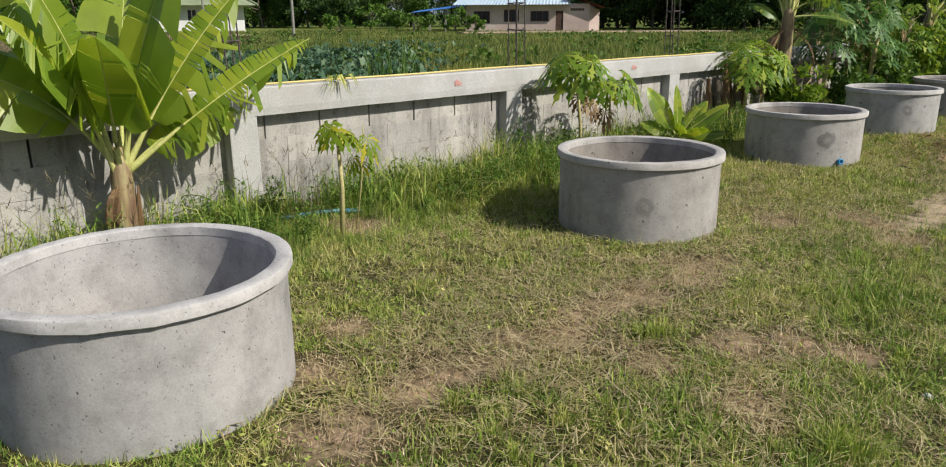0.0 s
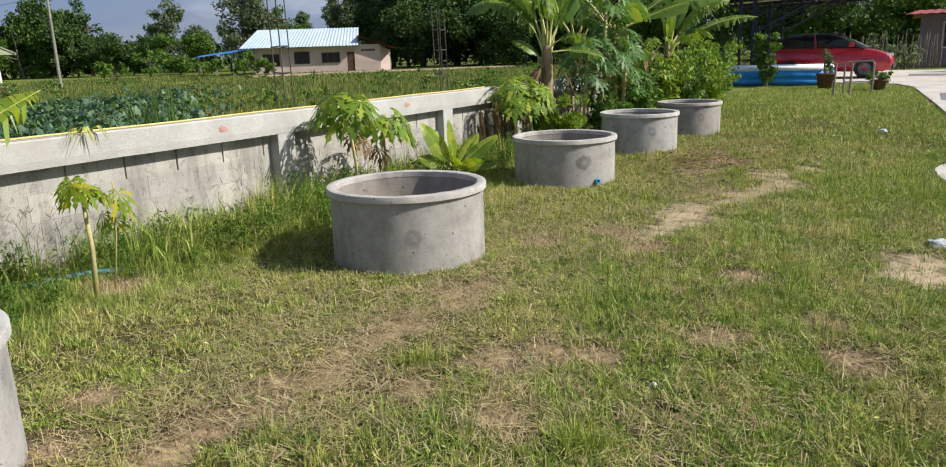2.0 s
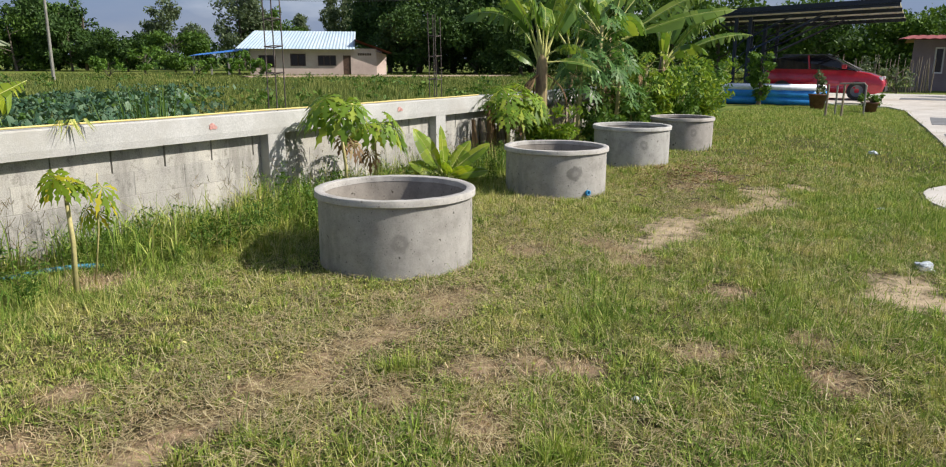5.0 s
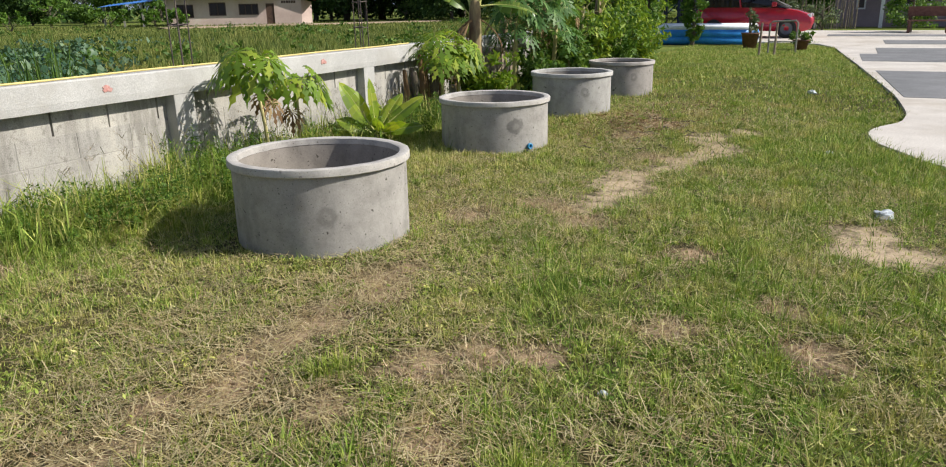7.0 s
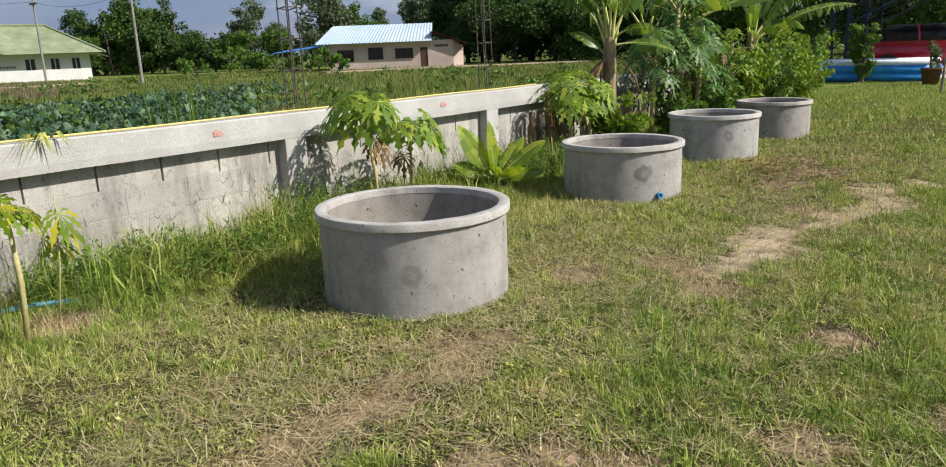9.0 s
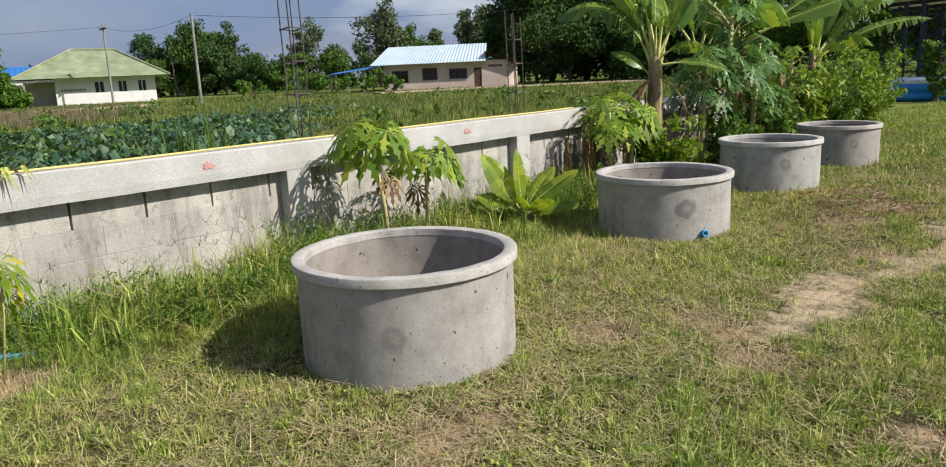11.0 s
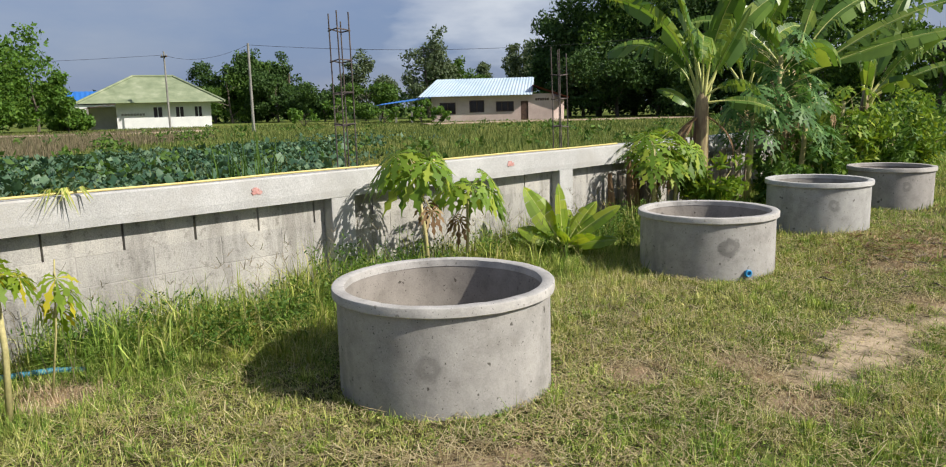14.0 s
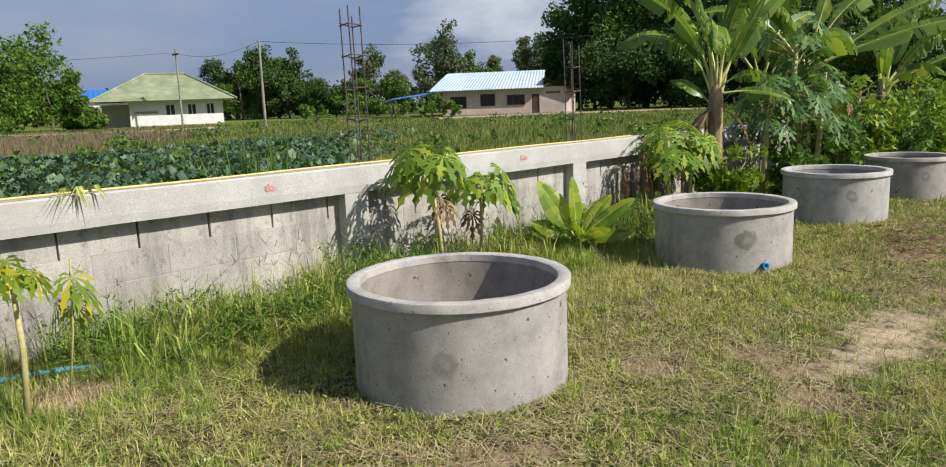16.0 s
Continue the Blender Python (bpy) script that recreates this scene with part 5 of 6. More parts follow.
def build_tall_grass():
    rng = np.random.default_rng(5)
    cx, cy = scatter(rng, 5200, -4.02, -2.5, -1.6, 16)
    edge = -3.0 + 0.22 * np.sin(2.3 * cy) + 0.15 * np.sin(5.1 * cy + 1) - 0.35 * smooth01(cy, 4.5, 6.5) + 0.15 * smooth01(-np.abs(cy - 2.6), -1.2, 0) - 0.5 * (1 - smooth01(cy, 1.3, 1.9))
    depth = np.clip((edge - cx) / (edge + 4.0), 0, 1)
    clump = patchy(cx * 2.1 + 4, cy * 2.1)
    keep = (cx < edge) & (rng.random(len(cx)) < 0.3 + 0.8 * clump) & (np.hypot(cx + 3.5, cy - 1.3) > 0.38)
    cx, cy, depth, clump = cx[keep], cy[keep], depth[keep], clump[keep]
    tuft = np.exp(-((cy - 3.3) ** 2 / 0.15)) + 0.7 * np.exp(-((cy - 4.9) ** 2 / 0.5)) + 0.6 * np.exp(-((cy - 2.1) ** 2 / 0.3))
    size = (0.075 + 0.075 * depth + (0.18 * clump ** 2 + 0.26 * tuft) * depth) * rng.uniform(0.55, 1.4, len(cx))
    x, y, az = tufted(rng, cx, cy, 42, 0.03)
    h = np.repeat(size, 42) * rng.uniform(0.35, 1.15, len(x))
    keep = outside_tanks(x, y, 0.01) & (x > -4.1)
    x, y, az, h = x[keep], y[keep], az[keep], h[keep]
    tagged(blades("tall_grass", x, y, h, rng.uniform(0.0035, 0.008, len(x)), M["tall_grass"], rng, 1.05, az=az), "tall rank green grass along the wall foot", "grass", kind="stuff")
    # long arching blades that stand out against the wall
    cx, cy = scatter(rng, 620, -3.98, -3.35, -1.0, 7.0)
    keep = outside_tanks(cx, cy, 0.05) & (np.hypot(cx + 3.5, cy - 1.3) > 0.38) & (patchy(cx * 2.1 + 4, cy * 2.1) + rng.normal(0, 0.12, len(cx)) > 0.42)
    x, y, az = tufted(rng, cx[keep], cy[keep], 7, 0.02)
    h = rng.uniform(0.16, 0.46, len(x))
    tagged(blades("arching_grass", x, y, h, rng.uniform(0.005, 0.011, len(x)), M["tall_grass"], rng, 0.95, az=az), "long arching grass blades against the wall", "grass", kind="stuff")
    # tufts of long stalks with dry seed heads
    x, y = scatter(rng, 420, -3.98, -3.3, -0.6, 6.8)
    keep = outside_tanks(x, y, 0.02) & (patchy(x * 2.1 + 4, y * 2.1) > 0.5)
    x, y = x[keep], y[keep]
    h = rng.uniform(0.35, 0.62, len(x))
    tagged(blades("seeding_grass", x, y, h, rng.uniform(0.003, 0.005, len(x)), M["brown_grass"], rng, 0.5), "long seeding grass stalks by the wall", "grass", kind="stuff")
    vv = []
    for px, py, ph in zip(x, y, h):
        a0 = rng.uniform(0, 6.28)
        for k in range(6):
            a = a0 + k * 1.05 + rng.uniform(-.4, .4)
            b = np.array([px, py, ph * 0.9])
            f = rng.uniform(0.025, 0.06)
            t = b + np.array([math.cos(a) * f, math.sin(a) * f, rng.uniform(-0.02, 0.05)])
            s = np.array([-math.sin(a), math.cos(a), 0.0]) * 0.0018
            vv += [b - s, b + s, t + s, t - s]
    tagged(soup("seed_heads", vv, np.full(len(vv) // 4, 4), M["brown_grass"]), "brown spreading seed heads over the grass", "grass", kind="stuff")


build_tall_grass()


def leaf_cards(rng, centres, spread, count, size, flat=0.5):
    """Many small leaf quads round each centre."""
    n = len(centres) * count
    c = np.repeat(centres, count, 0)
    p = rng.normal(0, 1, (n, 3))
    p /= np.linalg.norm(p, axis=1)[:, None]
    p = c + p * (spread * rng.random(n) ** 0.5)[:, None] * np.array([1, 1, 0.75])
    u = rng.normal(0, 1, (n, 3))
    u /= np.linalg.norm(u, axis=1)[:, None]
    w = np.cross(u, rng.normal(0, 1, (n, 3)))
    w /= np.linalg.norm(w, axis=1)[:, None]
    s = size * rng.uniform(0.5, 1.3, n)[:, None]
    return np.stack([p - u * s, p + w * s * flat, p + u * s, p - w * s * flat], 1).reshape(-1, 3)


def build_wall_weeds():
    """Bushy herbs among the grass at the wall foot, each a few stalks set with small leaves."""
    rng = np.random.default_rng(27)
    x, y = scatter(rng, 420, -3.98, -3.1, -1.2, 7.2)
    edge = -3.45 + 0.2 * np.sin(2.3 * y) + 0.35 * np.exp(-((y - 2.2) ** 2) / 1.2)
    keep = outside_tanks(x, y, 0.12) & (np.hypot(x + 3.5, y - 1.3) > 0.38) & (x < edge) & (patchy(x * 2.1 + 4, y * 2.1) + rng.normal(0, 0.1, len(x)) > 0.42)
    x, y = x[keep], y[keep]
    centres, stalks = [], []
    for px, py in zip(x, y):
        tall = rng.uniform(0.12, 0.38) + 0.2 * math.exp(-((py - 3.45) ** 2) / 0.06)
        for k in range(int(rng.integers(3, 6))):
            a, out = rng.uniform(0, 6.283), rng.uniform(0.1, 0.5) * tall
            foot = np.array([px, py, float(ground_z(px, py))])
            tip = foot + np.array([math.cos(a) * out, math.sin(a) * out, tall * rng.uniform(0.7, 1.1)])
            s = np.array([-math.sin(a), math.cos(a), 0.0]) * 0.0015
            stalks += [foot - s, foot + s, tip + s, tip - s]
            centres += [foot + (tip - foot) * f for f in (0.35, 0.55, 0.75, 0.95)]
    tagged(soup("wall_weeds", np.concatenate([leaf_cards(rng, np.array(centres), 0.045, 8, 0.015, 0.36), np.array(stalks)]), np.full(len(centres) * 8 + len(stalks) // 4, 4), M["bush_leaf"]), "bushy green weeds among the grass at the wall foot", "weeds", kind="stuff")


build_wall_weeds()


def build_field():
    rng = np.random.default_rng(8)
    n = 210000
    r, a = 7 + 68 * rng.random(n) ** 1.35, np.radians(rng.uniform(6, 100, n))
    x, y = 0.3 - r * np.sin(a), 0.5 + r * np.cos(a)
    brown = (x < -25 + 3 * np.sin(y * 0.4)) & (x > -58) & (y < -0.42 * x + 3 * np.sin(x * 0.3))
    squash_at = (x < -7) & (x > -20.5 + 1.5 * np.sin(y)) & (y < -0.7 * x + 1.2)
    keep = (x < -5.2) & ~((x > -60) & (y > 43 - 0.9 * (x + 55) * 0) & (x < -34) & (rng.random(n) < 0.3)) & ~(squash_at & (rng.random(n) < 0.75))
    x, y, brown, r = x[keep], y[keep], brown[keep], r[keep]
    tall = 0.2 + 0.3 * patchy(x * 0.3, y * 0.3)
    h = tall * rng.uniform(0.5, 1.25, len(x)) * np.where(r > 45, 0.6, 1.0)
    w = 0.006 + 0.0011 * r
    g = ~brown & (r < 17)
    tagged(blades("field_grass", x[g], y[g], h[g], w[g] * 0.8, M["field_near"], rng, 0.35, False), "golden-green grass just behind the wall", "grass", kind="stuff")
    g = ~brown & (r >= 17)
    h[g] *= 0.75
    tagged(blades("field_grass", x[g], y[g], h[g], w[g], M["field_grass"], rng, 0.35, False), "yellow-green marsh grass across the field", "grass", kind="stuff")
    tagged(blades("brown_grass", x[brown], y[brown], h[brown] * 1.1, w[brown], M["brown_grass"], rng, 0.4, False), "brownish seeding grass across the field", "grass", kind="stuff")
    # squash leaves: wavy rounded blades on stalks
    v, sizes = [], []
    n = 17000
    x, y = scatter(rng, n, -21, -6.4, 0.4, 17)
    keep = (y < -0.72 * x + 0.5 + 0.8 * np.sin(1.3 * x) + rng.normal(0, 0.5, n)) & (patchy(x * 0.5, y * 0.5) + rng.normal(0, 0.12, n) > 0.36)
    x2, y2 = rng.normal(-24, 1.6, 160), rng.normal(17.5, 1.4, 160)
    for px, py in zip(np.concatenate([x[keep], x2]), np.concatenate([y[keep], y2])):
        c = np.array([px, py, rng.uniform(0.08, 0.26) + 0.16 * patchy(np.array(px * 0.9), np.array(py * 0.9))])
        R, tilt, ta = rng.uniform(0.04, 0.095), rng.normal(0, 0.6), rng.uniform(0, 6.28)
        ring = []
        for k in range(9):
            q = ta + 6.283 * k / 9
            rr = R * (1 + 0.18 * math.sin(5 * q)) * (0.55 if k == 0 else 1)
            ring.append(c + np.array([math.cos(q) * rr, math.sin(q) * rr, math.cos(q - ta) * rr * tilt + 0.03 * math.sin(3 * q) + 0.25 * R]))
        for k in range(9):
            v += [c, ring[k], ring[(k + 1) % 9]]
            sizes.append(3)
    me = soup("squash_patch", v, sizes, M["squash"])
    bm = bmesh.new()
    bm.from_mesh(me.data)
    bmesh.ops.remove_doubles(bm, verts=bm.verts, dist=0.0004)
    bm.to_mesh(me.data)
    bm.free()
    tagged(me, "dense patch of blue-green squash leaves in the field", "plants", kind="stuff")
    # low leafy weeds in drifts over the field
    cs = []
    for k in range(500):
        r, b = 9 + 46 * rng.random(), rng.uniform(22, 80)
        px, py = bearing(b, r)
        if patchy(np.array(px * 0.16 + 1), np.array(py * 0.16)) + rng.normal(0, 0.08) > 0.55:
            cs.append((px, py, rng.uniform(0.05, 0.35)))
    v = leaf_cards(rng, np.array(cs), 0.4, 30, 0.09, 0.5)
    v[:, 2] = np.maximum(v[:, 2], 0.02)
    tagged(soup("field_weeds", v, np.full(len(v) // 4, 4), M["tree_leaf"]), "low green weeds in drifts over the field", "weeds", kind="stuff")
    # reeds
    for cx, cy, m, hh in ((-6.65, 4.22, 44, 1.4), (-6.7, 3.92, 18, 1.15)):
        x, y = rng.normal(cx, 0.13, m), rng.normal(cy, 0.15, m)
        tagged(blades("reed_clump", x, y, rng.uniform(0.55, 1.0, m) * hh, np.full(m, 0.016), M["tree_leaf"], rng, 0.16), "upright green reeds behind the wall", "reeds")


build_field()


def dirt_track(name, rows, half):
    """A pale worn track across the field, from bearing and distance."""
    pts = [bearing(*r) for r in rows]
    v, f = [], []
    for i, (x, y) in enumerate(pts):
        a, b = pts[max(0, i - 1)], pts[min(len(pts) - 1, i + 1)]
        n = Vector((-(b[1] - a[1]), b[0] - a[0])).normalized() * half * (1 + 0.3 * math.sin(3 * i))
        v += [(x - n.x, y - n.y, 0.0), (x + n.x, y + n.y, 0.0), (x + n.x * 0.8, y + n.y * 0.8, 0.12), (x - n.x * 0.8, y - n.y * 0.8, 0.12)]
        if i:
            k = 4 * i
            f += [(k - 4 + j, k - 4 + (j + 1) % 4, k + (j + 1) % 4, k + j) for j in range(4)]
    tagged(raw(name, v, f, M["sand"]), "pale sandy bank across the field", "track", kind="structure")


dirt_track("sand_track", [(80, 62), (77, 58), (74, 56), (71, 55), (68, 55), (65, 57)], 0.9)
dirt_track("sand_bank", [(49, 57), (46, 58), (43, 59), (40, 60), (37, 60), (33, 61), (29, 62)], 1.1)


def tree(x, y, h, width, mat, seed, trunk=0.35, label="leafy green tree beyond the field", size=0.3, clumps=70, count=34, base=0.0):
    rng = np.random.default_rng(seed)
    t = thing("tree", pose(x, y, base), label, "tree")
    r0 = 0.02 * h + 0.04
    bm = bmesh.new()
    top = Vector((rng.normal(0, 0.04 * h), rng.normal(0, 0.04 * h), h * 0.8))
    tube(bm, [(0, 0, -0.2), top * 0.33 + Vector((rng.normal(0, .1), rng.normal(0, .1), 0)), top * 0.66, top], [r0, r0 * 0.75, r0 * 0.5, r0 * 0.15], 8)
    limbs = []
    for k in range(9):
        f = rng.uniform(trunk, 0.85)
        a, L = rng.uniform(0, 6.28), width * rng.uniform(0.28, 0.5)
        s = top * f
        e = s + Vector((math.cos(a) * L, math.sin(a) * L, L * rng.uniform(0.2, 0.8)))
        tube(bm, [s, s.lerp(e, 0.5) + Vector((0, 0, 0.06 * L)), e], [r0 * 0.4, r0 * 0.25, r0 * 0.08], 5)
        limbs.append(e)
    part("trunk", bm, M["bark"], t)
    cs = []
    lobes = [(Vector((0, 0, h * (0.5 + trunk / 2))), 1.0)] + [(e, rng.uniform(0.35, 0.6)) for e in limbs]
    while len(cs) < clumps:
        c, k = lobes[rng.integers(len(lobes))]
        d = rng.normal(0, 1, 3)
        d /= np.linalg.norm(d)
        q = np.array(c) + d * np.array([width / 2, width / 2, h * (1 - trunk) / 2]) * k * rng.uniform(0.55, 1.0)
        if trunk * h * 0.8 < q[2] < h:
            cs.append(q)
    v = leaf_cards(rng, np.array(cs), 0.11 * width + 0.05 * h, count, size)
    v[:, 2] = np.maximum(v[:, 2], 0.15)
    soup("crown", v, np.full(len(v) // 4, 4), mat, t)
    return t


TREES = [  # bearing, distance, height, width, leaf, trunk share, seed
    (77.9, 74, 8.5, 7.6, "tree_light", 0.12, 1), (75.4, 72, 5.2, 3.6, "tree_light", 0.1, 51), (73.7, 68, 2.7, 2.6, "tree_light", 0.05, 54), (79.8, 71, 6.5, 7, "tree_light", 0.05, 52), (81, 74, 8.4, 8, "tree_light", 0.2, 2), (85, 70, 8, 9, "tree_light", 0.2, 3),
    (64.2, 98, 7.4, 4.6, "tree_dark", 0.06, 4), (62.0, 96, 10.2, 4.6, "tree_dark", 0.06, 5), (60.6, 99, 8.4, 4.6, "tree_leaf", 0.06, 6), (58.9, 95, 8.6, 3.4, "tree_dark", 0.06, 7), (63.0, 93, 6.0, 5, "tree_leaf", 0.05, 8), (59.8, 92, 5.4, 5, "tree_dark", 0.05, 53),
    (53.9, 104, 9.4, 3.8, "tree_grey", 0.25, 9), (56.4, 88, 4.2, 5, "tree_dark", 0.08, 10), (53.4, 84, 4.0, 5, "tree_leaf", 0.08, 11), (52.2, 100, 5.6, 3.5, "tree_grey", 0.2, 12),
    (48.6, 92, 10.6, 5.2, "tree_grey", 0.12, 13), (47.4, 95, 8.0, 3.6, "tree_leaf", 0.15, 14), (44.2, 108, 8.6, 3.0, "tree_grey", 0.2, 15), (45.8, 100, 5.6, 5, "tree_leaf", 0.1, 16),
    (42.3, 102, 8.2, 2.8, "tree_grey", 0.15, 17), (41.1, 98, 10.4, 3.2, "tree_grey", 0.12, 18),
    (38.0, 82, 12.4, 6.5, "tree_dark", 0.06, 19), (35.8, 78, 15.5, 8, "tree_dark", 0.06, 20), (33.2, 76, 17.0, 9, "tree_leaf", 0.06, 21), (30.4, 76, 16.5, 9, "tree_dark", 0.06, 22), (27.2, 74, 15, 9, "tree_dark", 0.06, 23), (23.8, 74, 14, 9, "tree_leaf", 0.06, 24), (36.9, 74, 7.0, 6, "tree_dark", 0.03, 25), (34.4, 70, 6.5, 7, "tree_dark", 0.03, 26), (31.5, 70, 6.5, 7, "tree_dark", 0.03, 27), (28.0, 68, 6.5, 7, "tree_dark", 0.03, 28),
    (20.5, 66, 10, 9, "tree_leaf", 0.06, 29), (17, 62, 6.6, 7, "tree_leaf", 0.06, 30), (13.5, 60, 5.8, 8, "tree_leaf", 0.06, 31), (10.5, 58, 5.9, 6, "tree_leaf", 0.05, 32), (6.8, 58, 4.3, 7, "tree_dark", 0.05, 33), (3.5, 60, 4.2, 7, "tree_leaf", 0.05, 34), (0.5, 64, 4.2, 7, "tree_dark", 0.05, 35), (-3, 66, 4.9, 7, "tree_leaf", 0.05, 36), (-7, 60, 7, 8, "tree_dark", 0.05, 37),
]
for b, d, h, w, leaf, tr, seed in TREES:
    x, y = bearing(b, d)
    words = {"tree_light": "bright green bushy tree beyond the field", "tree_dark": "dark dense tree at the far field edge", "tree_grey": "slender grey-green tree at the field edge", "tree_leaf": "leafy green tree at the field edge"}[leaf]
    tree(x, y, h, w, M[leaf], seed, tr, words, 0.17 if h < 8 else 0.21, int((75 + 6.5 * w * (h / 8)) * (0.6 if leaf == "tree_grey" else 1)), 84)


def build_far_scrub():
    rng = np.random.default_rng(40)
    cs = []
    for k in range(900):
        b = rng.uniform(-20, 96)
        d = rng.uniform(96, 128) if b > 40 else rng.uniform(80, 110)
        x, y = bearing(b, d)
        cs.append((x, y, rng.uniform(0.3, 3.6)))
    v = leaf_cards(rng, np.array(cs), 1.7, 26, 0.42)
    v[:, 2] = np.maximum(v[:, 2], 0.05)
    tagged(soup("far_scrub", v, np.full(len(v) // 4, 4), M["tree_dark"]), "dark scrub along the horizon", "scrub", kind="stuff")


build_far_scrub()
for b, d, h, w in ((49.2, 63, 1.9, 2.0), (47.8, 62, 1.4, 1.6), (55.5, 70, 2.2, 3), (52.0, 66, 1.5, 2.2), (58.0, 62, 1.4, 2.0), (79, 62, 1.6, 3)):
    x, y = bearing(b, d)
    tree(x, y, h, w, M["tree_light"], int(b * 10), 0.05, "low light green shrub in the field", 0.14, 22, 26)
tree(2.6, 33.4, 1.7, 1.7, M["bush_leaf"], 71, 0.03, "round clipped green shrub in the yard", 0.07, 60, 40, 0.03)
tree(-0.6, 36.2, 1.2, 1.4, M["tree_grey"], 72, 0.05, "sparse grey-green shrub by the stick fence", 0.07, 26, 26)
tree(-2.2, 36.6, 1.5, 1.4, M["tree_grey"], 73, 0.05, "sparse grey-green shrub by the stick fence", 0.07, 26, 26)
tree(-3.8, 23.3, 1.75, 0.55, M["bush_leaf"], 74, 0.1, "narrow columnar green shrub beside the pool", 0.08, 40, 26)
tree(-2.0, 22.4, 1.15, 0.36, M["tree_grey"], 75, 0.45, "tall olive croton growing in a clay pot", 0.06, 20, 12)
tree(-0.62, 21.9, 0.5, 0.6, M["bush_leaf"], 76, 0.2, "low weedy plant in a bowl pot", 0.06, 18, 16)


def banana_leaf(bm_blade, bm_rib, base, az, el, length, width, droop, rng, torn=0.3, roll=0.0, stalk=0.28):
    """One leaf: a curved rib, and on each side strips that hang, split where the wind tore them."""
    n = 52
    p = Vector(base)
    pts, dirs = [p.copy()], []
    e = el
    for k in range(n):
        d = Vector((math.cos(az) * math.cos(e), math.sin(az) * math.cos(e), math.sin(e)))
        dirs.append(d)
        p = p + d * (length / n)
        pts.append(p.copy())
        e -= droop / n * (0.5 + 1.2 * k / n)
    dirs.append(dirs[-1])
    tube(bm_rib, pts[::3] + [pts[-1]], [0.023 * length ** 0.5 * max(0.22, 1 - 1.9 * i / len(pts[::3])) * (1 - 0.6 * i / len(pts[::3])) for i in range(len(pts[::3]) + 1)], 5)
    first = int(n * stalk)

    def half(k):
        s = (k - first) / (n - first)
        return width * 0.8 * max(0.02, math.sin(math.pi * min(1, 0.04 + s * 0.98)) ** 0.55 * (1 - 0.25 * s))
    for sgn in (-1, 1):
        k, sag = first, 0.35
        while k < n:
            run = int(rng.integers(1, 3)) if rng.random() < torn else int(rng.integers(4, 12))
            run = min(run, n - k)
            sag = rng.uniform(0.15, 0.5) + torn * rng.uniform(0.25, 1.45)
            gap = rng.uniform(0.26, 0.47) if rng.random() < torn + 0.15 else 0.0
            splay = rng.normal(0, 0.3) * torn
            rows = []
            for i in range(run + 1):
                j = k + i
                d = dirs[j]
                side = (d.cross(Vector((0, 0, 1))) if abs(d.z) < 0.97 else Vector((math.sin(az), -math.cos(az), 0))).normalized()
                up = side.cross(d).normalized()
                side = (side * math.cos(roll) + up * math.sin(roll)).normalized()
                up = side.cross(d).normalized()
                if up.z < 0:
                    up = -up
                h = half(j)
                back = d * (gap * length / n * (1 if i == 0 else -1 if i == run else 0))
                q = [pts[j], pts[j] + side * sgn * h * 0.5 + up * h * 0.14 + back * 0.5, pts[j] + side * sgn * h * math.cos(sag * 0.8) + up * (h * 0.12) - Vector((0, 0, h * math.sin(sag) * 0.75)) + d * h * (0.18 + splay) + back]
                rows.append([bm_blade.verts.new(v) for v in q])
            for a, b in zip(rows, rows[1:]):
                for m in range(2):
                    bm_blade.faces.new((a[m], a[m + 1], b[m + 1], b[m]))
            k += run


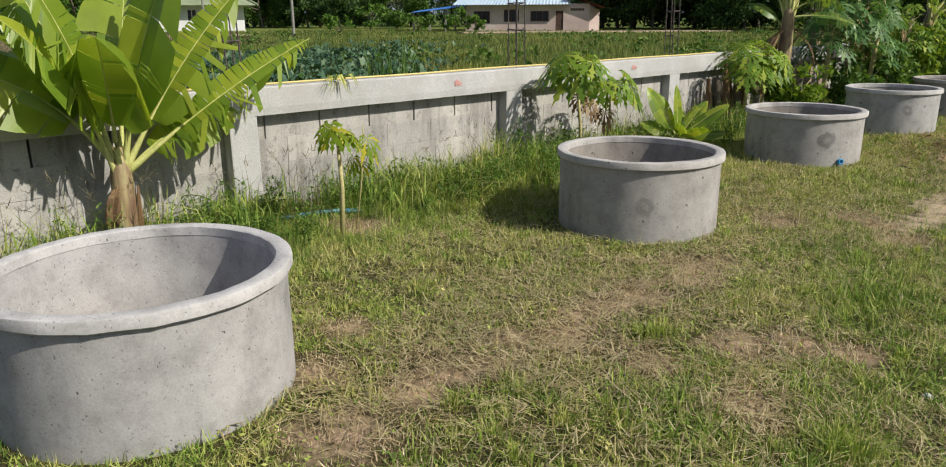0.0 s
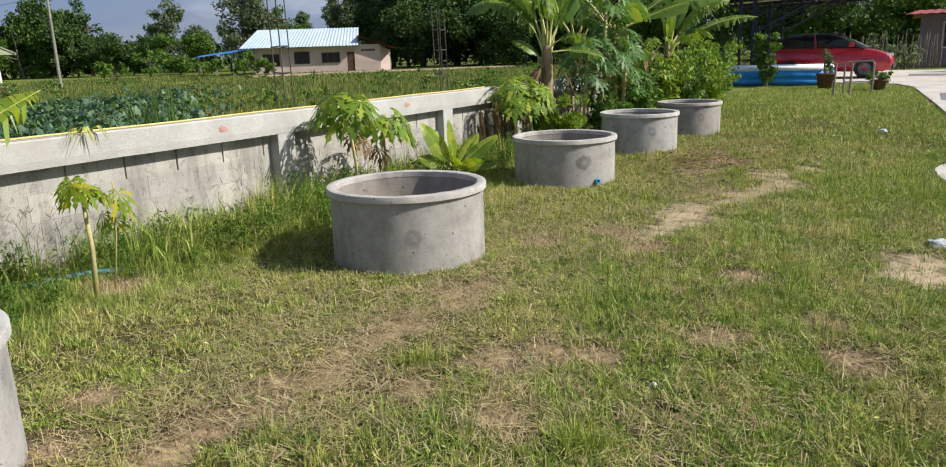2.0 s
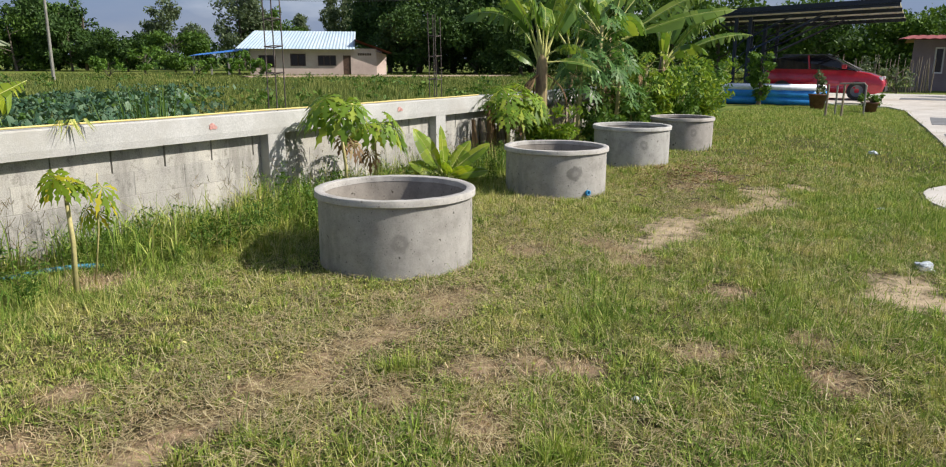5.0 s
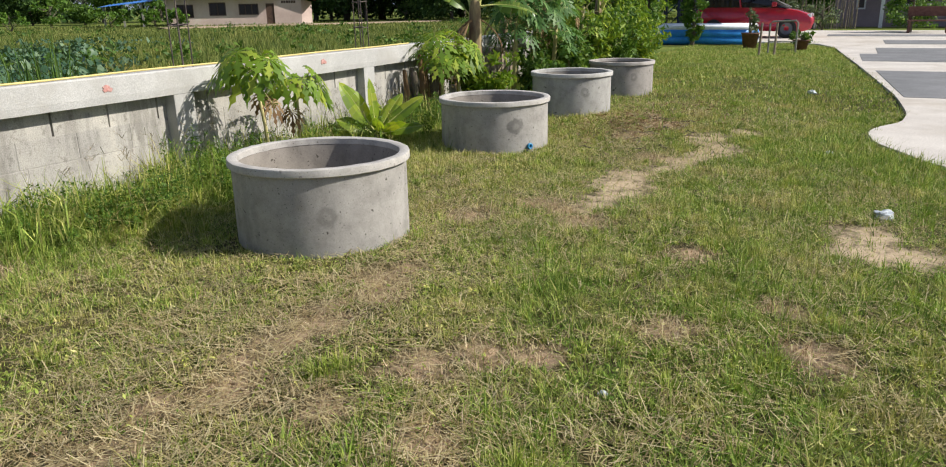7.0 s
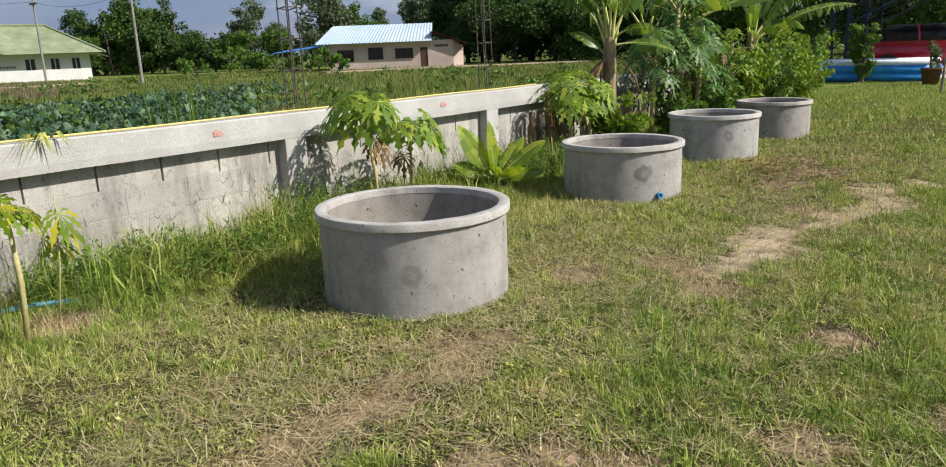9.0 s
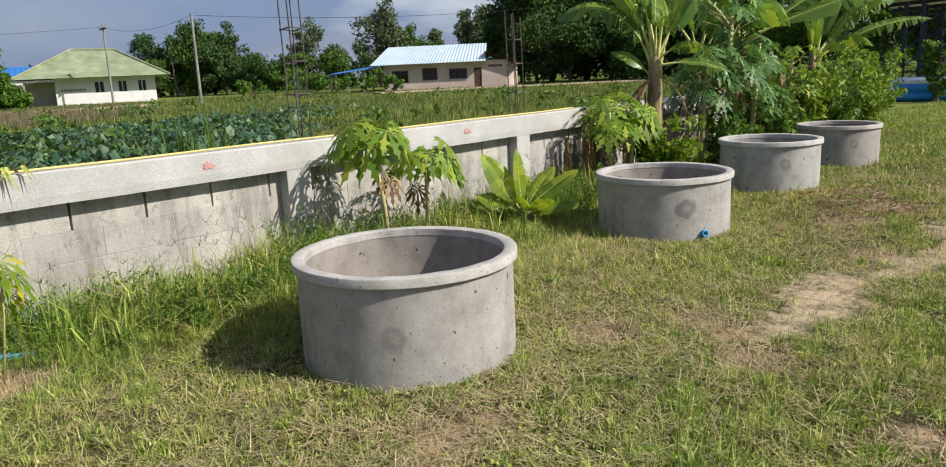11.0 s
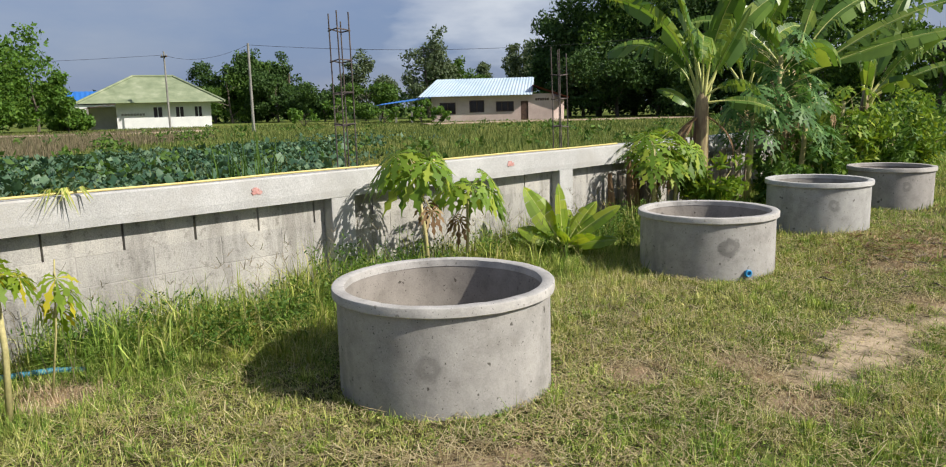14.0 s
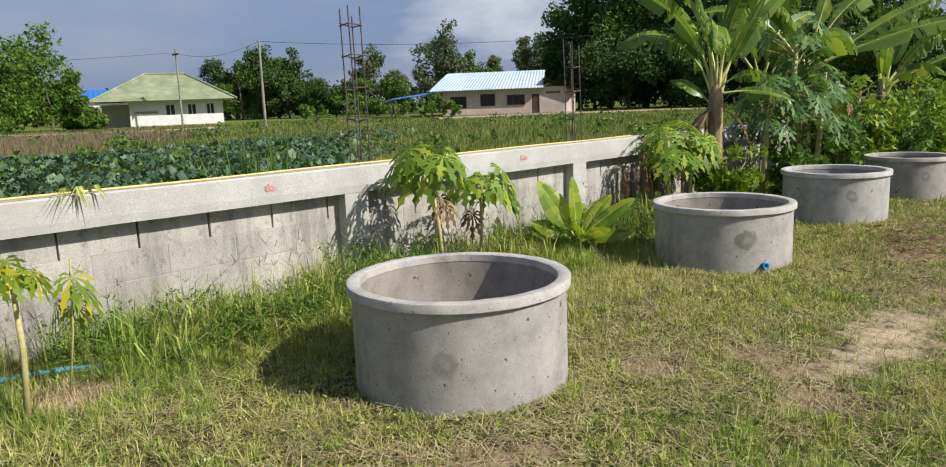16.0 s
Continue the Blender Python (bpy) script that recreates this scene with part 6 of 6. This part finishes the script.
def banana(x, y, stem, girth, leaves, seed, label, dead=0, lean=(0, 0), stalk=0.28):
    rng = np.random.default_rng(seed)
    t = thing("banana_plant", pose(x, y, float(ground_z(x, y))), label, "banana plant")
    top = Vector((lean[0], lean[1], stem))
    part("stem", tube(bmesh.new(), [(0, 0, -0.03), top * 0.3, top * 0.7, top, top + Vector((0, 0, 0.18 * stem + 0.05))], [girth * 1.25, girth * 1.05, girth * 0.95, girth * 0.85, girth * 0.4], 12), M["banana_stem"], t, "fibrous brown and yellow stem", True)
    # loose dry sheaths round the foot
    for k in range(3 if stem > 0.4 else 0):
        a = rng.uniform(0, 6.28)
        d = Vector((math.cos(a), math.sin(a), 0))
        part("dry_sheath", tube(bmesh.new(), [d * girth * 0.95 + Vector((0, 0, 0.0)), d * girth * 1.08 + top * 0.4, d * girth * 1.25 + top * rng.uniform(0.6, 0.85)], [girth * 0.35, girth * 0.32, 0.006], 6), M["dead_leaf"], t, "dry brown leaf sheath", True)
    for az, el, length, width, droop, torn in leaves:
        blade, rib = bmesh.new(), bmesh.new()
        b = top + Vector((math.cos(radians(az)), math.sin(radians(az)), 0)) * girth * 0.3 + Vector((0, 0, rng.uniform(-0.12, 0.12) * stem))
        tilt = rng.uniform(0.35, 0.95)
        slope = radians(el) - 0.45 * droop
        d = Vector((math.cos(radians(az)) * math.cos(slope), math.sin(radians(az)) * math.cos(slope), math.sin(slope)))
        side = d.cross(Vector((0, 0, 1))).normalized()
        up = side.cross(d)
        turn = max((1, -1), key=lambda k: (up * math.cos(tilt) - side * k * math.sin(tilt)).dot(to_sun))
        banana_leaf(blade, rib, b, radians(az), radians(el), length, width, droop, rng, torn, turn * tilt, 0.2 if stem < 0.3 else stalk)
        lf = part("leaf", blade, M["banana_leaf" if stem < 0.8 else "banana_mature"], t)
        part("rib", rib, M["banana_rib"], lf, "pale yellow rib", True)
    for k in range(dead):
        blade, rib = bmesh.new(), bmesh.new()
        banana_leaf(blade, rib, top * 0.92, rng.uniform(0, 6.28), radians(-25), stem * rng.uniform(0.45, 0.75), 0.09, 1.3, rng, 0.6)
        lf = part("dead_leaf", blade, M["dead_leaf"], t, "dry brown hanging leaf")
        part("rib", rib, M["dead_leaf"], lf)
    return t


banana(-3.88, 0.15, 0.5, 0.068, [(250, 60, 1.2, 0.44, 1.25, 0.1), (235, 74, 1.3, 0.36, 0.3, 0.2), (280, 82, 1.25, 0.36, 0.4, 0.75), (50, 78, 1.35, 0.42, 0.3, 0.4), (78, 60, 1.25, 0.32, 0.25, 0.95), (75, 38, 1.35, 0.3, 0.2, 0.97), (85, 46, 0.8, 0.26, 0.9, 0.6), (-20, 76, 1.0, 0.4, 1.0, 0.5), (200, 60, 1.1, 0.4, 0.9, 0.3), (140, 76, 1.3, 0.4, 0.3, 0.4), (-70, 76, 1.1, 0.36, 0.7, 0.7)], 1, "bright green banana plant with torn leaves beside the wall", 1, stalk=0.27)
banana(-3.85, 8.35, 1.22, 0.09, [(208, 80, 1.55, 0.36, 2.0, 0.8), (-62, 84, 1.4, 0.28, 2.6, 0.9), (28, 66, 1.05, 0.14, 0.1, 0.1), (210, 56, 0.6, 0.16, 0.9, 0.1), (190, 80, 1.9, 0.28, 1.3, 0.85), (60, 78, 1.8, 0.28, 1.0, 0.85), (240, 84, 1.9, 0.28, 0.6, 0.7), (-20, 84, 1.7, 0.28, 0.9, 0.8), (140, 76, 1.6, 0.28, 1.3, 0.85), (28, 10, 0.8, 0.16, 0.7, 0.9), (10, 40, 0.7, 0.16, 1.6, 0.9)], 2, "tall banana plant with ragged drooping leaves", 5)
banana(-3.7, 10.4, 1.45, 0.09, [(34, 40, 2.2, 0.28, 0.5, 0.95), (26, 26, 2.0, 0.26, 0.4, 0.35), (60, 62, 2.0, 0.28, 1.2, 0.9), (215, 66, 1.8, 0.28, 1.5, 0.9), (-30, 74, 1.2, 0.34, 2.5, 0.25), (-70, 80, 1.25, 0.34, 2.3, 0.25), (15, 82, 1.8, 0.28, 0.5, 0.5), (190, 76, 1.8, 0.28, 1.0, 0.9), (-110, 74, 1.6, 0.26, 1.4, 0.9)], 3, "tall banana plant with long arching leaves", 4)
banana(-3.5, 12.6, 1.1, 0.08, [(30, 36, 1.7, 0.24, 0.7, 0.95), (60, 52, 1.8, 0.24, 0.9, 0.9), (15, 72, 1.7, 0.26, 1.0, 0.8), (-70, 62, 1.5, 0.24, 1.4, 0.9), (130, 70, 1.8, 0.26, 1.0, 0.9), (-20, 52, 1.1, 0.22, 1.6, 0.7), (70, 78, 2.1, 0.28, 0.5, 0.6)], 4, "banana plant with arching torn leaves near the yard", 4)
banana(-4.6, 11.0, 1.3, 0.08, [(-80, 60, 1.8, 0.26, 1.4, 0.9), (20, 72, 1.8, 0.26, 1.0, 0.8), (80, 66, 1.8, 0.26, 1.2, 0.9), (180, 60, 1.8, 0.26, 1.2, 0.9), (-20, 80, 1.7, 0.28, 0.6, 0.7)], 6, "banana plant behind the wall with ragged leaves", 3)
banana(-3.5, 5.4, 0.14, 0.035, [(214, 60, 0.6, 0.165, 0.1, 0.0), (150, 82, 0.56, 0.13, 0.1, 0.0), (70, 56, 0.5, 0.12, 0.3, 0.0), (40, 42, 0.58, 0.13, 0.25, 0.0), (30, 18, 0.46, 0.12, 0.3, 0.0), (225, 34, 0.42, 0.12, 0.4, 0.0), (205, 18, 0.52, 0.13, 0.35, 0.0), (-52, 54, 0.36, 0.1, 0.8, 0.0), (0, 38, 0.36, 0.1, 0.6, 0.0), (120, 44, 0.46, 0.12, 0.4, 0.0)], 5, "small bright green banana sucker on the lawn", 0)


def papaya_leaf(bm, c, az, droop, R, rng, wilt=0.0):
    """A deeply lobed, hand-shaped leaf round its stalk's end."""
    out = Vector((math.cos(az), math.sin(az), 0))
    side = Vector((-math.sin(az), math.cos(az), 0))
    fwd = (out * math.cos(droop) - Vector((0, 0, math.sin(droop)))).normalized()
    nor = side.cross(fwd)
    c = Vector(c)
    for k in range(9):
        a = (k - 4) / 4 * 2.45
        L = R * (1.0 - 0.1 * abs(k - 4) / 2) * rng.uniform(0.85, 1.1)
        d = fwd * math.cos(a) + side * math.sin(a)
        w = d.cross(nor).normalized()
        sag = Vector((0, 0, -1)) * (0.16 + wilt)

        def at(s, u):
            return c + d * (L * s) + w * (L * u) + sag * (L * s * s)
        pts = [at(0.0, 0.0), at(0.3, 0.05), at(0.45, 0.065), at(0.55, 0.19), at(0.66, 0.065), at(0.76, 0.14), at(0.84, 0.04), at(1.0, 0.0)]
        left = [bm.verts.new(q) for q in pts]
        right = [left[0]] + [bm.verts.new(at(s, -u)) for s, u in ((0.3, 0.05), (0.45, 0.065), (0.55, 0.19), (0.66, 0.065), (0.76, 0.14), (0.84, 0.04))] + [left[-1]]
        for i in range(1, 7):
            q = [left[i], left[i + 1], right[i + 1], right[i]]
            if i == 6:
                q = [left[6], left[7], right[6]]
            bm.faces.new(q)
        bm.faces.new((left[0], left[1], right[1]))


def papaya(x, y, h, n, R, stalk, mat, seed, label, lean=(0.0, 0.0), spread=(0.0, 0.35), dry=0, girth=0.016, hang=0.0):
    rng = np.random.default_rng(seed)
    t = thing("papaya_plant", pose(x, y, float(ground_z(x, y))), label, "papaya plant")
    top = Vector((lean[0], lean[1], h))
    part("stem", tube(bmesh.new(), [(0, 0, -0.03), top * 0.5 + Vector((0.01, 0.012, 0)), top], [girth * 1.2, girth, girth * 0.75], 8), M["papaya_stem"], t, "slim pale stem", True)
    for k in range(n + dry):
        brown = k >= n
        az = k * 2.4 + rng.uniform(-0.3, 0.3)
        f = rng.uniform(*spread)
        s = top * (1 - f) if not brown else top * 0.85
        L = stalk * rng.uniform(0.7, 1.15)
        el = rng.uniform(0.05, 0.85) if not brown else -0.5
        e = s + Vector((math.cos(az) * math.cos(el), math.sin(az) * math.cos(el), math.sin(el))) * L
        bm = bmesh.new()
        papaya_leaf(bm, e, az, rng.uniform(0.4, 1.15) + hang if not brown else 1.4, R * rng.uniform(0.8, 1.15) * (0.55 if brown else 1), rng, 0.5 if brown else 0.15 + hang)
        lf = part("leaf", bm, M["dead_leaf"] if brown else mat, t, "withered brown leaf" if brown else "")
        part("stalk", tube(bmesh.new(), [s, s.lerp(e, 0.5) + Vector((0, 0, 0.03)), e], [0.005, 0.004, 0.003], 5), M["papaya_stem"], lf)
    return t


papaya(-3.265, 1.21, 0.66, 8, 0.125, 0.1, M["papaya_young"], 1, "young yellow-green papaya seedling with a thin stem", (-0.02, 0.02), (0.0, 0.06), 0, 0.014, 0.1)
papaya(-3.42, 1.42, 0.68, 4, 0.12, 0.07, M["papaya_young"], 2, "small yellowing papaya seedling beside the wall", (0.02, 0.08), (0.0, 0.42), 0, 0.005, 0.35)
papaya(-3.62, 4.0, 0.86, 13, 0.23, 0.24, M["papaya_leaf"], 3, "young papaya plant with hanging lobed leaves", (0.0, -0.1), (0.0, 0.06), 2, 0.015, 0.1)
papaya(-3.62, 4.34, 0.7, 9, 0.21, 0.19, M["papaya_leaf"], 4, "smaller papaya plant with hanging lobed leaves", (0.0, 0.06), (0.0, 0.06), 2, 0.012, 0.1)
papaya(-3.72, 7.15, 0.85, 26, 0.22, 0.3, M["papaya_leaf"], 5, "dense papaya plant by the end of the wall", (0, 0), (0.0, 0.4), 2, 0.022)
papaya(-3.75, 7.6, 0.7, 22, 0.21, 0.28, M["papaya_leaf"], 6, "dense papaya plant by the end of the wall", (0, 0.05), (0.0, 0.5), 1, 0.02)
papaya(-3.45, 9.35, 1.75, 40, 0.21, 0.42, M["papaya_grey"], 7, "tall papaya tree with bluish lobed leaves", (0.05, 0.0), (0.0, 0.55), 2, 0.035)
papaya(-3.4, 10.0, 1.45, 34, 0.2, 0.38, M["papaya_grey"], 8, "papaya tree with bluish lobed leaves", (0.05, 0.1), (0.0, 0.6), 1, 0.03)
papaya(-3.55, 8.9, 1.3, 32, 0.2, 0.36, M["papaya_grey"], 9, "papaya tree with bluish lobed leaves", (0.0, 0.1), (0.0, 0.6), 1, 0.03)
papaya(-3.35, 11.2, 1.2, 26, 0.22, 0.36, M["papaya_leaf"], 10, "leafy papaya tree near the yard", (0.0, 0.1), (0.0, 0.6), 1, 0.03)


def fern_palm(x, y, seed):
    rng = np.random.default_rng(seed)
    t = thing("palm_seedling", pose(x, y, 0), "feathery dark green palm seedling by the wall", "palm")
    for k in range(9):
        az, el, L = k * 0.72 + rng.uniform(-.2, .2), rng.uniform(0.75, 1.3), rng.uniform(0.45, 0.62)
        p, pts = Vector((0, 0, 0)), []
        bm = bmesh.new()
        for i in range(14):
            d = Vector((math.cos(az) * math.cos(el), math.sin(az) * math.cos(el), math.sin(el)))
            pts.append(p.copy())
            side = Vector((-math.sin(az), math.cos(az), 0))
            if i > 2:
                for s in (-1, 1):
                    tip = p + side * s * 0.1 * math.sin(math.pi * i / 15) + d * 0.05 - Vector((0, 0, 0.035))
                    bm.faces.new([bm.verts.new(q) for q in (p - d * 0.006, p + d * 0.006, tip)])
            p = p + d * L / 14
            el -= 0.13
        tube(bm, pts, 0.003, 4)
        part("frond", bm, M["bush_leaf"], t)


fern_palm(-3.78, 0.62, 3)
fern_palm(-3.72, 0.75, 4)


def shrub(x, y, h, w, mat, seed, label, size=0.06, count=30, clumps=46):
    """A bush of upright stems with pointed leaves."""
    rng = np.random.default_rng(seed)
    t = thing("shrub", pose(x, y, float(ground_z(x, y))), label, "shrub")
    cs = []
    for k in range(7):
        a, L = rng.uniform(0, 6.28), rng.uniform(0.15, 0.5) * w
        e = Vector((math.cos(a) * L, math.sin(a) * L, h * rng.uniform(0.7, 0.95)))
        part("stem", tube(bmesh.new(), [(0.02 * math.cos(a), 0.02 * math.sin(a), -0.03), e * 0.5 + Vector((0, 0, 0.1 * h)), e], [0.012, 0.009, 0.004], 5), M["papaya_stem"], t)
        for i in range(clumps // 7):
            f = rng.uniform(0.15, 1.0)
            cs.append(np.array(e * f) + rng.normal(0, 0.1 * w, 3))
    v = leaf_cards(rng, np.array(cs), 0.16 * w, count, size, 0.32)
    v[:, 2] = np.maximum(v[:, 2], 0.02)
    soup("foliage", v, np.full(len(v) // 4, 4), mat, t)


for k, (x, y, h, w) in enumerate([(-3.55, 8.0, 0.6, 0.8), (-3.3, 9.0, 0.7, 0.8), (-3.3, 10.6, 1.0, 0.9), (-3.2, 11.4, 1.1, 1.0), (-3.1, 12.2, 1.2, 1.0), (-3.3, 13.2, 1.1, 1.1), (-3.2, 14.3, 0.9, 1.1), (-3.6, 15.4, 0.9, 1.2), (-3.9, 11.8, 1.5, 1.1), (-3.9, 13.8, 1.4, 1.2), (-4.1, 16.8, 1.2, 1.5), (-4.4, 19.0, 1.2, 1.6), (-5.0, 21.5, 1.3, 1.7)]):
    shrub(x, y, h, w, M["bush_leaf"] if k % 3 else M["papaya_leaf"], 100 + k, "leafy green shrub in the planted strip along the wall", 0.06 + 0.002 * k, 26, 63)

# ---- small things ----
rng = np.random.default_rng(77)
for cy in (1.72, 1.8):
    vv = []
    for k in range(9):
        a = rng.uniform(-0.8, 0.8)
        p0 = np.array([WALL_X - 0.06, cy, 0.915])
        p1 = p0 + np.array([0.09, 0.1 * math.sin(a) - 0.02, 0.035])
        p2 = p0 + np.array([0.15, 0.24 * math.sin(a) - 0.06, -rng.uniform(0.03, 0.13)])
        w = np.array([0.0, 0.006, 0.004])
        vv += [p0 - w, p0 + w, p1 + w, p1 - w, p1 - w, p1 + w, p2]
    tagged(soup("grass_tuft", vv, np.tile([4, 3], 9), M["tall_grass"]), "tuft of grass hanging over the wall coping", "grass")
pts = [(-3.9, 0.9, 0.05), (-3.82, 1.08, 0.06), (-3.79, 1.22, 0.06), (-3.766, 1.314, 0.062), (-3.736, 1.415, 0.06), (-3.73, 1.52, 0.05), (-3.7, 1.66, 0.025)]
tagged(part("garden_hose", tube(bmesh.new(), pts, 0.016, 8), M["hose_blue"], None, smooth=True), "faded blue garden hose lying in the grass", "hose")


def crumpled(name, x, y, r, seed, label, category):
    bm = bmesh.new()
    bmesh.ops.create_icosphere(bm, subdivisions=3, radius=r)
    for v in bm.verts:
        n = noise.noise(v.co * (3.2 / r) * 0.5 + Vector((seed, 0, 0)))
        v.co = Vector((v.co.x * 1.25, v.co.y, v.co.z * 0.7)) * (1 + 0.6 * n)
    ob = part(name, bm, M["bag"], None)
    ob.matrix_world = pose(x, y, float(ground_z(x, y)) + r * 0.5)
    return tagged(ob, label, category)


crumpled("plastic_bag", 0.87, 4.5, 0.05, 3, "crumpled white plastic bag on bare soil", "bag")
crumpled("paper_scrap", -0.097, 1.646, 0.014, 4, "small white scrap lying in the grass", "litter")
crumpled("paper_scrap", 0.5, 6.6, 0.03, 6, "small white scrap lying in the grass", "litter")
crumpled("paper_scrap", 0.15, 11.0, 0.045, 7, "white scrap lying on the lawn", "litter")


def log(x, y, z, a, L, r, label):
    d = Vector((math.cos(a), math.sin(a), 0.03)) * L / 2
    bm = tube(bmesh.new(), [-d, -d * 0.3 + Vector((0, 0.01, 0.01)), d * 0.4, d], [r, r * 1.05, r * 0.9, r * 0.7], 7)
    ob = part("dead_branch", bm, M["stick"] if L > 0.19 else M["bark"], None)
    ob.matrix_world = pose(x, y, z)
    tagged(ob, label, "branch")


rnd = random.Random(21)
for k in range(60):
    x, y = rnd.gauss(-1.25, 0.35), rnd.gauss(7.2, 0.6)
    if all(math.hypot(x - t[0], y - t[1]) > 0.66 for t in TANKS):
        log(x, y, float(ground_z(x, y)) + 0.02, rnd.uniform(0, 6.28), rnd.uniform(0.05, 0.24), rnd.uniform(0.003, 0.007), "dry twig lying among the clippings")

def dead_litter():
    """Brown broken banana leaves raked into a low heap past the third tank."""
    g = np.random.default_rng(61)
    n = 900
    x, y = np.concatenate([g.normal(-1.5, 0.35, n), g.normal(-1.0, 0.35, n // 3)]), np.concatenate([g.normal(7.3, 0.55, n), g.normal(8.6, 0.5, n // 3)])
    ok = outside_tanks(x, y, 0.03)
    x, y = x[ok], y[ok]
    n = len(x)
    a, L, w = g.uniform(0, 6.283, n), g.uniform(0.03, 0.13, n), g.uniform(0.004, 0.014, n)
    c = np.stack([x, y, ground_z(x, y) + g.uniform(0.01, 0.07, n)], 1)
    d = np.stack([np.cos(a), np.sin(a), g.normal(0, 0.25, n)], 1) * (L / 2)[:, None]
    q = np.stack([-np.sin(a), np.cos(a), g.normal(0, 0.5, n)], 1) * (w / 2)[:, None]
    up = np.stack([np.zeros(n), np.zeros(n), g.uniform(0.0, 0.02, n)], 1)
    v = np.stack([c - d, c + q + up, c + d, c - q + up], 1).reshape(-1, 3)
    tagged(soup("leaf_litter", v, np.full(n, 4), M["dead_leaf"]), "brown dry leaf litter raked up beside the tanks", "litter", kind="stuff")


dead_litter()

# withered stems against the end of the wall
for k in range(9):
    y = 6.78 + 0.08 * k + rnd.uniform(-0.02, 0.02)
    h = rnd.uniform(0.5, 0.82)
    bm = tube(bmesh.new(), [(0, 0, -0.03), (-0.03, 0.01, h * 0.5), (-0.05, rnd.uniform(-.04, .04), h)], [0.035, 0.04, 0.02], 7)
    ob = part("withered_plant", bm, M["bark"] if k % 2 else M["dead_leaf"], None)
    ob.matrix_world = pose(WALL_X + 0.1 + 0.05 * (k % 3), y, 0.03)
    tagged(ob, "withered brown banana plant leaning on the wall", "plant", "withered stems by the wall")
for k in range(5):
    y = 8.9 + 0.17 * k
    h = rnd.uniform(0.45, 0.75)
    ob = part("board", boxed(-0.012, 0.012, -0.06, 0.06, -0.05, h, 0.004), M["stick"], None)
    ob.matrix_world = pose(-3.95 + 0.02 * k, y, 0.06, 0, rnd.uniform(-4, 4), rnd.uniform(-12, 12))
    tagged(ob, "weathered upright board in the planted strip", "board", "boards in the planted strip")

# ---- wall blocks ----
def build_blocks():
    bm = boxed(-0.035, 0.035, -0.219, 0.219, -0.087, 0.087, 0.0025)
    me = bpy.data.meshes.new("block")
    bm.to_mesh(me)
    bm.free()
    me.materials.append(M["block"])
    rnd = random.Random(9)
    rows = [(-0.005, 0.181, 0.199), (0.178, 0.181, 0.417), (0.361, 0.181, 0.363), (0.539, 0.177, 0.199)]
    for bay, (a, b) in enumerate(zip(POSTS, POSTS[1:])):
        for r, (z, h, first) in enumerate(rows):
            y = a + first - 0.436 + (0.0 if bay == 3 else 0.13 * (bay % 3))
            joint = 0.01 if r == 3 else 0.005
            while y < b - 0.1:
                y0, y1 = max(y + joint * 0.5, a + 0.101), min(y + 0.436 - joint * rnd.uniform(0.5, 1.0), b - 0.101)
                if y1 - y0 > 0.04:
                    ob = new("block", me)
                    ob.parent = wall
                    ob.matrix_local = Matrix.Translation((WALL_X - 0.135 + rnd.uniform(-0.0015, 0.0015), (y0 + y1) / 2, z + h / 2)) @ Matrix.Diagonal((1, (y1 - y0) / 0.438, h / 0.176, 1))
                y += 0.436


build_blocks()
